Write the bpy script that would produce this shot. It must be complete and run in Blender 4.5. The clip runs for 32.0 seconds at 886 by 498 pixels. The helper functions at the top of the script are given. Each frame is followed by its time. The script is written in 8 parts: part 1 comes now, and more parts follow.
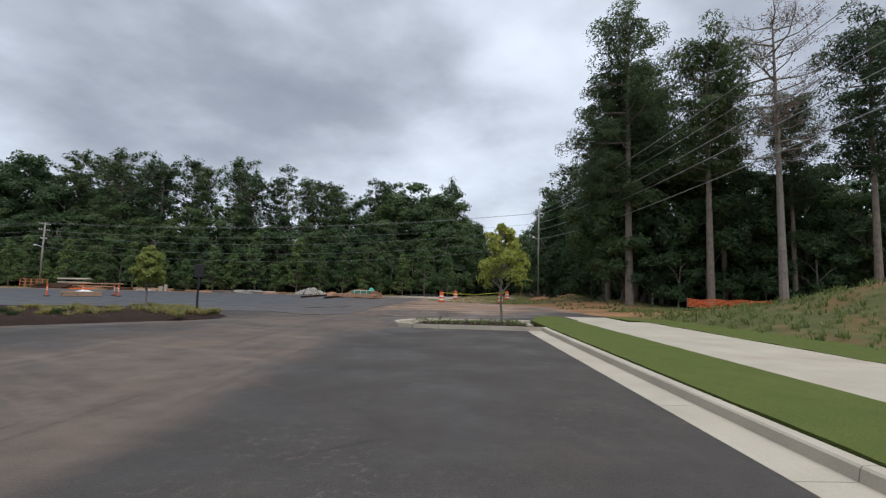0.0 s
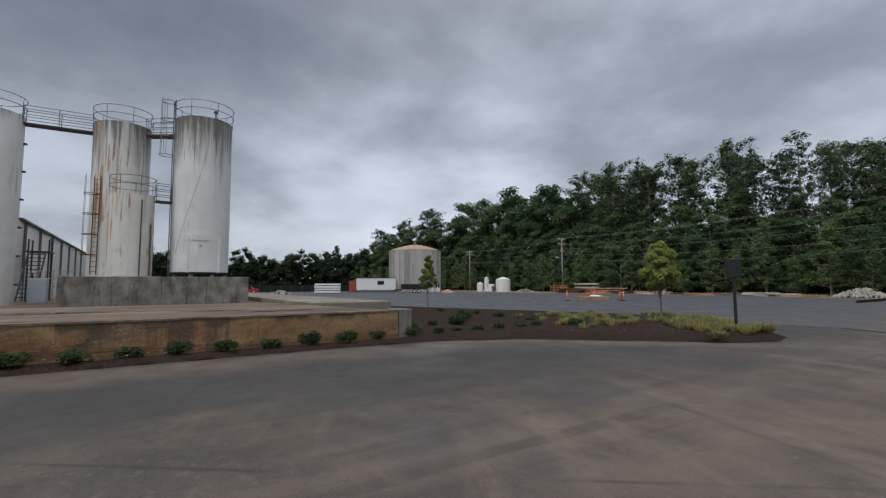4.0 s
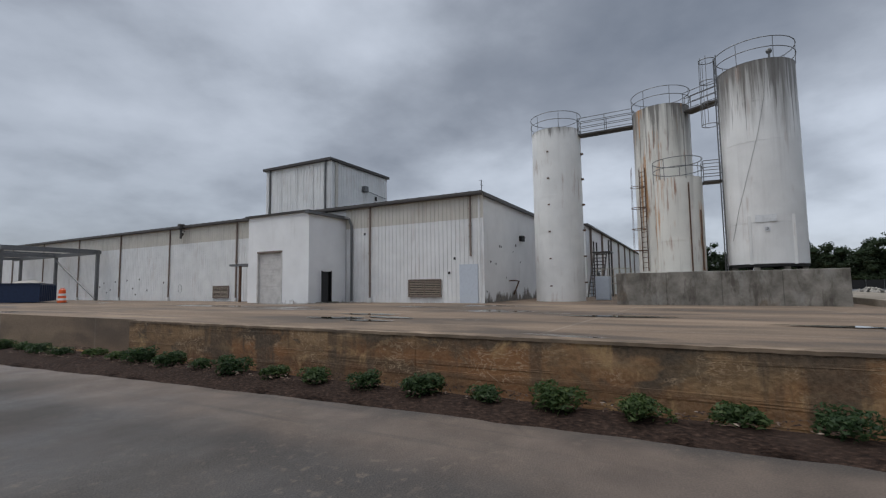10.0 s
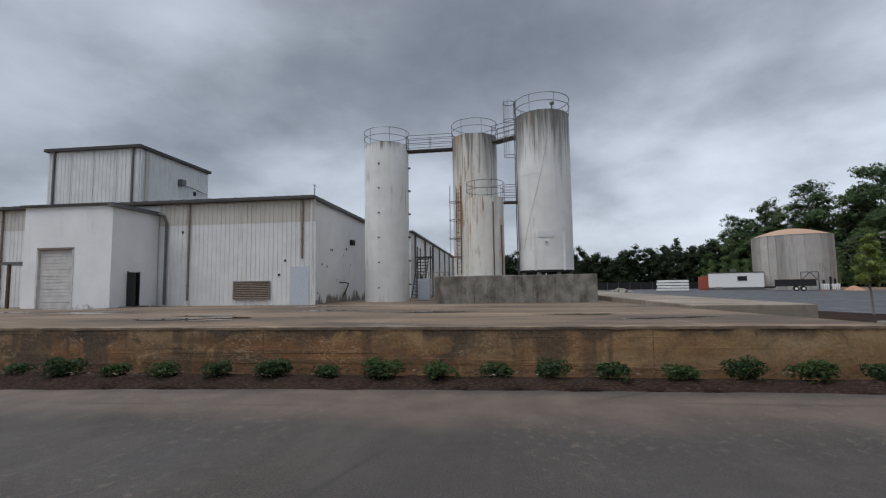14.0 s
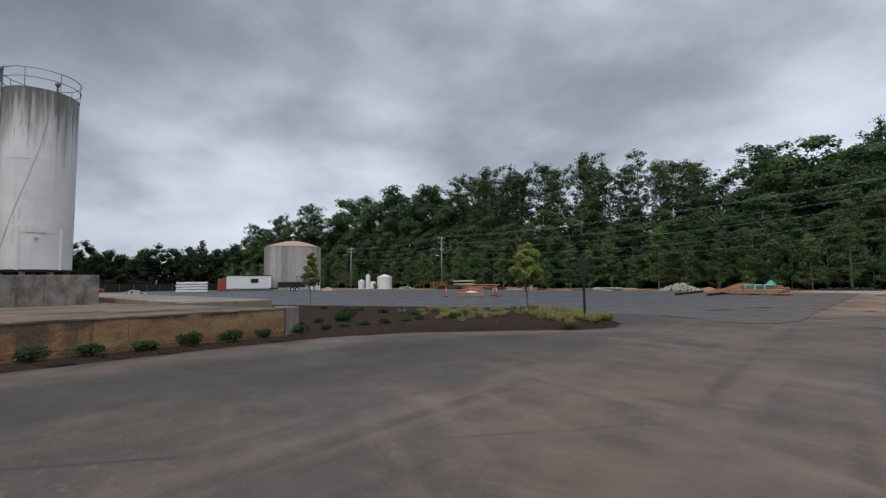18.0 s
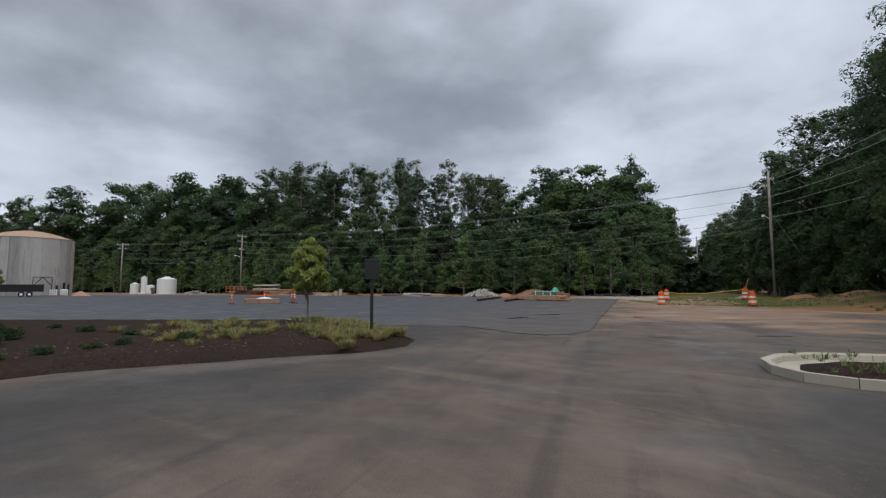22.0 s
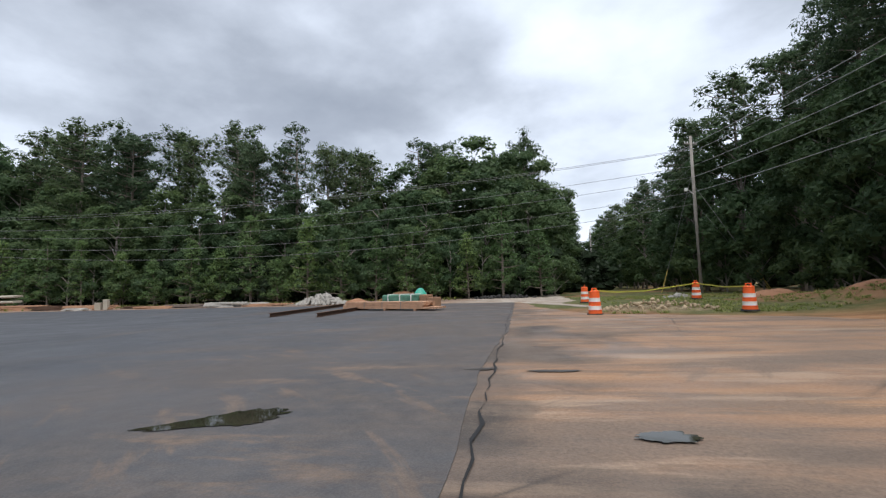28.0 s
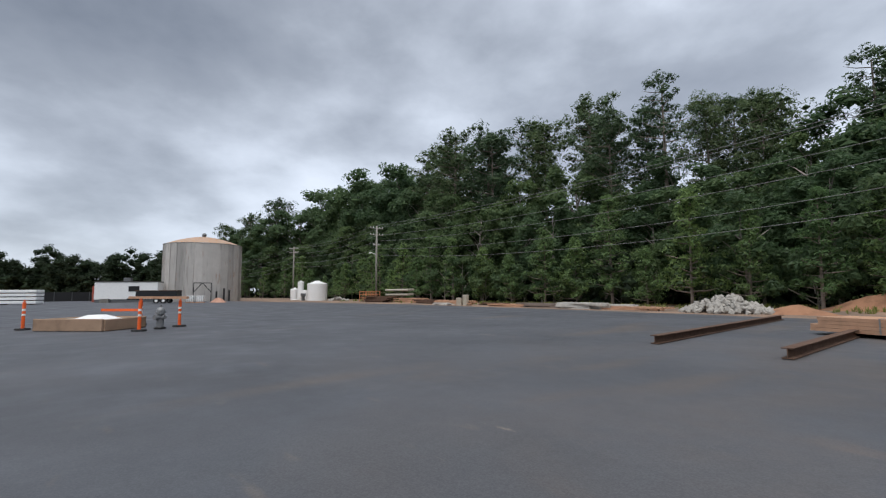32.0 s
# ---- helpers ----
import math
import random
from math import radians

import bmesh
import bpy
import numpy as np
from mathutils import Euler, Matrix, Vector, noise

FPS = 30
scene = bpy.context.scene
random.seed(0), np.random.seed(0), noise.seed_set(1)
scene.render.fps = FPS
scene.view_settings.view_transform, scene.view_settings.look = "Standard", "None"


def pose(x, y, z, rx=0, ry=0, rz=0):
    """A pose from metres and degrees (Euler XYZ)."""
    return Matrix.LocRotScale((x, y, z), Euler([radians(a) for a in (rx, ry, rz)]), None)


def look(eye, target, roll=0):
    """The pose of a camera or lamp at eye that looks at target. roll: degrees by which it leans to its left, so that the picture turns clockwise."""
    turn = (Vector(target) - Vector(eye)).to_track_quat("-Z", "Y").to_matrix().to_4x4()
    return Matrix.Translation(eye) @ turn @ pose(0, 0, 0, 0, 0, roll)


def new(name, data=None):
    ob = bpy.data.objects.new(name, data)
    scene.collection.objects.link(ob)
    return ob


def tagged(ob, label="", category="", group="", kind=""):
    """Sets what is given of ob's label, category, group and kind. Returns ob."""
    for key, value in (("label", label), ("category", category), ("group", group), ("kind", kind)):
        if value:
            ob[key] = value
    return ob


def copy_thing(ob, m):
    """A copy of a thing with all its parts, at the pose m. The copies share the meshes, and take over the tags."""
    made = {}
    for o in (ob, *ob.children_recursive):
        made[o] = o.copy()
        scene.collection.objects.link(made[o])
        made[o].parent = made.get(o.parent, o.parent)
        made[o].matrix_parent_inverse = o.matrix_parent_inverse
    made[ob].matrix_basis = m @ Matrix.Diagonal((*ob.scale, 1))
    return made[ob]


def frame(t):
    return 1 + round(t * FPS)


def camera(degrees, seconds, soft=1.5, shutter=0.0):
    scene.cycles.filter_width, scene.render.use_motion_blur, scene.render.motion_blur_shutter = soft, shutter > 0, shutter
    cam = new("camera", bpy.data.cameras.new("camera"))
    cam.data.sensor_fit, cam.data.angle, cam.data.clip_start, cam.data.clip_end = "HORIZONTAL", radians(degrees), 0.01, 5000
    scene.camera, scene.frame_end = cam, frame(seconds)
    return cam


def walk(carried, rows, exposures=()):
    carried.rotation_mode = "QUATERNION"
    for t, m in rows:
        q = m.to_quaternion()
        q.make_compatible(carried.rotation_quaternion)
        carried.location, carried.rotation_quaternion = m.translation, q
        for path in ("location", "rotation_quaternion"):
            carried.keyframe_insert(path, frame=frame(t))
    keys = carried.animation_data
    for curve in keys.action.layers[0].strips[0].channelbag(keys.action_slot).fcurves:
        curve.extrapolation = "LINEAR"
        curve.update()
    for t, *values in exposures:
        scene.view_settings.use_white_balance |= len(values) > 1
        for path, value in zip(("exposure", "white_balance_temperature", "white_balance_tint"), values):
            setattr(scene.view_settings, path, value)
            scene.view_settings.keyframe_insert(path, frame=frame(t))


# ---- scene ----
cam = camera(88.2, 32.0, 1.25)
PATH = [
    (0, (1.338, 0.552, 1.526), (1.294, 2.743, 1.712), 1.3),
    (0.5, (1.034, 1.651, 1.550), (0.697, 3.818, 1.728), 1.1),
    (1, (0.624, 2.661, 1.568), (-0.011, 4.760, 1.740), 1.1),
    (1.5, (0.052, 3.534, 1.584), (-0.866, 5.526, 1.751), 0.6),
    (2, (-0.611, 4.261, 1.597), (-1.777, 6.120, 1.751), -0.0),
    (2.5, (-1.245, 4.806, 1.586), (-2.627, 6.511, 1.737), -0.5),
    (3, (-1.844, 5.290, 1.570), (-3.410, 6.826, 1.735), -0.3),
    (3.5, (-2.409, 5.592, 1.557), (-4.124, 6.959, 1.728), -0.2),
    (5.5, (-4.855, 5.859, 1.594), (-6.971, 6.433, 1.780), -0.4),
    (6, (-5.486, 5.827, 1.598), (-7.649, 6.174, 1.788), -0.3),
    (6.5, (-6.136, 5.719, 1.590), (-8.325, 5.834, 1.780), -0.3),
    (7, (-6.730, 5.597, 1.580), (-8.919, 5.488, 1.769), -0.3),
    (7.5, (-7.241, 5.480, 1.570), (-9.409, 5.158, 1.757), -0.3),
    (8, (-7.679, 5.369, 1.560), (-9.810, 4.853, 1.744), -0.4),
    (8.5, (-8.069, 5.261, 1.552), (-10.151, 4.576, 1.735), -0.4),
    (9, (-8.423, 5.181, 1.562), (-10.450, 4.345, 1.742), -0.5),
    (9.5, (-8.694, 5.138, 1.574), (-10.668, 4.181, 1.755), -0.6),
    (10, (-8.865, 5.116, 1.582), (-10.795, 4.077, 1.759), -0.7),
    (10.5, (-8.936, 5.085, 1.595), (-10.844, 4.003, 1.770), -0.7),
    (11, (-8.913, 5.053, 1.587), (-10.820, 3.969, 1.762), -0.7),
    (11.5, (-8.791, 5.054, 1.575), (-10.717, 4.006, 1.751), -0.7),
    (12, (-8.610, 5.085, 1.566), (-10.573, 4.110, 1.741), -0.6),
    (12.5, (-8.347, 5.141, 1.554), (-10.362, 4.278, 1.731), -0.5),
    (13, (-8.011, 5.220, 1.550), (-10.084, 4.505, 1.726), -0.5),
    (13.5, (-7.555, 5.363, 1.554), (-9.687, 4.847, 1.729), -0.6),
    (14, (-7.048, 5.575, 1.561), (-9.225, 5.308, 1.738), -0.8),
    (14.5, (-6.470, 5.773, 1.571), (-8.663, 5.789, 1.752), -0.8),
    (15, (-5.734, 5.960, 1.569), (-7.904, 6.278, 1.751), -0.9),
    (15.5, (-4.993, 6.032, 1.563), (-7.096, 6.652, 1.745), -1.1),
    (17.5, (-2.860, 5.397, 1.559), (-4.439, 6.920, 1.722), -0.8),
    (18, (-2.527, 5.112, 1.561), (-4.005, 6.733, 1.718), -0.6),
    (18.5, (-2.309, 4.874, 1.557), (-3.725, 6.551, 1.712), -0.3),
    (19, (-2.199, 4.738, 1.548), (-3.583, 6.441, 1.703), -0.1),
    (19.5, (-2.220, 4.748, 1.552), (-3.583, 6.468, 1.707), 0.0),
    (20, (-2.364, 4.961, 1.559), (-3.693, 6.708, 1.716), 0.1),
    (20.5, (-2.636, 5.473, 1.557), (-3.884, 7.277, 1.718), 0.0),
    (21, (-2.995, 6.329, 1.550), (-4.112, 8.218, 1.718), 0.0),
    (21.5, (-3.352, 7.654, 1.568), (-4.296, 9.633, 1.738), -0.0),
    (22, (-3.599, 9.225, 1.573), (-4.346, 11.286, 1.748), -0.1),
    (22.5, (-3.863, 10.813, 1.546), (-4.414, 12.935, 1.718), -0.0),
    (23, (-4.067, 12.401, 1.492), (-4.433, 14.564, 1.661), 0.1),
    (23.5, (-4.227, 13.989, 1.471), (-4.440, 16.171, 1.649), -0.1),
    (24, (-4.281, 15.650, 1.443), (-4.377, 17.841, 1.625), 0.1),
    (24.5, (-4.210, 17.379, 1.423), (-4.219, 19.571, 1.607), 0.2),
    (26.5, (-3.487, 24.505, 1.395), (-3.445, 26.698, 1.557), 0.2),
    (27, (-3.460, 26.211, 1.379), (-3.505, 28.404, 1.549), -0.2),
    (27.5, (-3.562, 27.888, 1.357), (-3.719, 30.075, 1.538), -0.9),
    (28, (-3.715, 29.574, 1.342), (-3.980, 31.749, 1.525), -1.6),
    (28.5, (-3.939, 31.247, 1.329), (-4.308, 33.408, 1.505), -2.1),
    (29, (-4.290, 32.881, 1.320), (-4.797, 35.015, 1.502), -2.1),
    (29.5, (-4.796, 34.458, 1.320), (-5.478, 36.541, 1.510), -1.6),
    (30, (-5.511, 35.985, 1.316), (-6.386, 37.994, 1.515), -1.1),
    (30.5, (-6.441, 37.382, 1.308), (-7.516, 39.291, 1.510), -0.7),
    (31, (-7.600, 38.672, 1.310), (-8.881, 40.448, 1.515), -0.4),
    (31.5, (-8.879, 39.879, 1.335), (-10.366, 41.488, 1.541), -0.4),
    (32, (-10.283, 40.998, 1.350), (-11.960, 42.406, 1.555), -0.4),
]
walk(cam, [(t, look(eye, target, roll)) for t, eye, target, roll in PATH], [(0.0, 0.70), (3.0, 0.42), (6.0, 0.55), (9.0, 0.56), (13.0, 0.56), (15.0, 0.55), (20.0, 0.45), (22.0, 0.42), (23.2, 0.80), (28.0, 1.0), (30.0, 0.90), (32.0, 0.85)])

# ---- sky, sun ----
world = bpy.data.worlds.new("overcast")
scene.world = world
world.use_nodes = True
wt = world.node_tree
wt.nodes.clear()


def link(tree, a, b):
    tree.links.new(a, b)


def wn(kind, **props):
    n = wt.nodes.new(kind)
    for k, v in props.items():
        if k == "op":
            n.operation = v
        elif k == "blend":
            n.data_type, n.blend_type = "RGBA", v
    return n


SUN_ELEVATION, SUN_AZIMUTH = radians(68), radians(150)
coord = wn("ShaderNodeTexCoord")
sep = wn("ShaderNodeSeparateXYZ")
link(wt, coord.outputs["Generated"], sep.inputs[0])
lift = wn("ShaderNodeMath", op="MAXIMUM")
link(wt, sep.outputs["Z"], lift.inputs[0])
lift.inputs[1].default_value = 0.0
lift2 = wn("ShaderNodeMath", op="ADD")
link(wt, lift.outputs[0], lift2.inputs[0])
lift2.inputs[1].default_value = 0.80
inv = wn("ShaderNodeMath", op="DIVIDE")
inv.inputs[0].default_value = 1.0
link(wt, lift2.outputs[0], inv.inputs[1])
flat = wn("ShaderNodeVectorMath", op="SCALE")
link(wt, coord.outputs["Generated"], flat.inputs[0])
link(wt, inv.outputs[0], flat.inputs["Scale"])


def cloud_noise(scale, detail, rough, place, stretch):
    """One octave band of the cloud deck, spread on a flat layer overhead."""
    m = wn("ShaderNodeMapping")
    m.inputs["Rotation"].default_value = (0, 0, radians(35))
    m.inputs["Location"].default_value = place
    m.inputs["Scale"].default_value = stretch
    link(wt, flat.outputs[0], m.inputs[0])
    n = wn("ShaderNodeTexNoise")
    n.inputs["Scale"].default_value, n.inputs["Detail"].default_value = scale, detail
    n.inputs["Roughness"].default_value, n.inputs["Distortion"].default_value = rough, 0.0
    link(wt, m.outputs[0], n.inputs["Vector"])
    return n.outputs["Fac"]


def wsum(a, b, fa, fb):
    n = wn("ShaderNodeMath", op="MULTIPLY")
    link(wt, a, n.inputs[0])
    n.inputs[1].default_value = fa
    k = wn("ShaderNodeMath", op="MULTIPLY_ADD")
    link(wt, b, k.inputs[0])
    k.inputs[1].default_value = fb
    link(wt, n.outputs[0], k.inputs[2])
    return k.outputs[0]


deck = wsum(cloud_noise(1.25, 3.0, 0.45, (3.9, 5.7, 0.4), (1.0, 1.0, 2.4)), cloud_noise(3.4, 9.0, 0.52, (7.3, 2.2, 1.4), (1.0, 1.0, 2.2)), 0.62, 0.52)
# The deck hangs lower and darker overhead than it looks towards the edge.
deck = wsum(deck, lift.outputs[0], 1.0, -0.16)
cloud = wn("ShaderNodeValToRGB")
cloud.color_ramp.elements[0].position, cloud.color_ramp.elements[0].color = 0.24, (0.130, 0.149, 0.184, 1)
cloud.color_ramp.elements[1].position, cloud.color_ramp.elements[1].color = 0.69, (0.56, 0.608, 0.69, 1)
for at, c in ((0.39, (0.215, 0.238, 0.280, 1)), (0.475, (0.305, 0.335, 0.388, 1)), (0.545, (0.405, 0.444, 0.510, 1))):
    cloud.color_ramp.elements.new(at).color = c
link(wt, deck, cloud.inputs[0])
sky = wn("ShaderNodeTexSky")
sky.sky_type, sky.sun_disc = "NISHITA", False
sky.sun_elevation, sky.sun_rotation = SUN_ELEVATION, SUN_AZIMUTH
sky_dim = wn("ShaderNodeVectorMath", op="SCALE")
link(wt, sky.outputs[0], sky_dim.inputs[0])
sky_dim.inputs["Scale"].default_value = 0.06
both = wn("ShaderNodeMix", blend="MIX")
both.inputs["Factor"].default_value = 0.12
# The overcast is thinner to the north and heavy to the south-west.
aim = wn("ShaderNodeVectorMath", op="DOT_PRODUCT")
link(wt, coord.outputs["Generated"], aim.inputs[0])
aim.inputs[1].default_value = (-0.05, 0.97, -0.22)
thin = wn("ShaderNodeMapRange")
link(wt, aim.outputs["Value"], thin.inputs["Value"])
for key, value in (("From Min", -0.9), ("From Max", 0.75), ("To Min", 0.66), ("To Max", 1.04)):
    thin.inputs[key].default_value = value
lit = wn("ShaderNodeVectorMath", op="SCALE")
link(wt, cloud.outputs["Color"], lit.inputs[0])
link(wt, thin.outputs[0], lit.inputs["Scale"])
link(wt, lit.outputs[0], both.inputs[6])
link(wt, sky_dim.outputs[0], both.inputs[7])
back = wn("ShaderNodeBackground")
back.inputs["Strength"].default_value = 1.08
link(wt, both.outputs[2], back.inputs["Color"])
out = wn("ShaderNodeOutputWorld")
link(wt, back.outputs[0], out.inputs[0])

sun = new("sun", bpy.data.lights.new("sun", "SUN"))
sun.data.energy, sun.data.angle, sun.data.color = 1.7, radians(60), (1.0, 0.99, 0.975)
sun_way = Vector((math.sin(SUN_AZIMUTH) * math.cos(SUN_ELEVATION), math.cos(SUN_AZIMUTH) * math.cos(SUN_ELEVATION), math.sin(SUN_ELEVATION)))
sun.matrix_world = look(sun_way * 100, (0, 0, 0))




# ---- materials ----
class Mat:
    """A node material with short ways to add nodes."""

    def __init__(self, name, rough=0.8, metal=0.0, spec=0.4):
        self.m = bpy.data.materials.new(name)
        self.m.use_nodes = True
        self.t = self.m.node_tree
        self.b = self.t.nodes["Principled BSDF"]
        self.b.inputs["Roughness"].default_value = rough
        self.b.inputs["Metallic"].default_value = metal
        self.b.inputs["Specular IOR Level"].default_value = spec
        self.place = self.t.nodes.new("ShaderNodeNewGeometry").outputs["Position"]
        self.own = self.t.nodes.new("ShaderNodeTexCoord").outputs["Object"]

    def noise(self, scale, detail=4.0, vec=None, stretch=None, rough=0.55, dist=0.0):
        n = self.t.nodes.new("ShaderNodeTexNoise")
        n.inputs["Scale"].default_value, n.inputs["Detail"].default_value = scale, detail
        n.inputs["Roughness"].default_value, n.inputs["Distortion"].default_value = rough, dist
        vec = self.place if vec is None else vec
        if stretch:
            s = self.t.nodes.new("ShaderNodeMapping")
            s.inputs["Scale"].default_value = stretch[:3]
            if len(stretch) > 3:
                s.inputs["Rotation"].default_value = (0, 0, radians(stretch[3]))
            self.t.links.new(vec, s.inputs[0])
            vec = s.outputs[0]
        self.t.links.new(vec, n.inputs["Vector"])
        return n.outputs["Fac"]

    def voronoi(self, scale, feature="F1", vec=None):
        n = self.t.nodes.new("ShaderNodeTexVoronoi")
        n.feature = feature
        n.inputs["Scale"].default_value = scale
        self.t.links.new(self.place if vec is None else vec, n.inputs["Vector"])
        return n.outputs["Distance"]

    def ramp(self, value, *stops):
        n = self.t.nodes.new("ShaderNodeValToRGB")
        e = n.color_ramp.elements
        while len(e) < len(stops):
            e.new(0.5)
        for el, (p, c) in zip(e, stops):
            el.position = p
            el.color = (*c, 1) if isinstance(c, tuple) else (c, c, c, 1)
        self.t.links.new(value, n.inputs[0])
        return n.outputs["Color"]

    def mix(self, fac, a, b, blend="MIX"):
        n = self.t.nodes.new("ShaderNodeMix")
        n.data_type, n.blend_type = "RGBA", blend
        for v, s, single in ((fac, n.inputs["Factor"], True), (a, n.inputs[6], False), (b, n.inputs[7], False)):
            if isinstance(v, (int, float)):
                s.default_value = v if single else (v, v, v, 1)
            elif isinstance(v, tuple):
                s.default_value = (*v, 1)
            else:
                self.t.links.new(v, s)
        return n.outputs[2]

    def math(self, op, a, b=0.0):
        n = self.t.nodes.new("ShaderNodeMath")
        n.operation = op
        for v, s in ((a, n.inputs[0]), (b, n.inputs[1])):
            if isinstance(v, (int, float)):
                s.default_value = v
            else:
                self.t.links.new(v, s)
        return n.outputs[0]

    def axis(self, name, vec=None):
        n = self.t.nodes.new("ShaderNodeSeparateXYZ")
        self.t.links.new(self.place if vec is None else vec, n.inputs[0])
        return n.outputs[name]

    def arcs(self, cx, cy, across, along, lo, hi, amount):
        """Marks that run in curves about a point, as turning wheels leave them."""
        dx, dy = self.math("SUBTRACT", self.axis("X"), cx), self.math("SUBTRACT", self.axis("Y"), cy)
        r = self.math("SQRT", self.math("ADD", self.math("MULTIPLY", dx, dx), self.math("MULTIPLY", dy, dy)))
        c = self.t.nodes.new("ShaderNodeCombineXYZ")
        self.t.links.new(self.math("MULTIPLY", r, across), c.inputs[0])
        self.t.links.new(self.math("MULTIPLY", self.math("ARCTAN2", dy, dx), along), c.inputs[1])
        return self.ramp(self.noise(1.0, 7, c.outputs[0], rough=0.6, dist=0.25), (lo, 0.0), (hi, amount))

    def per_object(self):
        return self.t.nodes.new("ShaderNodeObjectInfo").outputs["Random"]

    def per_island(self):
        return self.t.nodes.new("ShaderNodeNewGeometry").outputs["Random Per Island"]

    def colour(self, v):
        self.t.links.new(v, self.b.inputs["Base Color"])
        return self

    def gloss(self, v):
        self.t.links.new(v, self.b.inputs["Roughness"])
        return self

    def bump(self, height, strength=0.3, distance=0.01):
        n = self.t.nodes.new("ShaderNodeBump")
        n.inputs["Strength"].default_value, n.inputs["Distance"].default_value = strength, distance
        self.t.links.new(height, n.inputs["Height"])
        self.t.links.new(n.outputs[0], self.b.inputs["Normal"])
        return self


def plain(name, c, rough=0.6, metal=0.0, spec=0.4, vary=0.25, scale=6.0, fine=60.0, bump=0.15):
    """A surface of one colour with stains and grain."""
    m = Mat(name, rough, metal, spec)
    dark = tuple(v * (1 - vary) for v in c)
    light = tuple(min(1, v * (1 + vary * 0.5)) for v in c)
    col = m.ramp(m.noise(scale, 5, m.own), (0.3, dark), (0.5, c), (0.72, light))
    grain = m.noise(fine, 3, m.own)
    col = m.mix(0.25, col, m.ramp(grain, (0.3, dark), (0.7, light)))
    m.colour(col).bump(grain, bump, 0.004)
    return m.m


def clay_colour(a):
    """Red clay, dry and pale in places, damp and dark in others, thin over old paving."""
    c = a.ramp(a.noise(0.34, 8, stretch=(0.45, 1.3, 1, 8), dist=0.5, rough=0.62), (0.30, (0.120, 0.090, 0.072)), (0.42, (0.225, 0.150, 0.108)), (0.50, (0.40, 0.220, 0.125)), (0.60, (0.53, 0.275, 0.130)), (0.74, (0.60, 0.40, 0.25)))
    c = a.mix(a.ramp(a.noise(1.0, 8, stretch=(0.22, 1.5, 1, 10), rough=0.65), (0.50, 0.0), (0.60, 0.75)), c, (0.165, 0.118, 0.090))
    c = a.mix(a.ramp(a.noise(0.8, 8, stretch=(0.25, 1.6, 1, -8), rough=0.65), (0.55, 0.0), (0.62, 0.75)), c, (0.55, 0.39, 0.27))
    c = a.mix(a.arcs(-12.0, 44.0, 1.7, 5.0, 0.57, 0.63, 0.55), c, (0.20, 0.135, 0.098))
    return a.mix(0.3, c, a.ramp(a.noise(22, 4), (0.3, (0.10, 0.066, 0.048)), (0.7, (0.52, 0.37, 0.255))))


def clay_spread(a):
    """Where clay has been dragged over the ground north of the island."""
    north = a.math("DIVIDE", a.math("SUBTRACT", a.axis("Y"), 28.0), 10.0)
    east = a.math("DIVIDE", a.math("ADD", a.axis("X"), 3.0), 5.0)
    lie = a.math("MINIMUM", north, a.math("ADD", east, 0.6))
    lie = a.math("ADD", lie, a.math("MULTIPLY", a.math("SUBTRACT", a.noise(0.20, 7, dist=0.6), 0.5), 4.0))
    lie = a.math("ADD", lie, a.math("MULTIPLY", a.math("SUBTRACT", a.noise(1.4, 6, stretch=(0.45, 1.3, 1, 15)), 0.5), 1.3))
    return a.ramp(lie, (0.10, 0.0), (0.75, 0.92))


# Old asphalt under a film of red-brown dust.
a = Mat("dusty_asphalt", 0.85)
base = a.ramp(a.noise(0.45, 7), (0.3, (0.025, 0.0245, 0.026)), (0.52, (0.041, 0.0385, 0.038)), (0.75, (0.074, 0.064, 0.057)))
base = a.mix(a.ramp(a.noise(2.6, 6), (0.35, 0.6), (0.62, 0.0)), base, (0.026, 0.025, 0.026))
# Dust lies in the middle of the yard and along the mulch bed; the bay by the east kerb was paved later.
edge = a.math("SUBTRACT", a.axis("X"), a.math("MAXIMUM", -13.7, a.math("SUBTRACT", a.math("MULTIPLY", a.axis("Y"), 0.97), 27.4)))
wander = a.math("MULTIPLY", a.math("SUBTRACT", a.noise(0.5, 6, dist=0.5), 0.5), 0.9)
band = a.ramp(a.math("ADD", a.math("ADD", a.math("DIVIDE", edge, 6.0), 0.3), a.math("MULTIPLY", wander, 0.35)), (0.22, 0.0), (0.32, 0.75), (0.46, 0.6), (0.60, 0.0))
yard = a.math("MULTIPLY", a.ramp(a.math("ADD", a.math("DIVIDE", a.math("ADD", a.axis("X"), 9.5), 3.0), a.math("MULTIPLY", wander, 2.5)), (0.0, 0.08), (1.0, 1.0)), a.ramp(a.math("ADD", a.math("DIVIDE", a.math("SUBTRACT", -1.4, a.axis("X")), 0.9), a.math("ADD", a.math("MULTIPLY", wander, 1.8), a.math("MAXIMUM", 0.0, a.math("MULTIPLY", a.math("SUBTRACT", a.axis("Y"), 15.5), 0.7)))), (0.0, 0.10), (1.0, 1.0)))
dust = a.math("MULTIPLY", yard, a.ramp(a.noise(0.30, 7, stretch=(1.0, 0.45, 1, 25), dist=1.0), (0.34, 0.15), (0.60, 0.85)))
streak = a.math("MULTIPLY", yard, a.ramp(a.noise(0.9, 7, stretch=(1.6, 0.14, 1, -22), dist=0.3), (0.50, 0.0), (0.66, 0.36)))
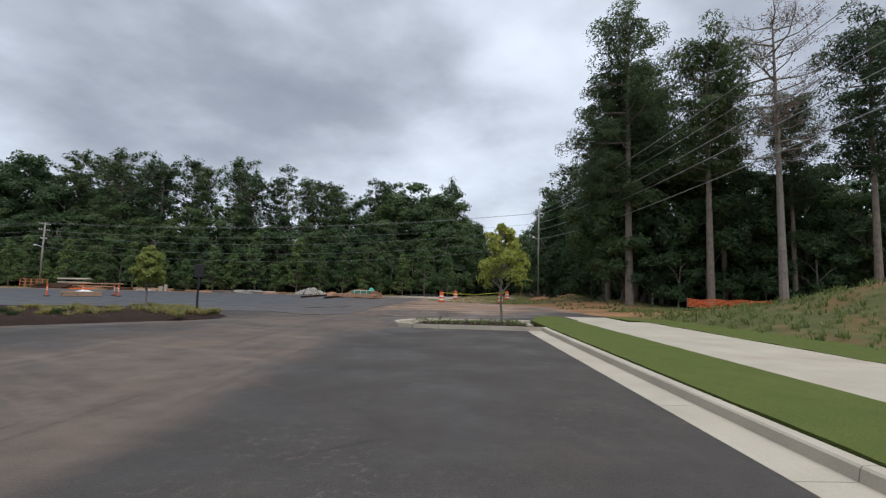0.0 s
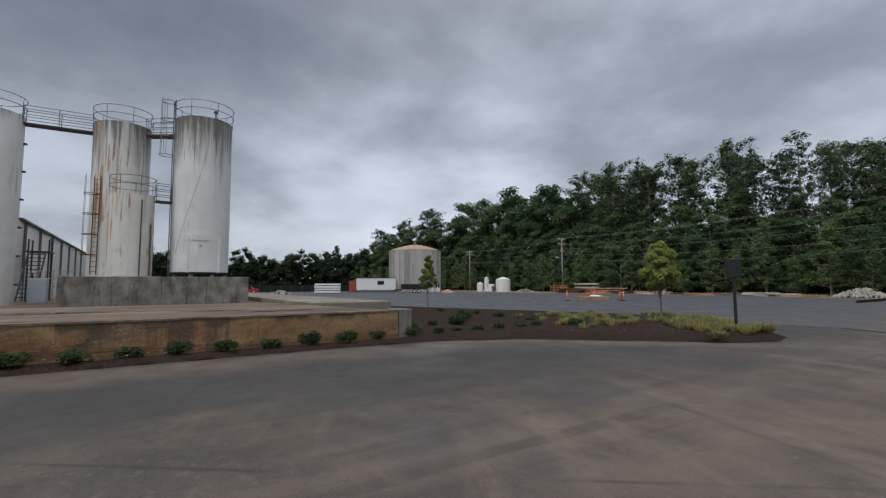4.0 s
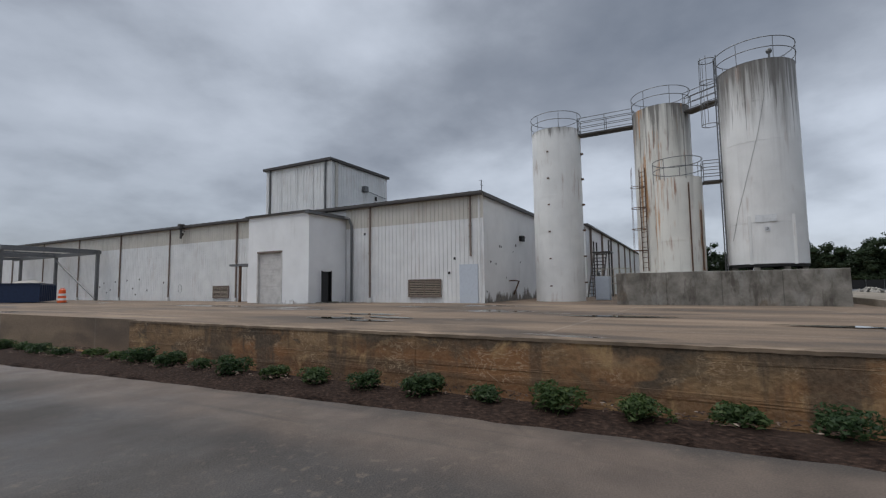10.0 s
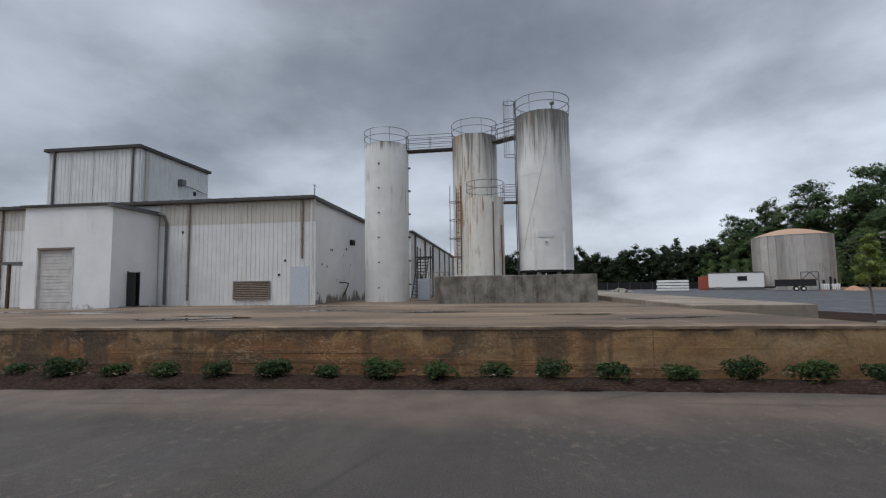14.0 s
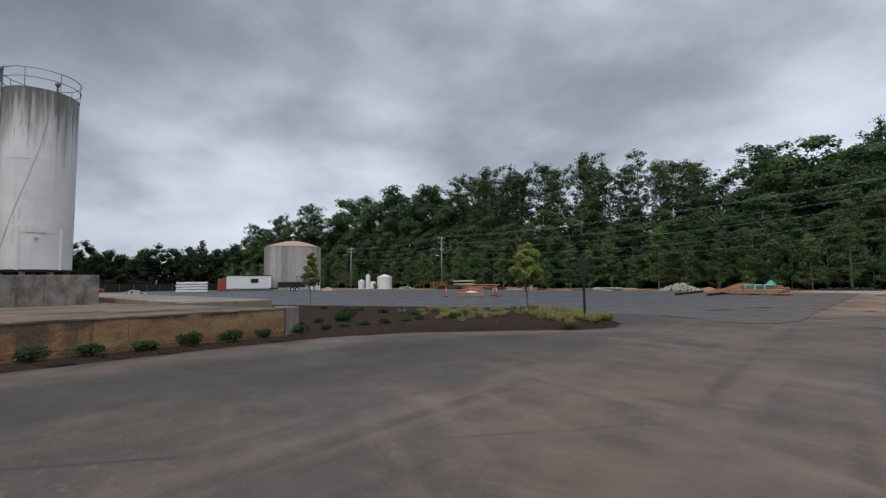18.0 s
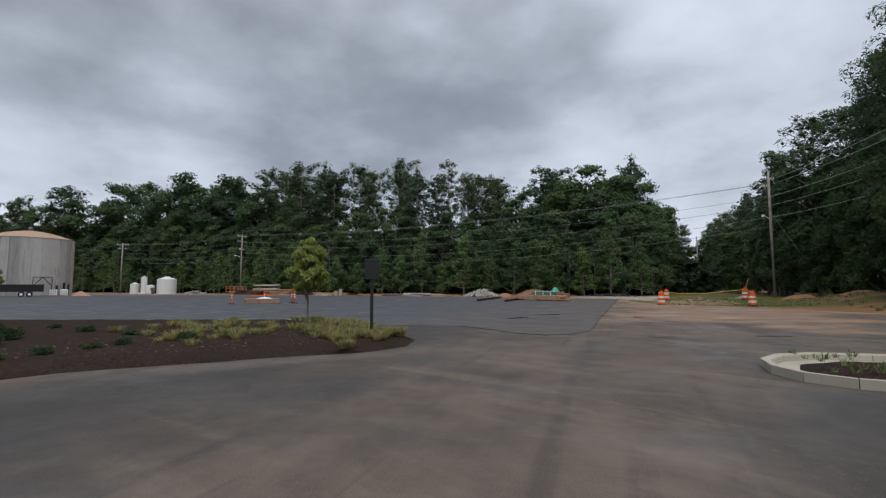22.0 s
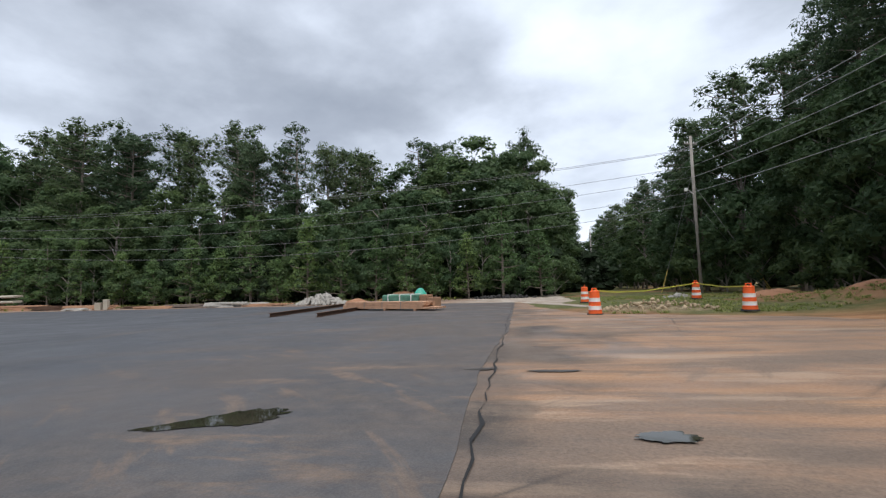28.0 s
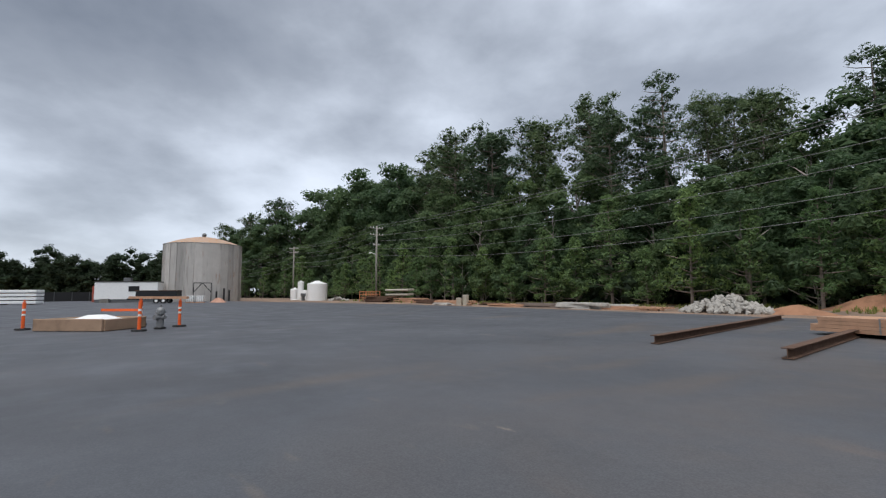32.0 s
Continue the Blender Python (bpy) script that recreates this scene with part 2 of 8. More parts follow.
tyre = a.ramp(a.noise(0.7, 6, stretch=(3.4, 0.12, 1, 24), dist=0.3), (0.57, 0.0), (0.66, 0.55))
tyre2 = a.ramp(a.noise(0.5, 6, stretch=(2.8, 0.16, 1, -50), dist=0.5), (0.60, 0.0), (0.68, 0.5))
col = a.mix(a.math("MAXIMUM", dust, band), base, a.ramp(a.noise(1.6, 6), (0.3, (0.110, 0.081, 0.064)), (0.7, (0.215, 0.160, 0.126))))
col = a.mix(streak, col, (0.185, 0.138, 0.108))
col = a.mix(tyre, col, (0.040, 0.036, 0.034))
col = a.mix(tyre2, col, (0.050, 0.043, 0.039))
swept = a.math("MULTIPLY", yard, a.math("MAXIMUM", a.arcs(-14.0, -7.0, 1.5, 3.0, 0.54, 0.66, 0.46), a.arcs(9.0, 24.0, 1.3, 4.0, 0.58, 0.70, 0.08)))
col = a.mix(swept, col, a.ramp(a.noise(6, 6), (0.35, (0.15, 0.110, 0.084)), (0.65, (0.30, 0.225, 0.172))))
col = a.mix(a.arcs(-26.0, 2.0, 1.6, 6.0, 0.58, 0.68, 0.28), col, (0.034, 0.031, 0.030))
col = a.mix(a.ramp(a.noise(0.55, 8, stretch=(0.5, 1.5, 1, 20), rough=0.7), (0.60, 0.0), (0.70, 0.4)), col, (0.040, 0.035, 0.032))
smudge = a.ramp(a.noise(0.8, 9, stretch=(0.5, 1.7, 1, -28), rough=0.72), (0.53, 0.0), (0.66, 0.55))
col = a.mix(a.math("MULTIPLY", smudge, yard), col, (0.20, 0.152, 0.122))
grit = a.ramp(a.noise(9, 6), (0.56, 0.0), (0.66, 0.6))
col = a.mix(a.math("MULTIPLY", grit, a.ramp(a.noise(0.35, 4), (0.42, 0.05), (0.62, 1.0))), col, (0.185, 0.145, 0.112))
col = a.mix(clay_spread(a), col, clay_colour(a))
speck = a.noise(55, 2)
col = a.mix(0.32, col, a.ramp(speck, (0.35, (0.020, 0.019, 0.019)), (0.7, (0.14, 0.118, 0.098))))
crack = a.ramp(a.voronoi(0.14, "DISTANCE_TO_EDGE"), (0.0, 1.0), (0.006, 0.0))
col = a.mix(a.math("MULTIPLY", crack, a.ramp(a.noise(0.3, 2), (0.5, 0.0), (0.62, 0.6))), col, (0.02, 0.02, 0.02))
a.colour(col).bump(a.math("ADD", speck, a.noise(6, 5)), 0.5, 0.010)
a.gloss(a.ramp(a.noise(0.5, 5), (0.35, 0.45), (0.6, 0.9)))
DUSTY = a.m

# Fresh, nearly black paving.
a = Mat("new_asphalt", 0.75)
col = a.ramp(a.noise(0.25, 5), (0.3, (0.058, 0.063, 0.073)), (0.7, (0.096, 0.102, 0.116)))
dust = a.ramp(a.noise(0.5, 6, stretch=(1.0, 0.25, 1, 50), dist=0.4), (0.60, 0.0), (0.74, 0.55))
col = a.mix(dust, col, (0.15, 0.115, 0.088))
south = a.math("MULTIPLY", a.ramp(a.noise(0.22, 5, dist=0.7), (0.42, 0.0), (0.62, 0.7)), a.ramp(a.math("DIVIDE", a.math("ADD", a.axis("X"), 22.0), 18.0), (0.0, 0.0), (1.0, 1.0)))
col = a.mix(south, col, (0.125, 0.098, 0.080))
near = a.ramp(a.math("DIVIDE", a.math("ADD", a.axis("X"), 13.0), 10.0), (0.0, 0.0), (0.7, 1.0))
dabs = a.math("MULTIPLY", a.ramp(a.noise(0.55, 9, stretch=(0.45, 1.5, 1, 25), rough=0.68), (0.56, 0.0), (0.64, 0.85)), near)
track = a.math("MULTIPLY", a.arcs(-18.0, 26.0, 1.9, 5.0, 0.58, 0.64, 0.6), near)
col = a.mix(a.math("MAXIMUM", track, dabs), col, a.ramp(a.noise(5, 6), (0.35, (0.14, 0.098, 0.072)), (0.65, (0.36, 0.235, 0.150))))
pale = a.ramp(a.noise(0.9, 8, stretch=(0.35, 1.6, 1, -20), rough=0.7), (0.665, 0.0), (0.70, 0.6))
col = a.mix(pale, col, (0.33, 0.27, 0.215))
col = a.mix(a.ramp(a.noise(1.8, 6, stretch=(0.5, 1.5, 1, 30)), (0.64, 0.0), (0.74, 0.45)), col, (0.17, 0.14, 0.115))
tan = a.math("MULTIPLY", a.ramp(a.math("ADD", a.math("DIVIDE", a.math("ADD", a.axis("X"), 13.0), 9.0), a.math("MULTIPLY", a.math("SUBTRACT", a.noise(0.35, 8, rough=0.65), 0.5), 2.0)), (0.0, 0.0), (1.0, 0.75)), a.ramp(a.noise(0.8, 7, stretch=(0.4, 1.4, 1, 15), rough=0.65), (0.40, 0.35), (0.62, 1.0)))
col = a.mix(tan, col, a.ramp(a.noise(3, 7, rough=0.65), (0.35, (0.070, 0.057, 0.050)), (0.65, (0.165, 0.122, 0.092))))
speck = a.noise(60, 2)
col = a.mix(0.3, col, a.ramp(speck, (0.35, (0.02, 0.021, 0.024)), (0.7, (0.11, 0.11, 0.115))))
a.colour(col).bump(speck, 0.4, 0.005)
a.gloss(a.ramp(a.noise(0.8, 4), (0.3, 0.5), (0.6, 0.8)))
NEWASPHALT = a.m

# Red clay spread thinly over old paving, and bare clay.
a = Mat("clay_pad", 0.95)
col = a.ramp(a.noise(0.22, 6, dist=0.5), (0.30, (0.075, 0.062, 0.055)), (0.47, (0.17, 0.115, 0.082)), (0.60, (0.29, 0.185, 0.125)), (0.78, (0.36, 0.25, 0.17)))
col = a.mix(a.ramp(a.noise(0.9, 5, stretch=(0.3, 1.4, 1, 12)), (0.5, 0.0), (0.7, 0.6)), col, (0.20, 0.15, 0.12))
lane = a.ramp(a.math("ADD", a.math("DIVIDE", a.math("ADD", a.axis("X"), 9.0), 6.0), a.math("MULTIPLY", a.math("SUBTRACT", a.noise(0.35, 6), 0.5), 1.6)), (0.1, 0.0), (0.8, 0.9))
col = a.mix(lane, col, a.ramp(a.noise(0.8, 6), (0.32, (0.22, 0.18, 0.14)), (0.6, (0.46, 0.42, 0.37)), (0.8, (0.58, 0.55, 0.51))))
speck = a.noise(30, 4)
col = a.mix(0.3, col, a.ramp(speck, (0.3, (0.10, 0.065, 0.045)), (0.7, (0.40, 0.29, 0.21))))
a.colour(col).bump(speck, 0.6, 0.02)
CLAY = a.m

# Ground: rough grass, weeds and red soil.
a = Mat("rough_ground", 1.0, spec=0.2)
grass = a.ramp(a.noise(1.2, 6), (0.3, (0.055, 0.075, 0.022)), (0.55, (0.105, 0.118, 0.042)), (0.75, (0.20, 0.18, 0.085)))
soil = a.ramp(a.noise(0.7, 6), (0.3, (0.20, 0.095, 0.050)), (0.6, (0.33, 0.17, 0.095)), (0.8, (0.40, 0.25, 0.16)))
where = a.ramp(a.noise(0.11, 6, dist=0.5), (0.40, 0.0), (0.50, 1.0))
col = a.mix(where, soil, grass)
near = a.math("MULTIPLY", a.ramp(a.math("DIVIDE", a.math("SUBTRACT", 51.0, a.axis("Y")), 30.0), (0.0, 0.0), (0.12, 1.0), (0.72, 1.0), (0.82, 0.0)), a.ramp(a.math("DIVIDE", a.math("SUBTRACT", 20.0, a.axis("X")), 40.0), (0.0, 0.0), (0.16, 1.0)))
col = a.mix(a.math("MULTIPLY", near, a.ramp(a.noise(0.35, 6, dist=0.5), (0.34, 0.0), (0.50, 1.0))), col, a.ramp(a.noise(0.9, 6, stretch=(0.5, 1.2, 1)), (0.3, (0.25, 0.115, 0.058)), (0.55, (0.44, 0.215, 0.110)), (0.8, (0.52, 0.33, 0.20))))
dx, dy = a.math("DIVIDE", a.math("SUBTRACT", a.axis("X"), 3.4), 3.4), a.math("DIVIDE", a.math("SUBTRACT", a.axis("Y"), 52.4), 1.5)
heaped = a.ramp(a.math("ADD", a.math("ADD", a.math("MULTIPLY", dx, dx), a.math("MULTIPLY", dy, dy)), a.math("MULTIPLY", a.math("SUBTRACT", a.noise(1.1, 5), 0.5), 1.8)), (0.5, 0.9), (1.0, 0.0))
col = a.mix(heaped, col, a.ramp(a.noise(2.5, 6), (0.35, (0.23, 0.165, 0.105)), (0.65, (0.42, 0.33, 0.22))))
speck = a.noise(25, 4)
col = a.mix(0.35, col, a.ramp(speck, (0.3, 0.02), (0.7, (0.20, 0.18, 0.08))))
a.colour(col).bump(speck, 0.8, 0.05)
GROUND = a.m

a = Mat("mown_lawn", 0.9, spec=0.25)
blade = a.noise(70, 3, stretch=(1, 0.4, 1))
col = a.ramp(a.noise(1.5, 5), (0.3, (0.065, 0.097, 0.017)), (0.6, (0.098, 0.128, 0.025)), (0.8, (0.140, 0.152, 0.039)))
col = a.mix(0.5, col, a.ramp(blade, (0.3, (0.033, 0.050, 0.009)), (0.7, (0.163, 0.184, 0.047))))
a.colour(col).bump(blade, 0.8, 0.03)
LAWN = a.m

a = Mat("pale_concrete", 0.85)
col = a.ramp(a.noise(0.8, 6), (0.3, (0.36, 0.325, 0.262)), (0.6, (0.455, 0.415, 0.340)), (0.8, (0.52, 0.48, 0.405)))
fine = a.noise(45, 4)
col = a.mix(0.25, col, a.ramp(fine, (0.3, (0.25, 0.225, 0.18)), (0.7, (0.50, 0.46, 0.39))))
col = a.mix(a.ramp(a.noise(0.5, 5), (0.56, 0.0), (0.75, 0.45)), col, (0.30, 0.22, 0.16))
a.colour(col).bump(fine, 0.3, 0.004)
CONCRETE = a.m

a = Mat("stained_slab", 0.8)
col = a.ramp(a.noise(0.30, 9, stretch=(1, 0.30, 1), dist=0.5, rough=0.64), (0.3, (0.062, 0.044, 0.032)), (0.46, (0.135, 0.095, 0.066)), (0.58, (0.215, 0.155, 0.108)), (0.74, (0.33, 0.25, 0.18)))
col = a.mix(a.ramp(a.noise(1.1, 6, stretch=(1.2, 0.4, 1), dist=0.5), (0.52, 0.0), (0.66, 0.6)), col, (0.062, 0.048, 0.038))
fine = a.noise(30, 4)
col = a.mix(0.3, col, a.ramp(fine, (0.3, (0.09, 0.065, 0.047)), (0.7, (0.34, 0.26, 0.19))))
lines = [a.math("ABSOLUTE", a.math("SUBTRACT", a.math("FRACT", a.math("DIVIDE", a.math("ADD", a.axis(w), 0.02), d)), 0.5)) for w, d in (("X", 4.9), ("Y", 6.1))]
joint = a.ramp(a.math("MINIMUM", lines[0], lines[1]), (0.0, 1.0), (0.008, 0.0))
col = a.mix(a.math("MULTIPLY", joint, 0.6), col, (0.30, 0.25, 0.20))
wet = a.ramp(a.noise(0.26, 4, stretch=(1.5, 0.55, 1), dist=0.3), (0.64, 0.0), (0.665, 1.0))
damp = a.ramp(a.noise(0.26, 4, stretch=(1.5, 0.55, 1), dist=0.3), (0.50, 0.0), (0.58, 0.65))
col = a.mix(damp, col, (0.045, 0.036, 0.030))
a.colour(col).bump(a.math("MULTIPLY", fine, a.math("SUBTRACT", 1.0, wet)), 0.25, 0.004)
a.gloss(a.mix(wet, a.mix(damp, 0.92, 0.7), 0.04))
SLAB = a.m

# The retaining wall: clay-stained concrete with a dark cap and scratches.
a = Mat("stained_wall", 0.9)
col = a.ramp(a.noise(1.1, 7, stretch=(1, 0.45, 1.8), dist=0.4), (0.30, (0.050, 0.034, 0.022)), (0.43, (0.145, 0.088, 0.046)), (0.54, (0.225, 0.136, 0.068)), (0.70, (0.33, 0.225, 0.130)))
col = a.mix(a.ramp(a.noise(0.7, 6, stretch=(1, 0.4, 2.2)), (0.50, 0.0), (0.62, 0.75)), col, (0.27, 0.115, 0.042))
col = a.mix(a.ramp(a.noise(1.3, 6, stretch=(1, 0.7, 1.2), dist=0.8), (0.57, 0.0), (0.63, 0.8)), col, (0.050, 0.046, 0.038))
layer = a.ramp(a.noise(1.6, 5, stretch=(1, 0.10, 5.0), dist=0.25), (0.57, 0.0), (0.66, 0.30))
col = a.mix(layer, col, (0.10, 0.066, 0.042))
curl = a.math("ABSOLUTE", a.math("SUBTRACT", a.noise(3.4, 3, stretch=(1, 0.7, 1.5), dist=2.2), 0.5))
scratch = a.math("MULTIPLY", a.ramp(curl, (0.0, 0.9), (0.030, 0.0)), a.ramp(a.noise(1.4, 4), (0.42, 0.0), (0.52, 1.0)))
col = a.mix(scratch, col, (0.43, 0.31, 0.20))
drip = a.ramp(a.noise(3.2, 5, stretch=(1, 1, 0.12)), (0.56, 0.0), (0.66, 0.6))
col = a.mix(drip, col, (0.075, 0.052, 0.035))
north = a.ramp(a.math("ADD", a.math("DIVIDE", a.math("SUBTRACT", a.axis("Y"), 3.0), 7.0), a.math("MULTIPLY", a.math("SUBTRACT", a.noise(0.8, 7, rough=0.65), 0.5), 1.6)), (0.1, 0.0), (0.9, 0.6))
col = a.mix(north, col, a.ramp(a.noise(1.5, 8, stretch=(1, 0.5, 1.6), rough=0.65), (0.35, (0.20, 0.115, 0.050)), (0.52, (0.36, 0.225, 0.105)), (0.68, (0.46, 0.34, 0.205))))
# Black mould creeps down from the cap in uneven tongues; a darker clay line runs along the foot.
mould = a.math("ADD", a.math("DIVIDE", a.math("SUBTRACT", a.axis("Z"), 0.52), 0.27), a.math("MULTIPLY", a.math("SUBTRACT", a.noise(1.0, 8, stretch=(1, 1.1, 0.5), rough=0.65), 0.5), 3.6))
col = a.mix(a.ramp(mould, (0.55, 0.0), (1.05, 0.82)), col, a.ramp(a.noise(7, 5), (0.35, (0.030, 0.027, 0.022)), (0.7, (0.085, 0.072, 0.055))))
foot = a.math("ADD", a.math("DIVIDE", a.math("SUBTRACT", 0.34, a.axis("Z")), 0.2), a.math("MULTIPLY", a.math("SUBTRACT", a.noise(0.9, 7, stretch=(1, 0.7, 1)), 0.5), 3.0))
col = a.mix(a.ramp(foot, (0.4, 0.0), (1.0, 0.6)), col, (0.155, 0.070, 0.030))
fine = a.noise(40, 4)
blot = a.noise(1.9, 9, stretch=(1, 0.7, 0.8), dist=0.5, rough=0.68)
col = a.mix(a.ramp(blot, (0.55, 0.0), (0.64, 0.75)), col, (0.115, 0.076, 0.045))
col = a.mix(a.ramp(blot, (0.34, 0.75), (0.43, 0.0)), col, (0.44, 0.285, 0.135))
run = a.noise(1.15, 7, stretch=(1, 1, 0.14), dist=0.35, rough=0.6)
col = a.mix(a.ramp(run, (0.585, 0.0), (0.645, 0.72)), col, (0.060, 0.047, 0.036))
col = a.mix(0.17, col, a.ramp(a.noise(18, 7, rough=0.7), (0.35, (0.045, 0.030, 0.019)), (0.65, (0.36, 0.25, 0.155))))
a.colour(col).bump(a.math("ADD", a.noise(9, 7), layer), 0.8, 0.03)
WALLMAT = a.m

a = Mat("wall_cap", 0.9)
col = a.ramp(a.noise(3.0, 6, stretch=(1, 0.5, 1)), (0.3, (0.075, 0.057, 0.043)), (0.5, (0.17, 0.125, 0.088)), (0.72, (0.31, 0.235, 0.165)))
a.colour(col).bump(a.noise(14, 6), 0.5, 0.02)
CAPMAT = a.m

a = Mat("old_concrete", 0.9)
col = a.ramp(a.noise(1.2, 6), (0.3, (0.135, 0.128, 0.112)), (0.6, (0.225, 0.213, 0.19)), (0.8, (0.31, 0.29, 0.26)))
drip = a.ramp(a.noise(3.4, 6, stretch=(1, 1, 0.16), dist=0.3), (0.47, 0.0), (0.62, 0.8))
col = a.mix(drip, col, (0.075, 0.07, 0.062))
fine = a.noise(35, 4)
col = a.mix(0.2, col, a.ramp(fine, (0.3, (0.1, 0.1, 0.09)), (0.7, (0.4, 0.38, 0.35))))
a.colour(col).bump(fine, 0.4, 0.006)
OLDCONC = a.m

a = Mat("apron_concrete", 0.9)
col = a.ramp(a.noise(0.7, 7, stretch=(1, 0.5, 1), rough=0.6), (0.3, (0.135, 0.112, 0.085)), (0.55, (0.235, 0.20, 0.158)), (0.75, (0.36, 0.325, 0.27)))
col = a.mix(a.ramp(a.noise(2.2, 7, stretch=(1, 1, 0.4)), (0.54, 0.0), (0.66, 0.6)), col, (0.11, 0.092, 0.072))
fine = a.noise(40, 4)
col = a.mix(0.2, col, a.ramp(fine, (0.3, (0.12, 0.105, 0.085)), (0.7, (0.42, 0.38, 0.32))))
a.colour(col).bump(fine, 0.4, 0.005)
APRON = a.m

a = Mat("plinth_concrete", 0.9)
col = a.ramp(a.noise(1.6, 8, rough=0.65), (0.3, (0.115, 0.106, 0.094)), (0.5, (0.205, 0.192, 0.170)), (0.75, (0.33, 0.31, 0.28)))
col = a.mix(a.ramp(a.noise(1.9, 8, stretch=(1, 1, 0.30), rough=0.65, dist=0.3), (0.51, 0.0), (0.63, 0.75)), col, (0.075, 0.065, 0.055))
col = a.mix(a.ramp(a.noise(1.3, 7, stretch=(1, 1, 0.5), rough=0.65), (0.57, 0.0), (0.66, 0.6)), col, (0.30, 0.295, 0.275))
col = a.mix(a.ramp(a.noise(0.8, 6, stretch=(1, 1, 1.4)), (0.60, 0.0), (0.72, 0.5)), col, (0.15, 0.095, 0.055))
a.colour(col).bump(a.noise(12, 6), 0.6, 0.015)
PLINTH = a.m

a = Mat("bark_mulch", 1.0, spec=0.15)
chip = a.noise(28, 4, stretch=(1, 0.5, 1))
col = a.ramp(chip, (0.3, (0.010, 0.007, 0.006)), (0.55, (0.034, 0.021, 0.016)), (0.75, (0.090, 0.058, 0.043)))
col = a.mix(a.ramp(a.noise(1.2, 5), (0.45, 0.0), (0.7, 0.4)), col, (0.05, 0.034, 0.027))
a.colour(col).bump(chip, 1.0, 0.05)
MULCH = a.m


def old_masonry(name, c, wet=0.0):
    """White-painted masonry: chalky, patched, with mould spots where damp has come up."""
    m = Mat(name, 0.85, 0.0, 0.3)
    col = m.ramp(m.noise(0.7, 6), (0.3, tuple(v * 0.90 for v in c)), (0.7, c))
    col = m.mix(m.ramp(m.noise(2.2, 6, stretch=(1, 1, 0.12)), (0.58, 0.0), (0.75, 0.18)), col, (0.38, 0.36, 0.33))
    damp = m.math("ADD", m.math("DIVIDE", m.math("SUBTRACT", 1.15, m.axis("Z")), 0.9), m.math("MULTIPLY", m.math("SUBTRACT", m.noise(1.1, 8, stretch=(1, 1, 1 - 0.6 * (wet > 0)), rough=0.68), 0.5), 4.2))
    damp = m.math("ADD", damp, wet)
    col = m.mix(m.ramp(damp, (0.62, 0.0), (1.2, 0.85)), col, m.ramp(m.noise(8, 5), (0.35, (0.05, 0.042, 0.034)), (0.65, (0.22, 0.18, 0.14))))
    m.colour(col).bump(m.noise(30, 4), 0.2, 0.006)
    return m.m


def painted_metal(name, c, rust=0.3, grime=0.4, rough=0.45, rust_c=(0.24, 0.095, 0.03), runs=None, plates=0.0):
    """Weathered painted steel with rust and grime that runs downwards."""
    m = Mat(name, rough, 0.0, 0.4)
    col = m.ramp(m.noise(0.9, 5), (0.3, tuple(v * 0.86 for v in c)), (0.7, c))
    if plates:
        # Each plate has weathered to a shade of its own.
        col = m.mix(1.0, col, m.ramp(m.per_object(), (0.0, 1.0 - plates), (0.5, 1.0), (1.0, 1.0 + plates * 0.5)), "MULTIPLY")
    run = m.ramp(m.noise(2.6, 6, stretch=(1, 1, 0.07)), (0.54, 0.0), (0.74, grime))
    col = m.mix(run, col, (0.13, 0.12, 0.105))
    if runs:
        # Grime washed down from the rim, in tongues of uneven length.
        low, high = runs
        tongue = m.math("ADD", m.math("DIVIDE", m.math("SUBTRACT", m.axis("Z"), low), high - low), m.math("MULTIPLY", m.math("SUBTRACT", m.noise(1.9, 6, stretch=(1, 1, 0.06)), 0.5), 1.9))
        col = m.mix(m.ramp(tongue, (0.45, 0.0), (0.95, 0.85)), col, (0.165, 0.155, 0.14))
        thread = m.math("ADD", m.math("DIVIDE", m.math("SUBTRACT", m.axis("Z"), low), high - low), m.math("MULTIPLY", m.math("SUBTRACT", m.noise(6.5, 5, stretch=(1, 1, 0.035)), 0.5), 3.4))
        col = m.mix(m.ramp(thread, (0.75, 0.0), (1.15, 0.8)), col, (0.10, 0.092, 0.082))
        col = m.mix(m.ramp(tongue, (0.85, 0.0), (1.0, 0.55)), col, (0.085, 0.075, 0.065))
    spots = m.math("MULTIPLY", m.noise(4.6, 7, stretch=(1, 1, 0.09), dist=0.15, rough=0.62), m.noise(0.6, 3, stretch=(1, 1, 0.6)))
    col = m.mix(m.ramp(spots, (0.315, 0.0), (0.40, rust)), col, rust_c)
    if rust > 0.7:
        run2 = m.math("MULTIPLY", m.noise(6.8, 5, stretch=(1, 1, 0.02)), m.noise(0.8, 3, stretch=(1, 1, 0.4)))
        col = m.mix(m.ramp(run2, (0.305, 0.0), (0.37, 0.9)), col, (0.44, 0.20, 0.045))
    fine = m.noise(40, 3)
    col = m.mix(0.08, col, m.ramp(fine, (0.3, 0.2), (0.7, 0.9)))
    m.colour(col).bump(m.noise(1.2, 3), 0.12, 0.03)
    return m.m


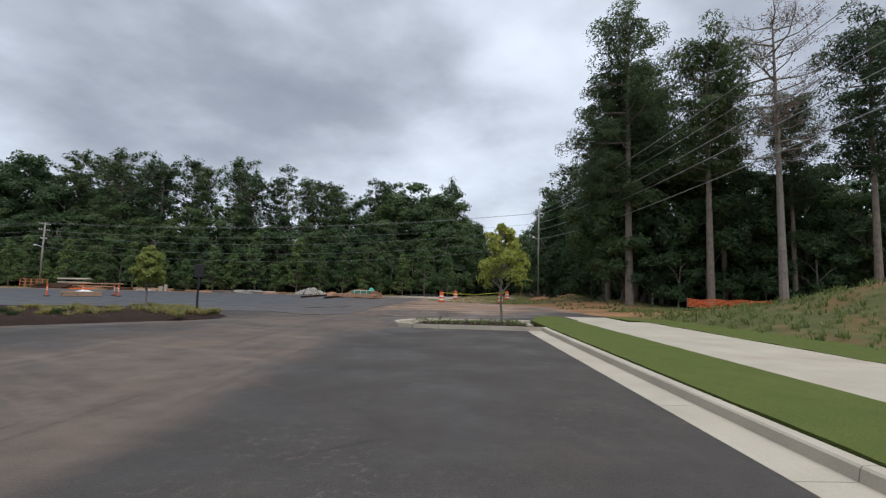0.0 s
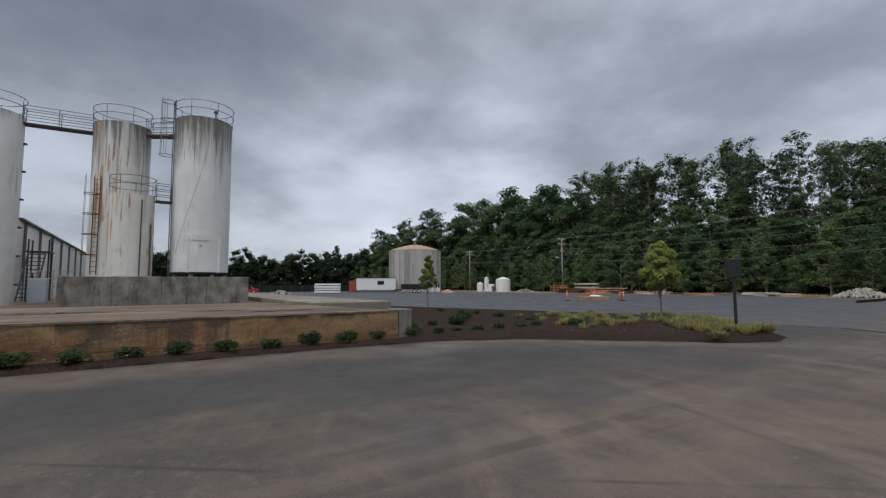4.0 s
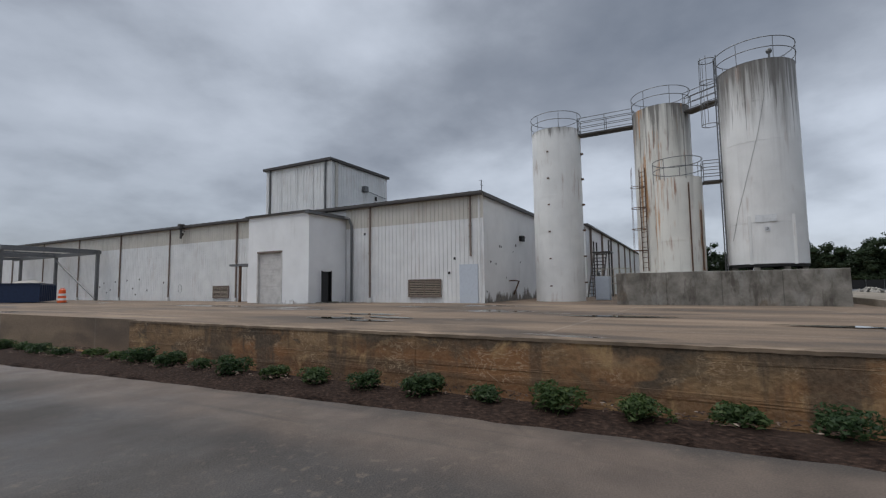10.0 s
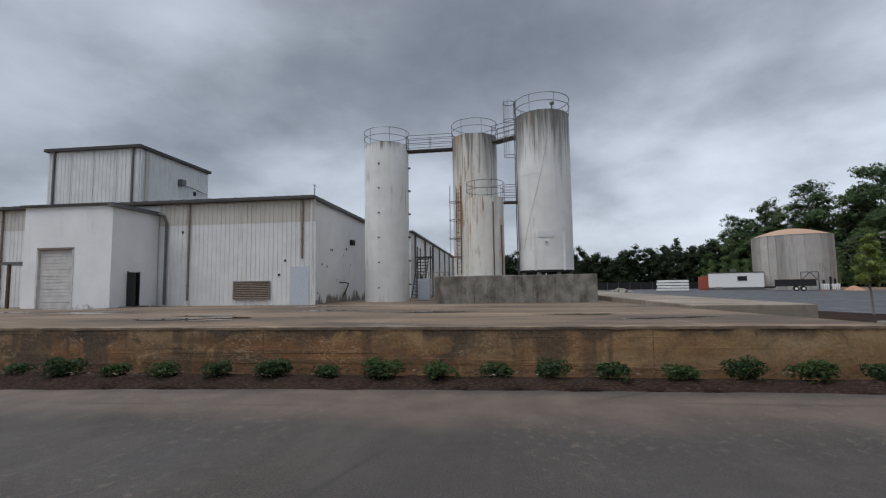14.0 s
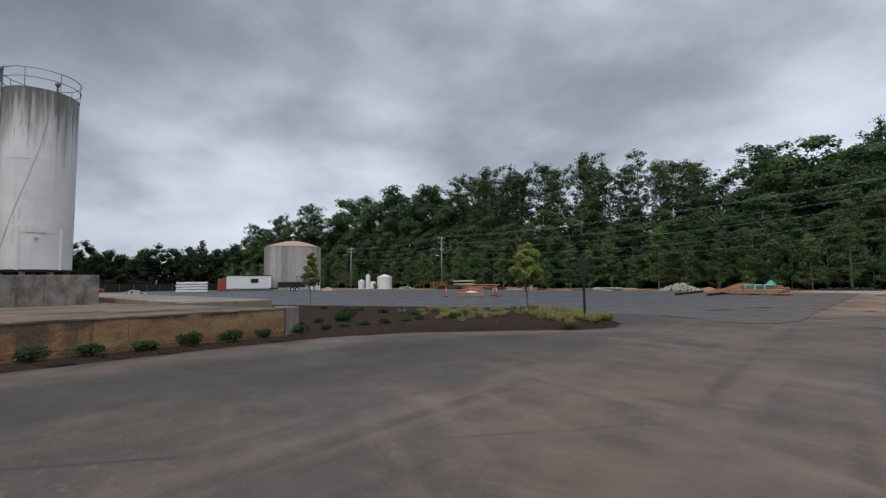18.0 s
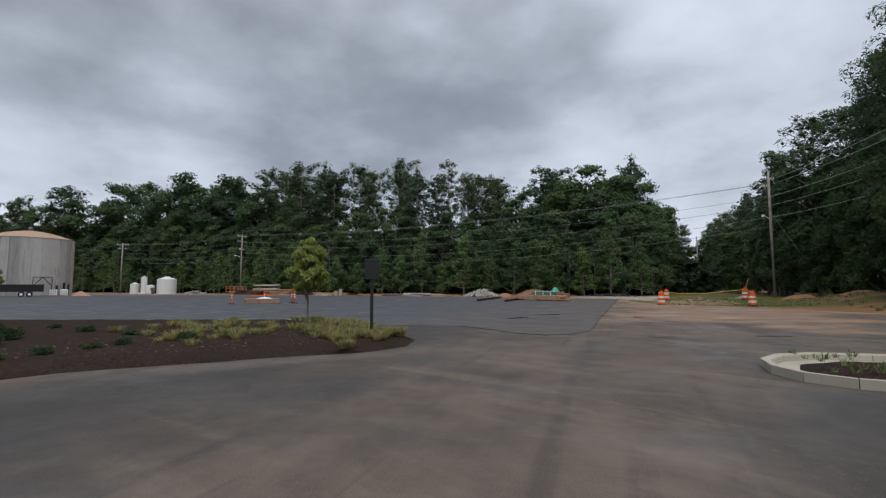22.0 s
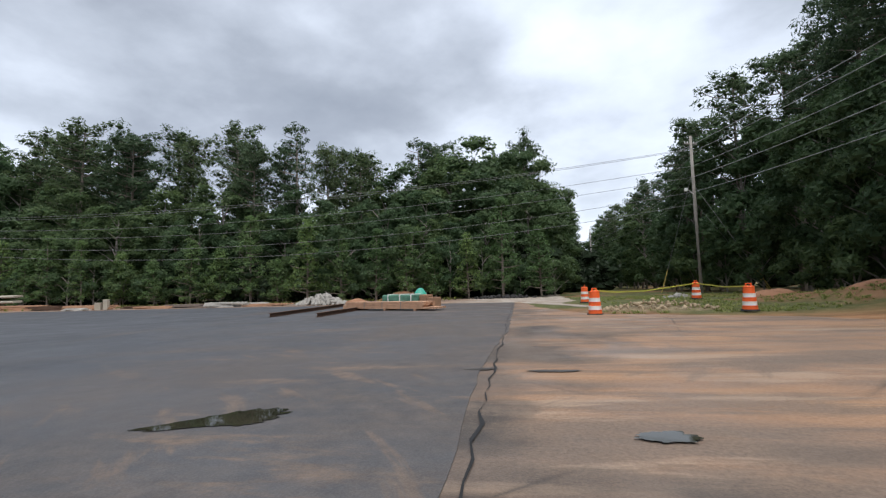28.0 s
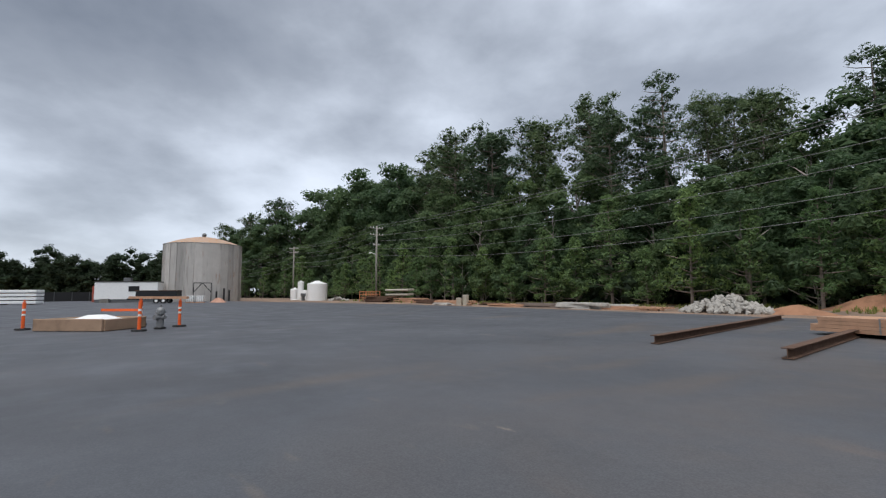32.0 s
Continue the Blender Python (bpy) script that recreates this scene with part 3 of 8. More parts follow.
SIDING = painted_metal("white_siding", (0.80, 0.808, 0.81), 0.18, 0.06)
SIDING_OLD = painted_metal("beige_siding", (0.60, 0.57, 0.51), 0.2, 0.3)
BLOCKWALL = old_masonry("white_masonry", (0.85, 0.86, 0.87))
DAMPWALL = old_masonry("damp_masonry", (0.83, 0.835, 0.835), 0.55)
SILO = painted_metal("silo_white", (0.82, 0.825, 0.815), 0.45, 0.10, runs=(10.6, 12.4))
SILO_RUSTY = painted_metal("silo_rusty", (0.74, 0.73, 0.68), 0.85, 0.5, runs=(6, 12.6))
SILO_GREY = painted_metal("silo_streaked", (0.80, 0.805, 0.80), 0.30, 0.16, runs=(6.6, 12.6))
TANK = painted_metal("tank_grey", (0.47, 0.44, 0.41), 0.6, 0.75, 0.6, (0.30, 0.15, 0.07), plates=0.35)
TANKROOF = painted_metal("tank_roof_rust", (0.42, 0.27, 0.18), 0.9, 0.5, 0.8, (0.36, 0.15, 0.06))
DARKTRIM = plain("dark_trim", (0.05, 0.045, 0.042), 0.5)
PIPE = plain("brown_downpipe", (0.21, 0.165, 0.14), 0.6)
STEEL = plain("grey_steel", (0.16, 0.165, 0.17), 0.5, 0.6)
RUSTY = plain("rusty_steel", (0.13, 0.075, 0.05), 0.85, 0.2, vary=0.5)
# Flat black: painted-in shade for openings, plain black for cloth and glass.
BLACK = plain("black_paint_and_shade", (0.012, 0.012, 0.013), 0.7)
BLACKPAINT = plain("black_paint", (0.02, 0.02, 0.022), 0.4)
GREYDOOR = plain("grey_door", (0.60, 0.585, 0.57), 0.6, scale=2)
BLUEGREY = plain("pale_blue_panel", (0.52, 0.57, 0.64), 0.5, vary=0.1)
LOUVRE = plain("louvre_tan", (0.36, 0.30, 0.24), 0.6)
WHITEPLASTIC = plain("white_plastic", (0.80, 0.80, 0.79), 0.4, vary=0.1)
ORANGE = plain("safety_orange", (0.85, 0.13, 0.025), 0.5, vary=0.15)
REFLECT = plain("white_band", (0.82, 0.80, 0.78), 0.35, vary=0.1)
TYRE = plain("black_rubber", (0.018, 0.018, 0.018), 0.8)
POLEWOOD = plain("weathered_pole", (0.30, 0.28, 0.25), 0.9, scale=3)
LUMBER = plain("fresh_lumber", (0.46, 0.265, 0.165), 0.75, vary=0.3, scale=3)
ROCK = plain("broken_concrete", (0.34, 0.32, 0.29), 0.9, vary=0.35, scale=2)
PALEPLATE = plain("pale_plate", (0.66, 0.68, 0.70), 0.5, vary=0.2)
CABLE = plain("cable", (0.20, 0.20, 0.20), 0.5)
WIRE = plain("bare_wire", (0.36, 0.37, 0.38), 0.45, 0.3)
ORANGENET = plain("orange_netting", (0.75, 0.17, 0.06), 0.7)


def leaf_mat(name, dark, mid_c, light):
    m = Mat(name, 0.55, 0, 0.3)
    col = m.ramp(m.per_island(), (0.0, dark), (0.5, mid_c), (1.0, light))
    tree = m.ramp(m.per_object(), (0.0, (0.72, 0.80, 0.80)), (0.5, (1.0, 1.0, 1.0)), (1.0, (1.25, 1.16, 0.95)))
    col = m.mix(1.0, col, tree, "MULTIPLY")
    m.colour(col)
    tl = m.t.nodes.new("ShaderNodeBsdfTranslucent")
    m.t.links.new(col, tl.inputs["Color"])
    mx = m.t.nodes.new("ShaderNodeMixShader")
    mx.inputs[0].default_value = 0.50
    m.t.links.new(m.b.outputs[0], mx.inputs[1])
    m.t.links.new(tl.outputs[0], mx.inputs[2])
    m.t.links.new(mx.outputs[0], m.t.nodes["Material Output"].inputs[0])
    return m.m


LEAF = leaf_mat("leaf_green", (0.060, 0.104, 0.047), (0.084, 0.136, 0.062), (0.118, 0.176, 0.080))
NEEDLE = leaf_mat("pine_needles", (0.058, 0.094, 0.049), (0.081, 0.123, 0.062), (0.114, 0.160, 0.080))
YOUNGPINE = leaf_mat("young_pine_needles", (0.104, 0.180, 0.066), (0.148, 0.232, 0.086), (0.198, 0.288, 0.112))
YOUNG = leaf_mat("young_leaf", (0.19, 0.24, 0.055), (0.29, 0.34, 0.09), (0.40, 0.43, 0.15))
SHRUB = leaf_mat("shrub_leaf", (0.024, 0.050, 0.018), (0.043, 0.078, 0.028), (0.085, 0.125, 0.05))
STRAW = leaf_mat("straw_grass", (0.15, 0.155, 0.055), (0.30, 0.275, 0.115), (0.46, 0.41, 0.20))
WEED = leaf_mat("weed_grass", (0.12, 0.165, 0.05), (0.19, 0.235, 0.075), (0.30, 0.31, 0.13))
# Dark leaf tone; behind the near trees it paints the woods' inner shade.
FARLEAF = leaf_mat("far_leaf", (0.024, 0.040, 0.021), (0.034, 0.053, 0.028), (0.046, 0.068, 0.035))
DRYLEAF = leaf_mat("dead_foliage", (0.11, 0.065, 0.045), (0.16, 0.10, 0.07), (0.20, 0.14, 0.10))
# Darker leaf tones for crown cores: the shade between clumps, put into colour.
FARSHADE = plain("far_shade", (0.022, 0.035, 0.019), 1.0, spec=0.1, vary=0.4, scale=0.5, fine=3)
LEAFSHADE = plain("leaf_shade", (0.062, 0.098, 0.046), 1.0, spec=0.1, vary=0.4, scale=2, fine=9)
PINESHADE = plain("pine_shade", (0.058, 0.086, 0.044), 1.0, spec=0.1, vary=0.4, scale=2, fine=9)
BARK = plain("pine_bark", (0.21, 0.175, 0.145), 0.95, vary=0.45, scale=3)
GREYBARK = plain("grey_bark", (0.24, 0.215, 0.19), 0.95, vary=0.4, scale=3)


# ---- building blocks ----
def part(name, bm, material, parent=None, label="", smooth=False):
    """Links a bmesh as one mesh object under a thing or a part."""
    me = bpy.data.meshes.new(name)
    bm.to_mesh(me)
    bm.free()
    me.materials.append(material)
    if smooth:
        me.polygons.foreach_set("use_smooth", [True] * len(me.polygons))
    ob = new(name, me)
    if parent is not None:
        ob.parent = parent
    if label:
        ob["label"] = label
    return ob


def again(name, me, parent, m):
    """Another object on the same mesh."""
    ob = new(name, me)
    ob.parent = parent
    ob.matrix_basis = m
    return ob


def box(bm, x0, y0, z0, x1, y1, z1, bevel=0.0, m=None):
    c = Matrix.Translation(((x0 + x1) / 2, (y0 + y1) / 2, (z0 + z1) / 2)) @ Matrix.Diagonal((abs(x1 - x0), abs(y1 - y0), abs(z1 - z0), 1))
    made = bmesh.ops.create_cube(bm, size=1, matrix=(m @ c) if m else c)
    if bevel:
        es = list({e for v in made["verts"] for e in v.link_edges})
        bmesh.ops.bevel(bm, geom=es, offset=bevel, segments=2, affect="EDGES", profile=0.5)
    return bm


def cyl(bm, x, y, z0, z1, r0, r1=None, n=16, caps=True):
    r1 = r0 if r1 is None else r1
    bmesh.ops.create_cone(bm, cap_ends=caps, segments=n, radius1=r0, radius2=r1, depth=z1 - z0, matrix=Matrix.Translation((x, y, (z0 + z1) / 2)))
    return bm


def rod(bm, a, b, r0, r1=None, n=8):
    """A round bar from a to b."""
    a, b = Vector(a), Vector(b)
    d = b - a
    m = Matrix.Translation((a + b) / 2) @ d.to_track_quat("Z", "Y").to_matrix().to_4x4()
    bmesh.ops.create_cone(bm, cap_ends=True, segments=n, radius1=r0, radius2=r0 if r1 is None else r1, depth=d.length, matrix=m)
    return bm


def ring(bm, x, y, z, r, thick, n=40, a0=0.0, a1=2 * math.pi, k=5):
    """A bent round bar, as on a guard rail."""
    full = abs(a1 - a0 - 2 * math.pi) < 1e-3
    loops = []
    for i in range(n if full else n + 1):
        a = a0 + (a1 - a0) * i / n
        loops.append([bm.verts.new((x + (r + thick * math.cos(b)) * math.cos(a), y + (r + thick * math.cos(b)) * math.sin(a), z + thick * math.sin(b))) for b in (2 * math.pi * j / k for j in range(k))])
    for i in range(n):
        p, q = loops[i], loops[(i + 1) % len(loops)]
        for j in range(k):
            bm.faces.new((p[j], q[j], q[(j + 1) % k], p[(j + 1) % k]))
    return bm


def tube(bm, pts, radii, n=6):
    """A tapered limb through points."""
    loops = []
    for i, p in enumerate(pts):
        p = Vector(p)
        d = (Vector(pts[min(i + 1, len(pts) - 1)]) - Vector(pts[max(i - 1, 0)])).normalized()
        q = d.to_track_quat("Z", "Y")
        loops.append([bm.verts.new(p + q @ Vector((math.cos(2 * math.pi * j / n), math.sin(2 * math.pi * j / n), 0)) * radii[i]) for j in range(n)])
    for p, q in zip(loops, loops[1:]):
        for j in range(n):
            bm.faces.new((p[j], p[(j + 1) % n], q[(j + 1) % n], q[j]))
    bm.faces.new(loops[-1])
    bm.faces.new(loops[0][::-1])
    return bm


def thing(name, x, y, z, turn=0.0, label="", category="", group="", kind=""):
    """An empty at a thing's base, under which its parts go."""
    ob = new(name)
    ob.matrix_world = pose(x, y, z, 0, 0, turn)
    ob.empty_display_size = 0.3
    return tagged(ob, label, category, group, kind)


def sheet(name, outline, z, material, label, category, thick=0.12, rag=0.0, step=0.6, seed=1, kind="structure"):
    """A flat slab from an outline, with a ragged edge if asked."""
    rng = random.Random(seed)
    pts = []
    for (x0, y0), (x1, y1) in zip(outline, outline[1:] + outline[:1]):
        n = max(1, int(math.hypot(x1 - x0, y1 - y0) / step)) if rag else 1
        for i in range(n):
            f = i / n
            pts.append((x0 + (x1 - x0) * f + rag * rng.uniform(-1, 1), y0 + (y1 - y0) * f + rag * rng.uniform(-1, 1)))
    bm = bmesh.new()
    f = bm.faces.new([bm.verts.new((x, y, z)) for x, y in pts])
    if f.normal.z < 0 or f.calc_area() and (f.normal_update() or f.normal.z < 0):
        f.normal_flip()
    ext = bmesh.ops.extrude_face_region(bm, geom=[f])
    for v in [g for g in ext["geom"] if isinstance(g, bmesh.types.BMVert)]:
        v.co.z = z - thick
    bmesh.ops.triangulate(bm, faces=bm.faces[:])
    bmesh.ops.recalc_face_normals(bm, faces=bm.faces[:])
    ob = part(name, bm, material)
    return tagged(ob, label, category, kind=kind)


# ---- ground ----
def bell(x, y, cx, cy, rx, ry, h):
    return h * math.exp(-(((x - cx) / rx) ** 2 + ((y - cy) / ry) ** 2))


def ground_height(x, y):
    """The lie of the land: level yard, a grassed mound and red spoil to the east."""
    z = -0.06
    verge = min(1, max(0, (x - 12.4) / 0.8)) if y < 25 else min(1, max(0, (x - 9 - max(0, 30 - y)) / 5.0))
    z += 0.22 * verge * (1 if y < 45 else max(0.4, 1 - (y - 45) / 40))
    z += (bell(x, y, 23.5, 19.5, 6.2, 7, 2.7) + bell(x, y, 18, 27, 5, 5, 0.3)) * verge
    z += bell(x, y, 15.5, 54, 3.0, 5, 0.8) + bell(x, y, 18, 45, 3.5, 4, 0.55)
    z += bell(x, y, 3.4, 52.6, 2.2, 0.9, 0.36) + bell(x, y, 9, 62, 8, 6, 0.2)
    if x > 12 or y > 72:
        z += 0.10 * noise.noise((x * 0.35, y * 0.35, 0.0)) * min(1, max((x - 12) / 4, (y - 72) / 6))
    return z


def land():
    xs = [-900, -500, -300, -200, -150, -110] + list(range(-90, 0, 10)) + [v * 0.8 for v in range(0, 60)] + [52, 60, 75, 100, 150, 250, 450, 900]
    ys = [-900, -500, -250, -120, -60, -30] + [-20 + v * 1.0 for v in range(0, 110)] + [95, 105, 130, 170, 230, 350, 600, 1200]
    bm = bmesh.new()
    grid = [[bm.verts.new((x, y, ground_height(x, y))) for y in ys] for x in xs]
    for i in range(len(xs) - 1):
        for j in range(len(ys) - 1):
            bm.faces.new((grid[i][j], grid[i + 1][j], grid[i + 1][j + 1], grid[i][j + 1]))
    return tagged(part("ground", bm, GROUND, smooth=True), "rough grass, weeds and red clay soil round the yard", "ground", kind="structure")


land()
sheet("road", [(-14.6, -70), (4.6, -70), (4.6, 21.4), (6, 22.2), (9.2, 26.4), (11.5, 29), (12.5, 34), (10.5, 41), (6.5, 47), (0.2, 50.4), (-1.6, 58), (-2.0, 66), (-4.5, 66), (-4.5, 27.6), (-14.6, 27.6)], 0.0, DUSTY, "worn asphalt drive under brown dust and red clay", "road", rag=0.12, seed=3)
sheet("parking_lot", [(-4.24, 26.0), (-4.1, 37.2), (-3.5, 43.7), (-2.6, 66), (-14, 67.2), (-28, 69), (-50, 70.3), (-76, 67), (-100, 63), (-140, 55), (-140, 14.0), (-30, 14.0), (-21, 24), (-9, 26.3), (-7.5, 25.2), (-6.4, 24.3), (-5.5, 24.1), (-4.8, 24.6)], 0.010, NEWASPHALT, "freshly laid black asphalt parking lot", "parking lot", rag=0.04, seed=4)
sheet("dirt_strip", [(-2.4, 65.5), (1.2, 56.5), (2.2, 70), (4, 100), (8, 140), (2, 140), (-3, 100), (-8, 84), (-60, 84), (-110, 88), (-160, 84), (-160, 56), (-100, 61), (-76, 65), (-50, 68.3), (-28, 67.0), (-14, 65.2)], 0.005, CLAY, "strip of tan dirt and gravel along the woods", "dirt", rag=0.3, step=1.0, seed=6, thick=0.05)

# Sidewalk, lawns and kerbs to the east.
for j in range(14):
    y0 = 24.9 - 3.0 * j
    bm = bmesh.new()
    w0, w1 = (7.3, 9.5) if j == 0 else (7.12, 10.42)
    box(bm, w0, y0 - 2.985, 0.02, w1, y0, 0.15, 0.008)
    if j == 0:
        walkway = thing("pavement", 8.7, 24, 0, label="pale concrete sidewalk beside the lawn", category="sidewalk", kind="structure")
        walkway.matrix_world = Matrix()
    part("paving_slab", bm, CONCRETE, walkway)
sheet("lawn", [(4.98, -20), (7.10, -20), (7.10, 24.8), (6.0, 25.4), (4.98, 21.5)], 0.155, LAWN, "mown green grass verge between kerb and sidewalk", "lawn", rag=0.02, step=0.4)
sheet("lawn", [(10.44, -20), (13.0, -20), (13.2, 8), (13.0, 18), (12.2, 24), (10.0, 26.2), (9.55, 25.0), (10.44, 21.8)], 0.16, LAWN, "mown green grass beyond the sidewalk", "lawn", rag=0.12, step=0.4, thick=0.3)


def kerb_run(pts, parent, face=0.15, gutter=0.55, side=1):
    """Concrete kerb and gutter stones along a line; the gutter lies on the road's side."""
    prof = [(-gutter * side, -0.05), (-gutter * side, 0.008), (-0.02 * side, 0.018), (0.0, face - 0.02), (0.025 * side, face), (0.16 * side, face + 0.004), (0.16 * side, -0.05)]
    for i in range(len(pts) - 1):
        bm = bmesh.new()
        ends = []
        for k in (i, i + 1):
            p = Vector((*pts[k], 0))
            d = (Vector((*pts[min(k + 1, len(pts) - 1)], 0)) - Vector((*pts[max(k - 1, 0)], 0))).normalized()
            nrm = Vector((d.y, -d.x, 0))
            inset = d * (0.006 if k == i else -0.006)
            ends.append([bm.verts.new(p + inset + nrm * u + Vector((0, 0, w))) for u, w in prof])
        n = len(prof)
        for j in range(n):
            bm.faces.new((ends[0][j], ends[0][(j + 1) % n], ends[1][(j + 1) % n], ends[1][j]))
        bm.faces.new(ends[0][::-1])
        bm.faces.new(ends[1])
        bmesh.ops.recalc_face_normals(bm, faces=bm.faces[:])
        part("kerb_stone", bm, CONCRETE, parent)


kerb = thing("kerb", 4.8, 10, 0, label="pale concrete kerb and gutter along the drive", category="kerb", kind="structure")
kerb.matrix_world = Matrix()
kerb_run([(4.72, -20 + 2.45 * i) for i in range(16)] + [(4.76, 17.9)], kerb)
kerb_run([(4.76, 17.9), (2.8, 17.95), (0.9, 18.0), (-0.05, 18.12), (-0.55, 18.45), (-0.78, 19.0), (-0.72, 19.8), (-0.3, 20.5), (0.4, 20.95), (1.4, 21.1), (3.2, 21.2), (4.9, 21.3)], kerb, side=-1, gutter=0.72)


def bed(name, outline, rise, label, seed, spacing=0.28):
    """A mulch bed, domed, with an uneven surface."""
    bm = bmesh.new()
    xs = [p[0] for p in outline]
    ys = [p[1] for p in outline]

    def inside(x, y):
        odd = False
        for (x0, y0), (x1, y1) in zip(outline, outline[1:] + outline[:1]):
            if (y0 > y) != (y1 > y) and x < (x1 - x0) * (y - y0) / (y1 - y0) + x0:
                odd = not odd
        return odd

    def edge(x, y):
        best, spot = 9.0, (x, y)
        for (x0, y0), (x1, y1) in zip(outline, outline[1:] + outline[:1]):
            dx, dy = x1 - x0, y1 - y0
            f = min(1, max(0, ((x - x0) * dx + (y - y0) * dy) / (dx * dx + dy * dy)))
            far = math.hypot(x - x0 - f * dx, y - y0 - f * dy)
            if far < best:
                best, spot = far, (x0 + f * dx, y0 + f * dy)
        return best, spot

    vert = {}
    nx, ny = int((max(xs) - min(xs)) / spacing) + 2, int((max(ys) - min(ys)) / spacing) + 2
    for i in range(-1, nx + 1):
        for j in range(-1, ny + 1):
            x, y = min(xs) + i * spacing, min(ys) + j * spacing
            d, spot = edge(x, y)
            d = d if inside(x, y) else -d
            if d > -spacing * 1.45:
                if d < 0:
                    x, y = spot
                    d = 0
                z = -0.015 + (rise + 0.03) * (1 - math.exp(-d / 0.45)) + 0.03 * min(1, d * 4) * noise.noise((x * 3.1, y * 3.1, seed))
                vert[i, j] = bm.verts.new((x + 0.07 * noise.noise((x * 1.7, y * 1.7, 5)), y + 0.07 * noise.noise((x * 1.7, y * 1.7, 9)), z))
    for i, j in list(vert):
        q = [vert.get(k) for k in ((i, j), (i + 1, j), (i + 1, j + 1), (i, j + 1))]
        if all(q):
            bm.faces.new(q)
    return tagged(part(name, bm, MULCH, smooth=True), label, "mulch bed", kind="structure")


WEST_BED = [(-13.0, -30), (-13.1, -8), (-13.6, -2), (-13.95, 4), (-14.1, 10), (-13.9, 12.6), (-12.9, 14.9), (-10.6, 17.4), (-9.0, 18.9), (-8.55, 20.2), (-8.9, 21.6), (-10.6, 23.6), (-12.6, 25.3), (-16.9, 26.2), (-20.8, 24.8), (-26, 22.9), (-33, 20.6), (-33, 15.5), (-15.0, 12.6), (-15.0, -30)]
bed("mulch_bed", WEST_BED, 0.16, "bed of dark brown bark mulch with young planting", 1)
bed("mulch_bed", [(4.6, 18.15), (0.5, 18.2), (-0.3, 18.6), (-0.52, 19.2), (-0.2, 20.2), (0.6, 20.75), (4.6, 21.05)], 0.16, "kerbed island of dark bark mulch and weeds", 2, 0.25)


gutter = thing("kerb", -24, 24, 0, label="flush pale concrete edging between bed and new asphalt", category="kerb", kind="structure")
gutter.matrix_world = Matrix()
edge_line = [(-14.6, 26.25), (-16.9, 26.5), (-18.9, 25.85), (-20.8, 25.15), (-23.4, 24.2), (-26, 23.25), (-29.5, 22.05), (-33, 20.9)]
for (x0, y0), (x1, y1) in zip(edge_line, edge_line[1:]):
    d = Vector((x1 - x0, y1 - y0, 0))
    bm = box(bmesh.new(), 0.006, -0.2, -0.1, d.length - 0.006, 0.2, 0.05, 0.012, m=Matrix.Translation((x0, y0, 0)) @ Matrix.Rotation(math.atan2(d.y, d.x), 4, "Z"))
    part("kerb_stone", bm, CONCRETE, gutter)


# ---- yard slab and retaining wall ----
def slab_z(x):
    return 0.83 + (0.5 - 0.83) * min(1, max(0, (-15.4 - x) / 19.0))


bm = bmesh.new()
cols = []
for x in (-15.42, -20, -25, -30, -34.4, -60):
    cols.append([(bm.verts.new((x, y, slab_z(x))), bm.verts.new((x, y, -0.3))) for y in (12.0, -7.0, -40, -120)])
for p, q in zip(cols, cols[1:]):
    for j in range(3):
        bm.faces.new((p[j][0], p[j + 1][0], q[j + 1][0], q[j][0]))
    bm.faces.new((p[0][0], q[0][0], q[0][1], p[0][1]))
for j in range(3):
    p = cols[0]
    bm.faces.new((p[j][0], p[j][1], p[j + 1][1], p[j + 1][0]))
bmesh.ops.recalc_face_normals(bm, faces=bm.faces[:])
tagged(part("yard_slab", bm, SLAB), "stained brown concrete yard slab with puddles", "concrete slab", kind="structure")
bm = bmesh.new()
box(bm, -60, 12.02, -0.3, -23.5, 15.9, 0.80, 0.03)
tagged(part("concrete_apron", bm, APRON), "raised old concrete apron beside the slab", "concrete slab", kind="structure")

wall = thing("wall_retaining", -15.2, 0, 0, label="clay-stained concrete retaining wall with a dark chipped cap", category="retaining wall", kind="structure")
wall.matrix_world = Matrix()
rng = random.Random(8)
for y, y1 in ((-7.0, -4.5), (-4.5, 1.2), (1.2, 8.1), (8.1, 12.0)):
    bm = bmesh.new()
    box(bm, -15.40, y + 0.004, -0.2, -15.16, y1 - 0.004, 0.79)
    bmesh.ops.subdivide_edges(bm, edges=[e for e in bm.edges if abs(e.verts[0].co.y - e.verts[1].co.y) > 1], cuts=40, use_grid_fill=True)
    for v in bm.verts:
        v.co.x += 0.014 * noise.noise((v.co.y * 1.3, v.co.z * 2, 0)) if v.co.x > -15.3 else 0
    part("wall_panel", bm, WALLMAT, wall)
    bm = bmesh.new()
    box(bm, -15.44, y + 0.001, 0.793, -15.145, y1 - 0.001, 0.838)
    bmesh.ops.subdivide_edges(bm, edges=[e for e in bm.edges if abs(e.verts[0].co.y - e.verts[1].co.y) > 1], cuts=60, use_grid_fill=True)
    for v in bm.verts:
        if v.co.x > -15.2:
            v.co.z -= max(0, 0.025 * (noise.noise((v.co.y * 3.9, 3.0, v.co.z)) - 0.12))
            v.co.x += 0.010 * noise.noise((v.co.y * 4.3, 7.0, v.co.z)) - 0.07 * max(0, noise.noise((v.co.y * 1.3, 2.0, 0)) - 0.25)
    part("cap_stone", bm, CAPMAT, wall)
bm = bmesh.new()
box(bm, -15.9, 12.02, -0.2, -15.08, 12.42, 0.86, 0.03)
part("end_pier", bm, OLDCONC, wall, "grey concrete end pier")
bm = bmesh.new()
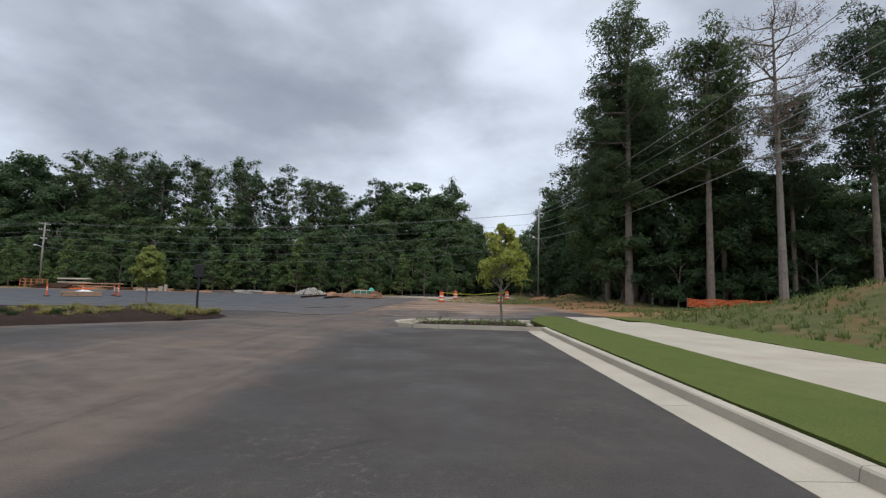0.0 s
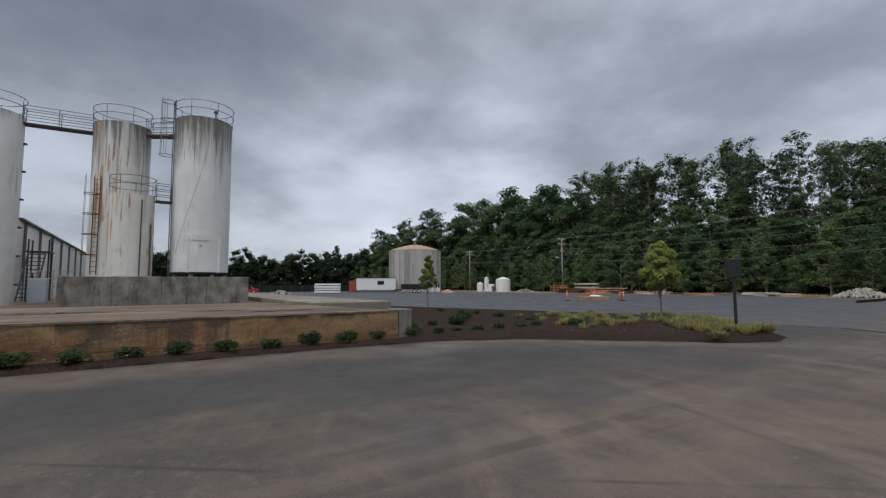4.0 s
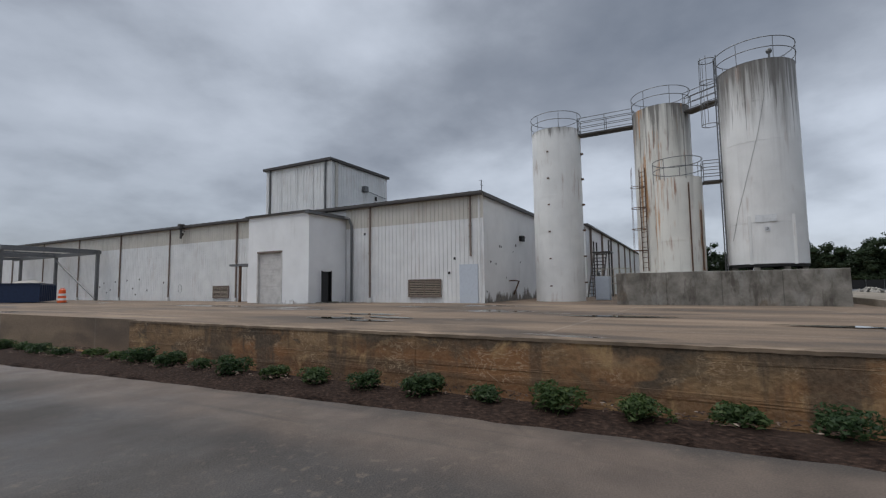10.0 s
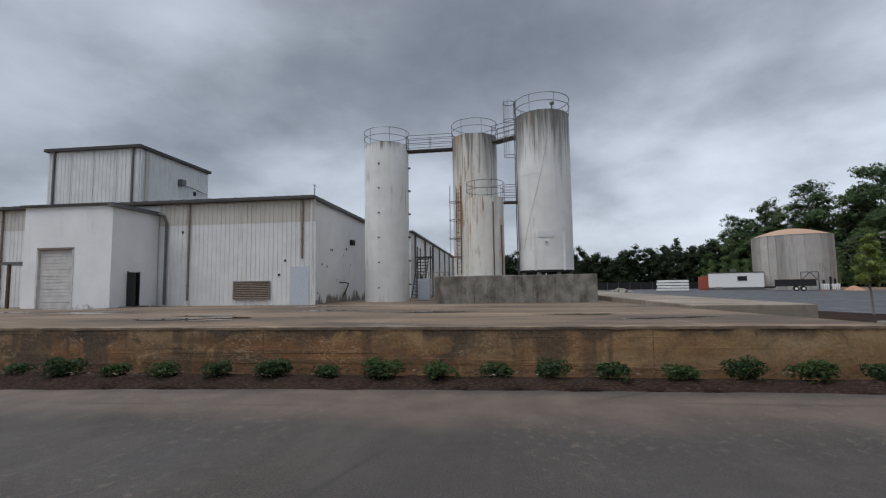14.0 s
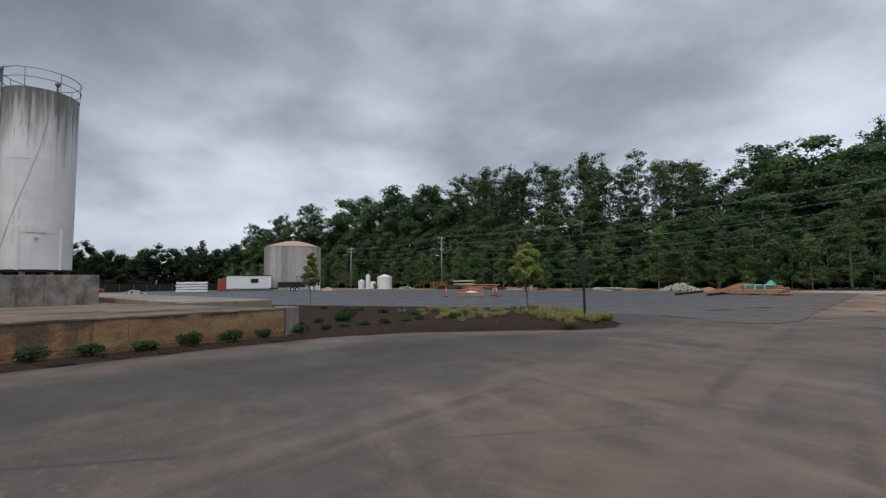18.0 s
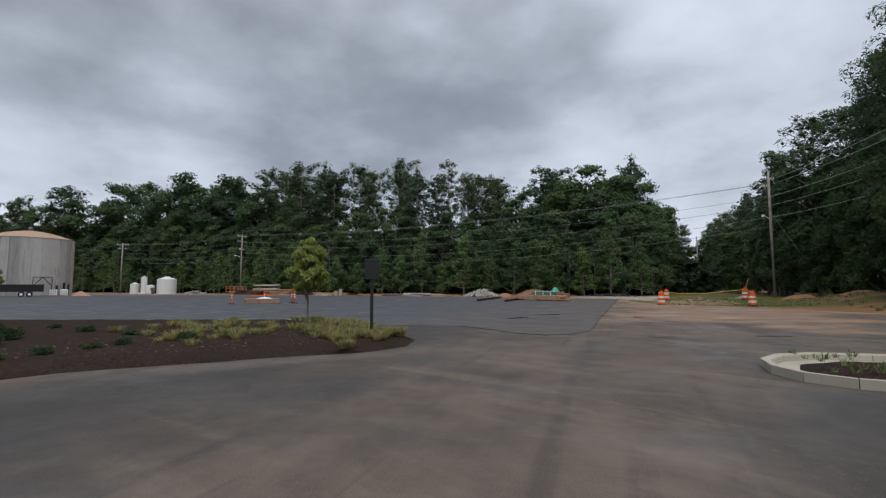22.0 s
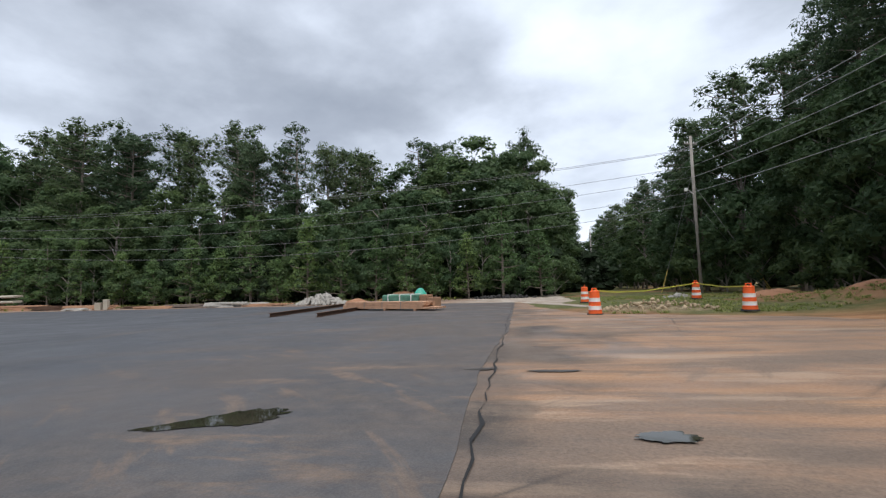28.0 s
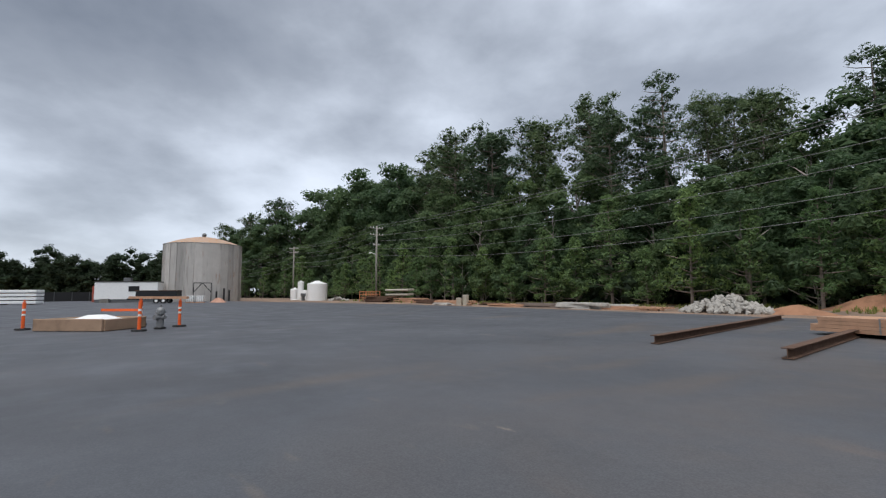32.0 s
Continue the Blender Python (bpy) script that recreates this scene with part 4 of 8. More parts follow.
box(bm, -16.2, -40, -0.2, -15.75, -7.02, 0.70, 0.02)
part("low_wall", bm, OLDCONC, wall, "lower grey concrete stretch of wall")


# ---- trees ----
def leaf_mesh(name, centres, radii, per, size, material, rng, droop=0.0, flat=1.0, core=0.0, core_material=None, over=0.42, axis_lift=0.22, middle=None):
    """Leaf clumps on the outer and upper shells of branch-end clouds; darker cores inside each cloud paint its shade.
    """
    n = len(centres)
    c = np.repeat(centres, per, axis=0)
    r = np.repeat(radii, per)
    d = rng.normal(size=(n * per, 3))
    d[:, 2] = np.where(rng.uniform(size=n * per) < over, np.abs(d[:, 2]), d[:, 2])
    d /= np.linalg.norm(d, axis=1)[:, None]
    p = c + d * (r * rng.uniform(0.45, 1.10, n * per) ** 0.55)[:, None] * np.array([1, 1, flat])
    out_n = 0.7 * d + rng.normal(scale=0.55, size=d.shape) + np.array([0, 0, axis_lift])
    if middle is not None:
        away = p - np.asarray(middle)
        out_n += 0.35 * away / np.maximum(0.1, np.linalg.norm(away, axis=1))[:, None]
    out_n /= np.linalg.norm(out_n, axis=1)[:, None]
    u = np.cross(out_n, rng.normal(size=d.shape))
    u /= np.linalg.norm(u, axis=1)[:, None]
    v = np.cross(out_n, u)
    s = rng.uniform(0.55, 1.3, n * per)[:, None]
    a, b = u * size[0] * s / 2, v * size[1] * s / 2
    tip = np.array([0, 0, -droop]) * s
    quad = np.stack([p - a - b * 0.7, p - a * 0.3 + b, p + a + tip], axis=1).reshape(-1, 3)
    # Solid inner cores, coloured as the shaded inside of the foliage.
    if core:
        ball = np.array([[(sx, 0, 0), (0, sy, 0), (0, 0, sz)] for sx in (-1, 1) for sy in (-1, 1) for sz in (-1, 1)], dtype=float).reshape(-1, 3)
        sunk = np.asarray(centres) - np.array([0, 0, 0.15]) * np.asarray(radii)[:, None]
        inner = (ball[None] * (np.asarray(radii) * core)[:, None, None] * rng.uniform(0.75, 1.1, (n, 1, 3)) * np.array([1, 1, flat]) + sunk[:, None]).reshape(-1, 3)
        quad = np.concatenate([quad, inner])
    me = bpy.data.meshes.new(name)
    me.vertices.add(len(quad))
    me.vertices.foreach_set("co", quad.ravel())
    k = len(quad) // 3
    me.loops.add(3 * k)
    me.loops.foreach_set("vertex_index", np.arange(3 * k))
    me.polygons.add(k)
    me.polygons.foreach_set("loop_start", np.arange(0, 3 * k, 3))
    me.update(calc_edges=True)
    me.materials.append(material)
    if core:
        me.materials.append(core_material or LEAFSHADE)
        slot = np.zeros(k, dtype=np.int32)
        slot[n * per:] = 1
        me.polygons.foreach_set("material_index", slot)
    return me


def pine(name, seed, h, spread, base, label, limbs=46, pads=3, per=44, leaf=(0.47, 0.19), material=None, bare=False, cone=False, pad=0.92, core=0.45):
    """A pine: straight trunk and a crown of needle pads at the ends of upswept limbs; a cone when young, rounded when old."""
    rng = np.random.default_rng(seed)
    tree = thing(name, 0, 0, 0, label=label, category="tree")
    bm = bmesh.new()
    lean = rng.normal(scale=0.010 * h, size=2)

    def stem(f):
        return lean[0] * f * f, lean[1] * f * f, h * f

    pts = [stem(f * 0.97) for f in np.linspace(0, 1, 8)]
    tube(bm, [(0, 0, -0.4)] + pts[1:], [0.0135 * h * (1 - 0.88 * f) + 0.02 for f in np.linspace(0, 1, 8)], 9)
    cs, rs = [], []
    for i in range(limbs):
        g = (i + rng.uniform(-0.45, 0.45)) / limbs
        g = min(0.985, max(0.0, g))
        f = base + (1 - base) * g
        az = i * 2.4 + rng.normal(scale=0.5)
        if cone:
            prof = (1 - g) ** 0.8 + 0.06
        else:
            prof = (0.55 + 0.45 * min(1, g / 0.45)) * math.sqrt(max(0.03, 1 - max(0, (g - 0.45) / 0.6) ** 2))
        ln = spread * prof * rng.uniform(0.50, 1.08)
        x0, y0, z0 = stem(f)
        rise = rng.uniform(0.05, 0.45) * ln * (0.6 + 0.7 * g)
        end = (x0 + ln * math.cos(az), y0 + ln * math.sin(az), z0 + rise)
        bend = (x0 + 0.55 * ln * math.cos(az + 0.12), y0 + 0.55 * ln * math.sin(az + 0.12), z0 + rise * 0.3)
        tube(bm, [(x0, y0, z0), bend, end], [0.035 + 0.014 * ln, 0.03 + 0.006 * ln, 0.012], 4)
        if bare:
            for j in range(8):
                q = Vector(bend).lerp(Vector(end), 0.1 + 0.9 * j / 7)
                t = q + Vector((rng.normal(scale=0.45) + 0.4 * math.cos(az), rng.normal(scale=0.45) + 0.4 * math.sin(az), rng.uniform(0.2, 1.1)))
                tube(bm, [tuple(q), tuple((q + t) / 2 + Vector((0.05, 0, 0.08))), tuple(t)], [0.022, 0.015, 0.008], 3)
                for _ in range(3):
                    v = q.lerp(t, rng.uniform(0.4, 0.95))
                    tube(bm, [tuple(v), tuple(v + Vector((rng.normal(scale=0.35), rng.normal(scale=0.35), rng.uniform(0.1, 0.6))))], [0.011, 0.005], 3)
        for j in range(pads):
            w = 1.0 - (0.50 if cone else 0.62) * j / max(1, pads - 1) if pads > 1 else 1.0
            cs.append((x0 + w * ln * math.cos(az) + rng.normal(scale=0.3) * (ln > 0.8), y0 + w * ln * math.sin(az) + rng.normal(scale=0.22) * (ln > 0.8), z0 + rise * (0.35 + 0.65 * w) + 0.15 + rng.normal(scale=0.25)))
            rs.append(pad * rng.uniform(0.65, 1.2) * (0.85 if j else 1.0))
    cs.append(stem(0.99))
    rs.append(pad * 0.85)
    part("trunk", bm, GREYBARK if bare else BARK, tree)
    me = leaf_mesh("crown", np.array(cs), np.array(rs), 26 if bare else per, (0.22, 0.08) if bare else leaf, material or NEEDLE, rng, droop=0.03, flat=0.9 if bare else 0.80, core=0.0 if bare else core, core_material=PINESHADE, middle=(0, 0, h * (base + 1) / 2))
    new("crown", me).parent = tree
    return tree


def broadleaf(name, seed, h, spread, base, label, material=None, lobes=18, subs=8, per=55, leaf=(0.47, 0.32), squat=1.0, taper=0.0):
    """A full leafy tree: trunk, forking limbs and a crown of lobes, each a cluster of smaller leaf clouds."""
    rng = np.random.default_rng(seed)
    tree = thing(name, 0, 0, 0, label=label, category="tree")
    bm = bmesh.new()
    tube(bm, [(0, 0, -0.3), (0.1, 0.05, h * 0.3), (0.0, 0.2, h * 0.6), (0.15, 0.1, h * 0.85)], [0.015 * h, 0.012 * h, 0.008 * h, 0.02], 7)
    lobe_r = spread * 0.37 * math.sqrt(18 / max(12, lobes))
    half = h * (1 - base) / 2
    mid_z = h * (1 + base) / 2
    cs, rs = [], []
    for i in range(lobes):
        z = -0.85 + 1.75 * (i + 0.5) / lobes
        az = i * 2.4 + rng.normal(scale=0.25)
        prof = math.sqrt(max(0.05, 1 - (z / 1.02) ** 2)) ** (0.7 if squat > 1 else 0.9)
        rad = (spread - lobe_r * 0.75) * prof * rng.uniform(0.72, 1.1)
        rad *= 1 - taper * (z + 0.85) / 1.75
        lr = lobe_r * rng.uniform(0.8, 1.2) * (1 - 0.5 * taper * (z + 0.85) / 1.75) * (0.82 if z > 0.6 else 1.0)
        c = Vector((rad * math.cos(az), rad * math.sin(az), mid_z + z * (half - lobe_r * 0.55)))
        tube(bm, [(0, 0.1, max(h * 0.08, c.z - rad * 0.9)), (c.x * 0.5, c.y * 0.5, c.z - rad * 0.35), tuple(c)], [0.007 * h, 0.05, 0.02], 4)
        for j in range(subs):
            d = Vector(rng.normal(size=3))
            d.z = abs(d.z) if rng.uniform() < 0.7 else d.z
            d = (d.normalized() + 0.35 * Vector((math.cos(az), math.sin(az), 0.2))).normalized()
            q = c + Vector((d.x, d.y, d.z * 0.8)) * lr * rng.uniform(0.55, 0.95)
            cs.append(tuple(q))
            rs.append(lr * rng.uniform(0.42, 0.68))
    part("trunk", bm, GREYBARK, tree)
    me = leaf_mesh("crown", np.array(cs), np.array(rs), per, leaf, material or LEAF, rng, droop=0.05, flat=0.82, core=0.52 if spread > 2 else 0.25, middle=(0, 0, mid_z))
    new("crown", me).parent = tree
    return tree


PINES = [pine("pine_tree", 11 + i, h, s, b, "tall pine with a bare trunk and a rounded dark green crown", limbs=n) for i, (h, s, b, n) in enumerate([(24, 4.3, 0.42, 50), (22, 3.9, 0.50, 44), (25.5, 4.4, 0.36, 54), (20.5, 4.2, 0.38, 48), (23.5, 3.5, 0.54, 40)])]
OPEN_PINE = pine("pine_tree", 19, 25.0, 3.3, 0.45, "tall thin-crowned pine through which the sky shows", limbs=34, pads=2, per=42, pad=0.72)
NEAR_PINES = [pine("pine_tree", 411 + i, h, s, b, "tall pine with a bare trunk and an open dark green crown", limbs=n, per=135, leaf=(0.38, 0.15), pad=1.05, core=0.0) for i, (h, s, b, n) in enumerate([(24, 4.3, 0.40, 46), (22, 3.9, 0.48, 42), (25.5, 4.4, 0.34, 50)])]
OAKS = [broadleaf("broadleaf_tree", 31 + i, h, s, b, "dense dark green leafy tree at the wood's edge", squat=q) for i, (h, s, b, q) in enumerate([(18.5, 5.2, 0.06, 1.0), (20.5, 6.0, 0.08, 1.2), (16.0, 5.0, 0.04, 1.0), (18, 4.6, 0.05, 1.0)])]
NEAR_OAKS = [broadleaf("broadleaf_tree", 431 + i, h, s, b, "dense dark green leafy tree at the wood's edge", per=120, leaf=(0.30, 0.20)) for i, (h, s, b) in enumerate([(16.0, 4.8, 0.05), (15.0, 4.4, 0.06)])]
SCRUB = [broadleaf("understorey_tree", 51 + i, h, s, 0.02, "low leafy understorey tree at the wood's foot", lobes=8, subs=6, per=62, leaf=(0.34, 0.22)) for i, (h, s) in enumerate([(6.5, 2.6), (4.8, 2.4), (8.5, 3.0)])]
SAPLING_PINES = [pine("young_pine", 71 + i, h, s, 0.10, "young light green pine at the wood's edge", limbs=38, pads=2, per=46, leaf=(0.34, 0.13), material=YOUNGPINE, cone=True, pad=0.62) for i, (h, s) in enumerate([(8.5, 2.3), (6.5, 1.9), (10.5, 2.6)])]


def plant(kinds, x, y, rng, group, lo=0.86, hi=1.12):
    src = rng.choice(kinds)
    s = rng.uniform(lo, hi)
    ob = copy_thing(src, pose(x, y, ground_height(x, y) - 0.05, rng.uniform(-2, 2), rng.uniform(-2, 2), rng.uniform(0, 360)))
    ob.scale = (s * rng.uniform(0.92, 1.1), s * rng.uniform(0.92, 1.1), s)
    ob["group"] = group
    return ob


def stand(src, height, x, y, h, wide, turn, group):
    """One tree of a given height at a given place."""
    k = h / height
    ob = copy_thing(src, pose(x, y, ground_height(x, y) - 0.05, 0, 0, turn))
    ob.scale = (k * wide, k * wide, k)
    ob["group"] = group
    return ob


PINE_H = (24, 22, 25.5, 20.5, 23.5)
OAK_H = (18.5, 20.5, 16.0, 18)
trng = random.Random(5)


def wood_edge(x):
    return 82.5 + max(0, min(55, -(x + 55))) * 0.11 - max(0, -(x + 120)) * 0.30 + 1.3 * math.sin(x * 0.13)


# North woods behind the power line: the tall pines that stand out against the sky.
for x, y, k, h, wide in ((-64.5, 89.0, 2, 27.0, 1.1), (-68.5, 92.5, 0, 25.0, 1.0), (-60.0, 92.0, 3, 25.6, 1.0), (-57.0, 90.0, 1, 24.4, 1.0), (-54.4, 96.0, 0, 27.3, 1.0), (-49.6, 93.0, 4, 24.6, 1.0), (-44.0, 96.0, 2, 27.6, 1.0), (-39.5, 92.5, 3, 23.2, 0.9), (-29.0, 103.0, 0, 24.6, 0.9), (-24.6, 98.0, 1, 21.5, 0.9), (-79.0, 95.0, 2, 28.0, 1.1), (-35.8, 95.0, 4, 23.0, 1.0), (-73.0, 96.0, 1, 27.0, 1.0), (-13.2, 104.5, 1, 25.0, 0.9), (0.8, 104.5, 3, 24.6, 0.9), (-152.0, 84.5, 3, 24.5, 1.1), (-163.0, 80.0, 0, 22.5, 1.0), (-139.0, 88.0, 1, 27.0, 1.2)):
    stand(PINES[k], PINE_H[k], x, y, h, wide, 53 * x, "north woods")
stand(OPEN_PINE, 25.0, -32.0, 91.0, 25.0, 1.0, 0, "north woods")
# Broad leafy crowns between and below the pines.
for x, y, k, h, wide in ((-17.8, 101.0, 0, 20.6, 1.15), (-13.6, 101.5, 1, 23.6, 1.15), (-7.8, 102.5, 1, 24.6, 1.25), (-3.2, 101.5, 0, 23.6, 1.2), (1.2, 101.5, 1, 22.6, 1.0), (4.6, 102.0, 3, 16.8, 1.1), (-10.5, 96.5, 2, 19.5, 1.2), (-5.0, 96.0, 3, 19.0, 1.3), (0.4, 96.5, 0, 17.0, 1.1), (3.0, 94.0, 2, 13.0, 1.0), (-21.0, 99.0, 3, 17.6, 1.0),
                          (-83.5, 96.0, 1, 26.0, 1.1), (-89.5, 95.5, 0, 28.8, 1.05), (-95.0, 97.0, 1, 29.6, 1.0), (-101.5, 97.5, 1, 30.4, 1.0), (-107.0, 96.5, 0, 30.4, 1.0), (-116.0, 97.0, 1, 30.2, 1.0), (-125.0, 95.0, 0, 29.6, 1.0), (-132.5, 92.0, 3, 26.5, 1.2), (-146.0, 89.0, 1, 23.4, 1.2), (-157.0, 85.5, 0, 23.4, 1.2)):
    stand(OAKS[k], OAK_H[k], x, y, h, wide, 31 * x, "north woods")
for back, kind, mean, step0, step1 in ((-0.4, "scrub", 0, 3.2, 4.8), (-1.8, "sapling", 0, 2.8, 5.4), (3.4, "oak", 13.6, 4.6, 6.2), (7.6, "oak", 18.4, 5.6, 7.6)):
    x = -168.0 + trng.uniform(0, 3)
    far = 4.2 if back < 2 else 2.0
    while x < far:
        low = 1.0 if x < -26 else 0.84
        tall = low * (0.95 + 0.26 * min(1, max(0, (-60 - x) / 34)) + 0.06 * math.sin(x * 0.21) + 0.05 * math.sin(x * 0.57))
        y = wood_edge(x) + back + trng.uniform(-1.2, 1.2)
        if not mean:
            plant(SCRUB if kind == "scrub" else SAPLING_PINES, x, y, trng, "north woods", 0.7, 1.1)
        else:
            k = trng.randrange(4)
            stand(OAKS[k], OAK_H[k], x, y, mean * tall * trng.uniform(0.85, 1.06), trng.uniform(1.0, 1.25), trng.uniform(0, 360), "north woods")
        x += trng.uniform(step0, step1) * (1 if x > -95 else 1.35)
# East woods along the drive: leafy at the edge, pines behind.
y = 49.0
while y < 165:
    ex = 20.0 + 1.0 * math.sin(y * 0.2) + max(0, y - 95) * 0.04
    tall = 1.0 if y < 90 else 0.84
    plant(SCRUB, ex + trng.uniform(-1.0, 0.6), y, trng, "east woods", 0.9, 1.3)
    k = trng.randrange(4)
    if y < 66:
        stand(NEAR_OAKS[k % 2], (16.0, 15.0)[k % 2], ex + 2.2 + trng.uniform(-0.8, 0.8), y + trng.uniform(-1, 1), trng.uniform(14.5, 18.5), 1.0, trng.uniform(0, 360), "east woods")
    else:
        stand(OAKS[k], OAK_H[k], ex + 2.2 + trng.uniform(-0.8, 0.8), y + trng.uniform(-1, 1), tall * trng.uniform(14.5, 18.5), 1.0, trng.uniform(0, 360), "east woods")
    k = trng.randrange(5)
    if y < 66:
        stand(NEAR_PINES[k % 3], (24, 22, 25.5)[k % 3], ex + 2.6 + trng.uniform(-1.0, 1.5), y + 2 + trng.uniform(-1, 1), trng.uniform(21.0, 24.0), 1.0, trng.uniform(0, 360), "east woods")
    else:
        stand(PINES[k], PINE_H[k], ex + 2.6 + trng.uniform(-1.0, 1.5), y + 2 + trng.uniform(-1, 1), tall * trng.uniform(20.5, 23.5), 1.0, trng.uniform(0, 360), "east woods")
    y += trng.uniform(4.4, 5.8) if y < 92 else trng.uniform(7, 10)
# The corner of the woods, open pines over a leafy understorey.
for x, y, k, h, wide in ((17.2, 41.8, 2, 26.0, 1.0), (18.9, 44.6, 0, 22.5, 1.0), (16.9, 46.4, 3, 21.5, 1.0), (22.3, 38.0, 4, 22.3, 1.0), (30.2, 32.0, 1, 20.2, 0.95), (29.4, 38.5, 4, 17.5, 0.9), (36.5, 34.0, 2, 18.5, 0.9), (21.6, 47.5, 1, 22.0, 1.0), (25.5, 41.5, 0, 20.0, 0.9)):
    stand(NEAR_PINES[k % 3], (24, 22, 25.5)[k % 3], x, y, h, wide, 40 * x, "east woods")
for x, y, k, h in ((18.4, 46.5, 0, 14.5), (21.5, 45.0, 1, 15.5), (25.0, 43.5, 2, 14.5), (28.5, 43.0, 3, 13.5), (32.5, 41.0, 0, 13.0), (36.0, 39.5, 1, 13.0), (40.5, 37.0, 2, 12.5), (45.0, 35.0, 3, 13.5), (24.0, 49.0, 3, 16.0), (30.0, 48.0, 1, 14.5), (36.0, 46.5, 0, 14.0), (44.0, 42.0, 1, 14.0), (51.0, 33.0, 2, 14.0)):
    if x < 34:
        stand(NEAR_OAKS[k % 2], (16.0, 15.0)[k % 2], x, y, h, 1.15, 70 * x, "east woods")
    else:
        stand(OAKS[k], OAK_H[k], x, y, h, 1.15, 70 * x, "east woods")
for x, y, s in ((17.6, 43.4, 1.0), (19.4, 42.2, 0.8), (21.2, 41.2, 0.9), (24.6, 40.2, 0.7), (27.6, 39.4, 0.9), (31.0, 38.0, 0.8), (34.5, 36.8, 0.9), (38.0, 35.0, 1.0), (43.0, 33.0, 1.0)):
    plant(SCRUB, x, y, trng, "east woods", s, s * 1.05)
dead = pine("dead_pine", 88, 22.4, 4.4, 0.5, "dying pine with bare branches and thin brown foliage", limbs=38, material=DRYLEAF, bare=True)
dead.matrix_world = pose(25.4, 34.2, 0.3)
dead["group"] = "east woods"
# North end of the lane.
for i in range(14):
    plant(OAKS if i % 2 else PINES, -2 + i * 3.6, 172 + trng.uniform(-4, 10), trng, "lane end woods", 0.75, 0.92)
y = 93.0
while y < 165:
    k = trng.randrange(4)
    stand(OAKS[k], OAK_H[k], 2.4 + (y - 92) * 0.09 + trng.uniform(-1, 1), y, 12.5 + 7.5 * min(1, (y - 93) / 28) + trng.uniform(-1.5, 1.5), 0.95, trng.uniform(0, 360), "lane woods")
    y += trng.uniform(6, 9)


def far_wood(name, pts, height, seed, label, per=14, leaf=(1.2, 0.85)):
    """Massed woods without single trees, far off or behind the first rows; dark cores paint the inner shade."""
    rng = np.random.default_rng(seed)
    cs, rs = [], []
    for (x0, y0), (x1, y1) in zip(pts, pts[1:]):
        ln = math.hypot(x1 - x0, y1 - y0)
        nx, ny = -(y1 - y0) / ln, (x1 - x0) / ln
        for i in range(int(ln / 1.25)):
            f = rng.uniform()
            off = rng.uniform(-6, 6)
            cx, cy = x0 + (x1 - x0) * f + nx * off, y0 + (y1 - y0) * f + ny * off
            h = height * rng.uniform(0.72, 1.10)
            w = rng.uniform(2.6, 4.8)
            for k in range(14):
                g = rng.uniform(0.02, 1)
                a = rng.uniform(0, 6.28)
                r = w * math.sin(math.pi * (0.25 + 0.7 * g)) * rng.uniform(0.3, 1)
                cs.append((cx + r * math.cos(a), cy + r * math.sin(a), h * g))
                rs.append(rng.uniform(1.0, 2.0))
    me = leaf_mesh(name, np.array(cs), np.array(rs), per, leaf, FARLEAF, rng, flat=0.8, core=0.75, core_material=FARSHADE)
    return tagged(new(name, me), label, "woods", kind="stuff")


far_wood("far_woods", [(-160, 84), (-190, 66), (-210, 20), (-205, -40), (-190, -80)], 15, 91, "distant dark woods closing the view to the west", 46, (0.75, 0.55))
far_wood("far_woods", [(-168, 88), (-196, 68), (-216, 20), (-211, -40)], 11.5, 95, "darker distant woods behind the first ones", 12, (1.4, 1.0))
# Filler masses close gaps; their dark colours stand for shade inside the woods.
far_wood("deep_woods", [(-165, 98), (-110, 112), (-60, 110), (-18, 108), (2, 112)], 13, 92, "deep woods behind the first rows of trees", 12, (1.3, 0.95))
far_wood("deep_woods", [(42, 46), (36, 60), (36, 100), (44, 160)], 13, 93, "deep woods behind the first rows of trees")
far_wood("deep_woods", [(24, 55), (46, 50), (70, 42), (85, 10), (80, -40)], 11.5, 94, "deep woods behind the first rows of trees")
far_wood("undergrowth", [(-150, 93), (-95, 96), (-60, 92), (-30, 90), (2, 91)], 6.0, 98, "low foliage coloured dark for the shade between the trunks of the north woods", 20, (0.8, 0.55))
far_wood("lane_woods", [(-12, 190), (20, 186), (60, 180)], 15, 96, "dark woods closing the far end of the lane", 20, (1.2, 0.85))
far_wood("lane_woods", [(7, 106), (10, 135), (14, 170)], 7, 97, "low foliage coloured dark for the shade under the trees beside the lane", 20, (0.8, 0.55))
for src in PINES + OAKS + SCRUB + SAPLING_PINES + NEAR_PINES + NEAR_OAKS + [OPEN_PINE]:
    x, y = trng.uniform(-100, 0), trng.uniform(100, 106)
    src.matrix_world = pose(x, y, -0.05)
    src["group"] = "north woods"


# ---- the factory ----
X0, XB, YB0, YB1, YC = -34.6, -30.9, -22.5, -16.7, -6.2
ZS = 0.5
ROOF = 7.3
factory = thing("factory_building", X0, YC, ZS, label="long white steel-clad factory with a beige upper band and dark eaves", category="building")
factory.matrix_world = Matrix()


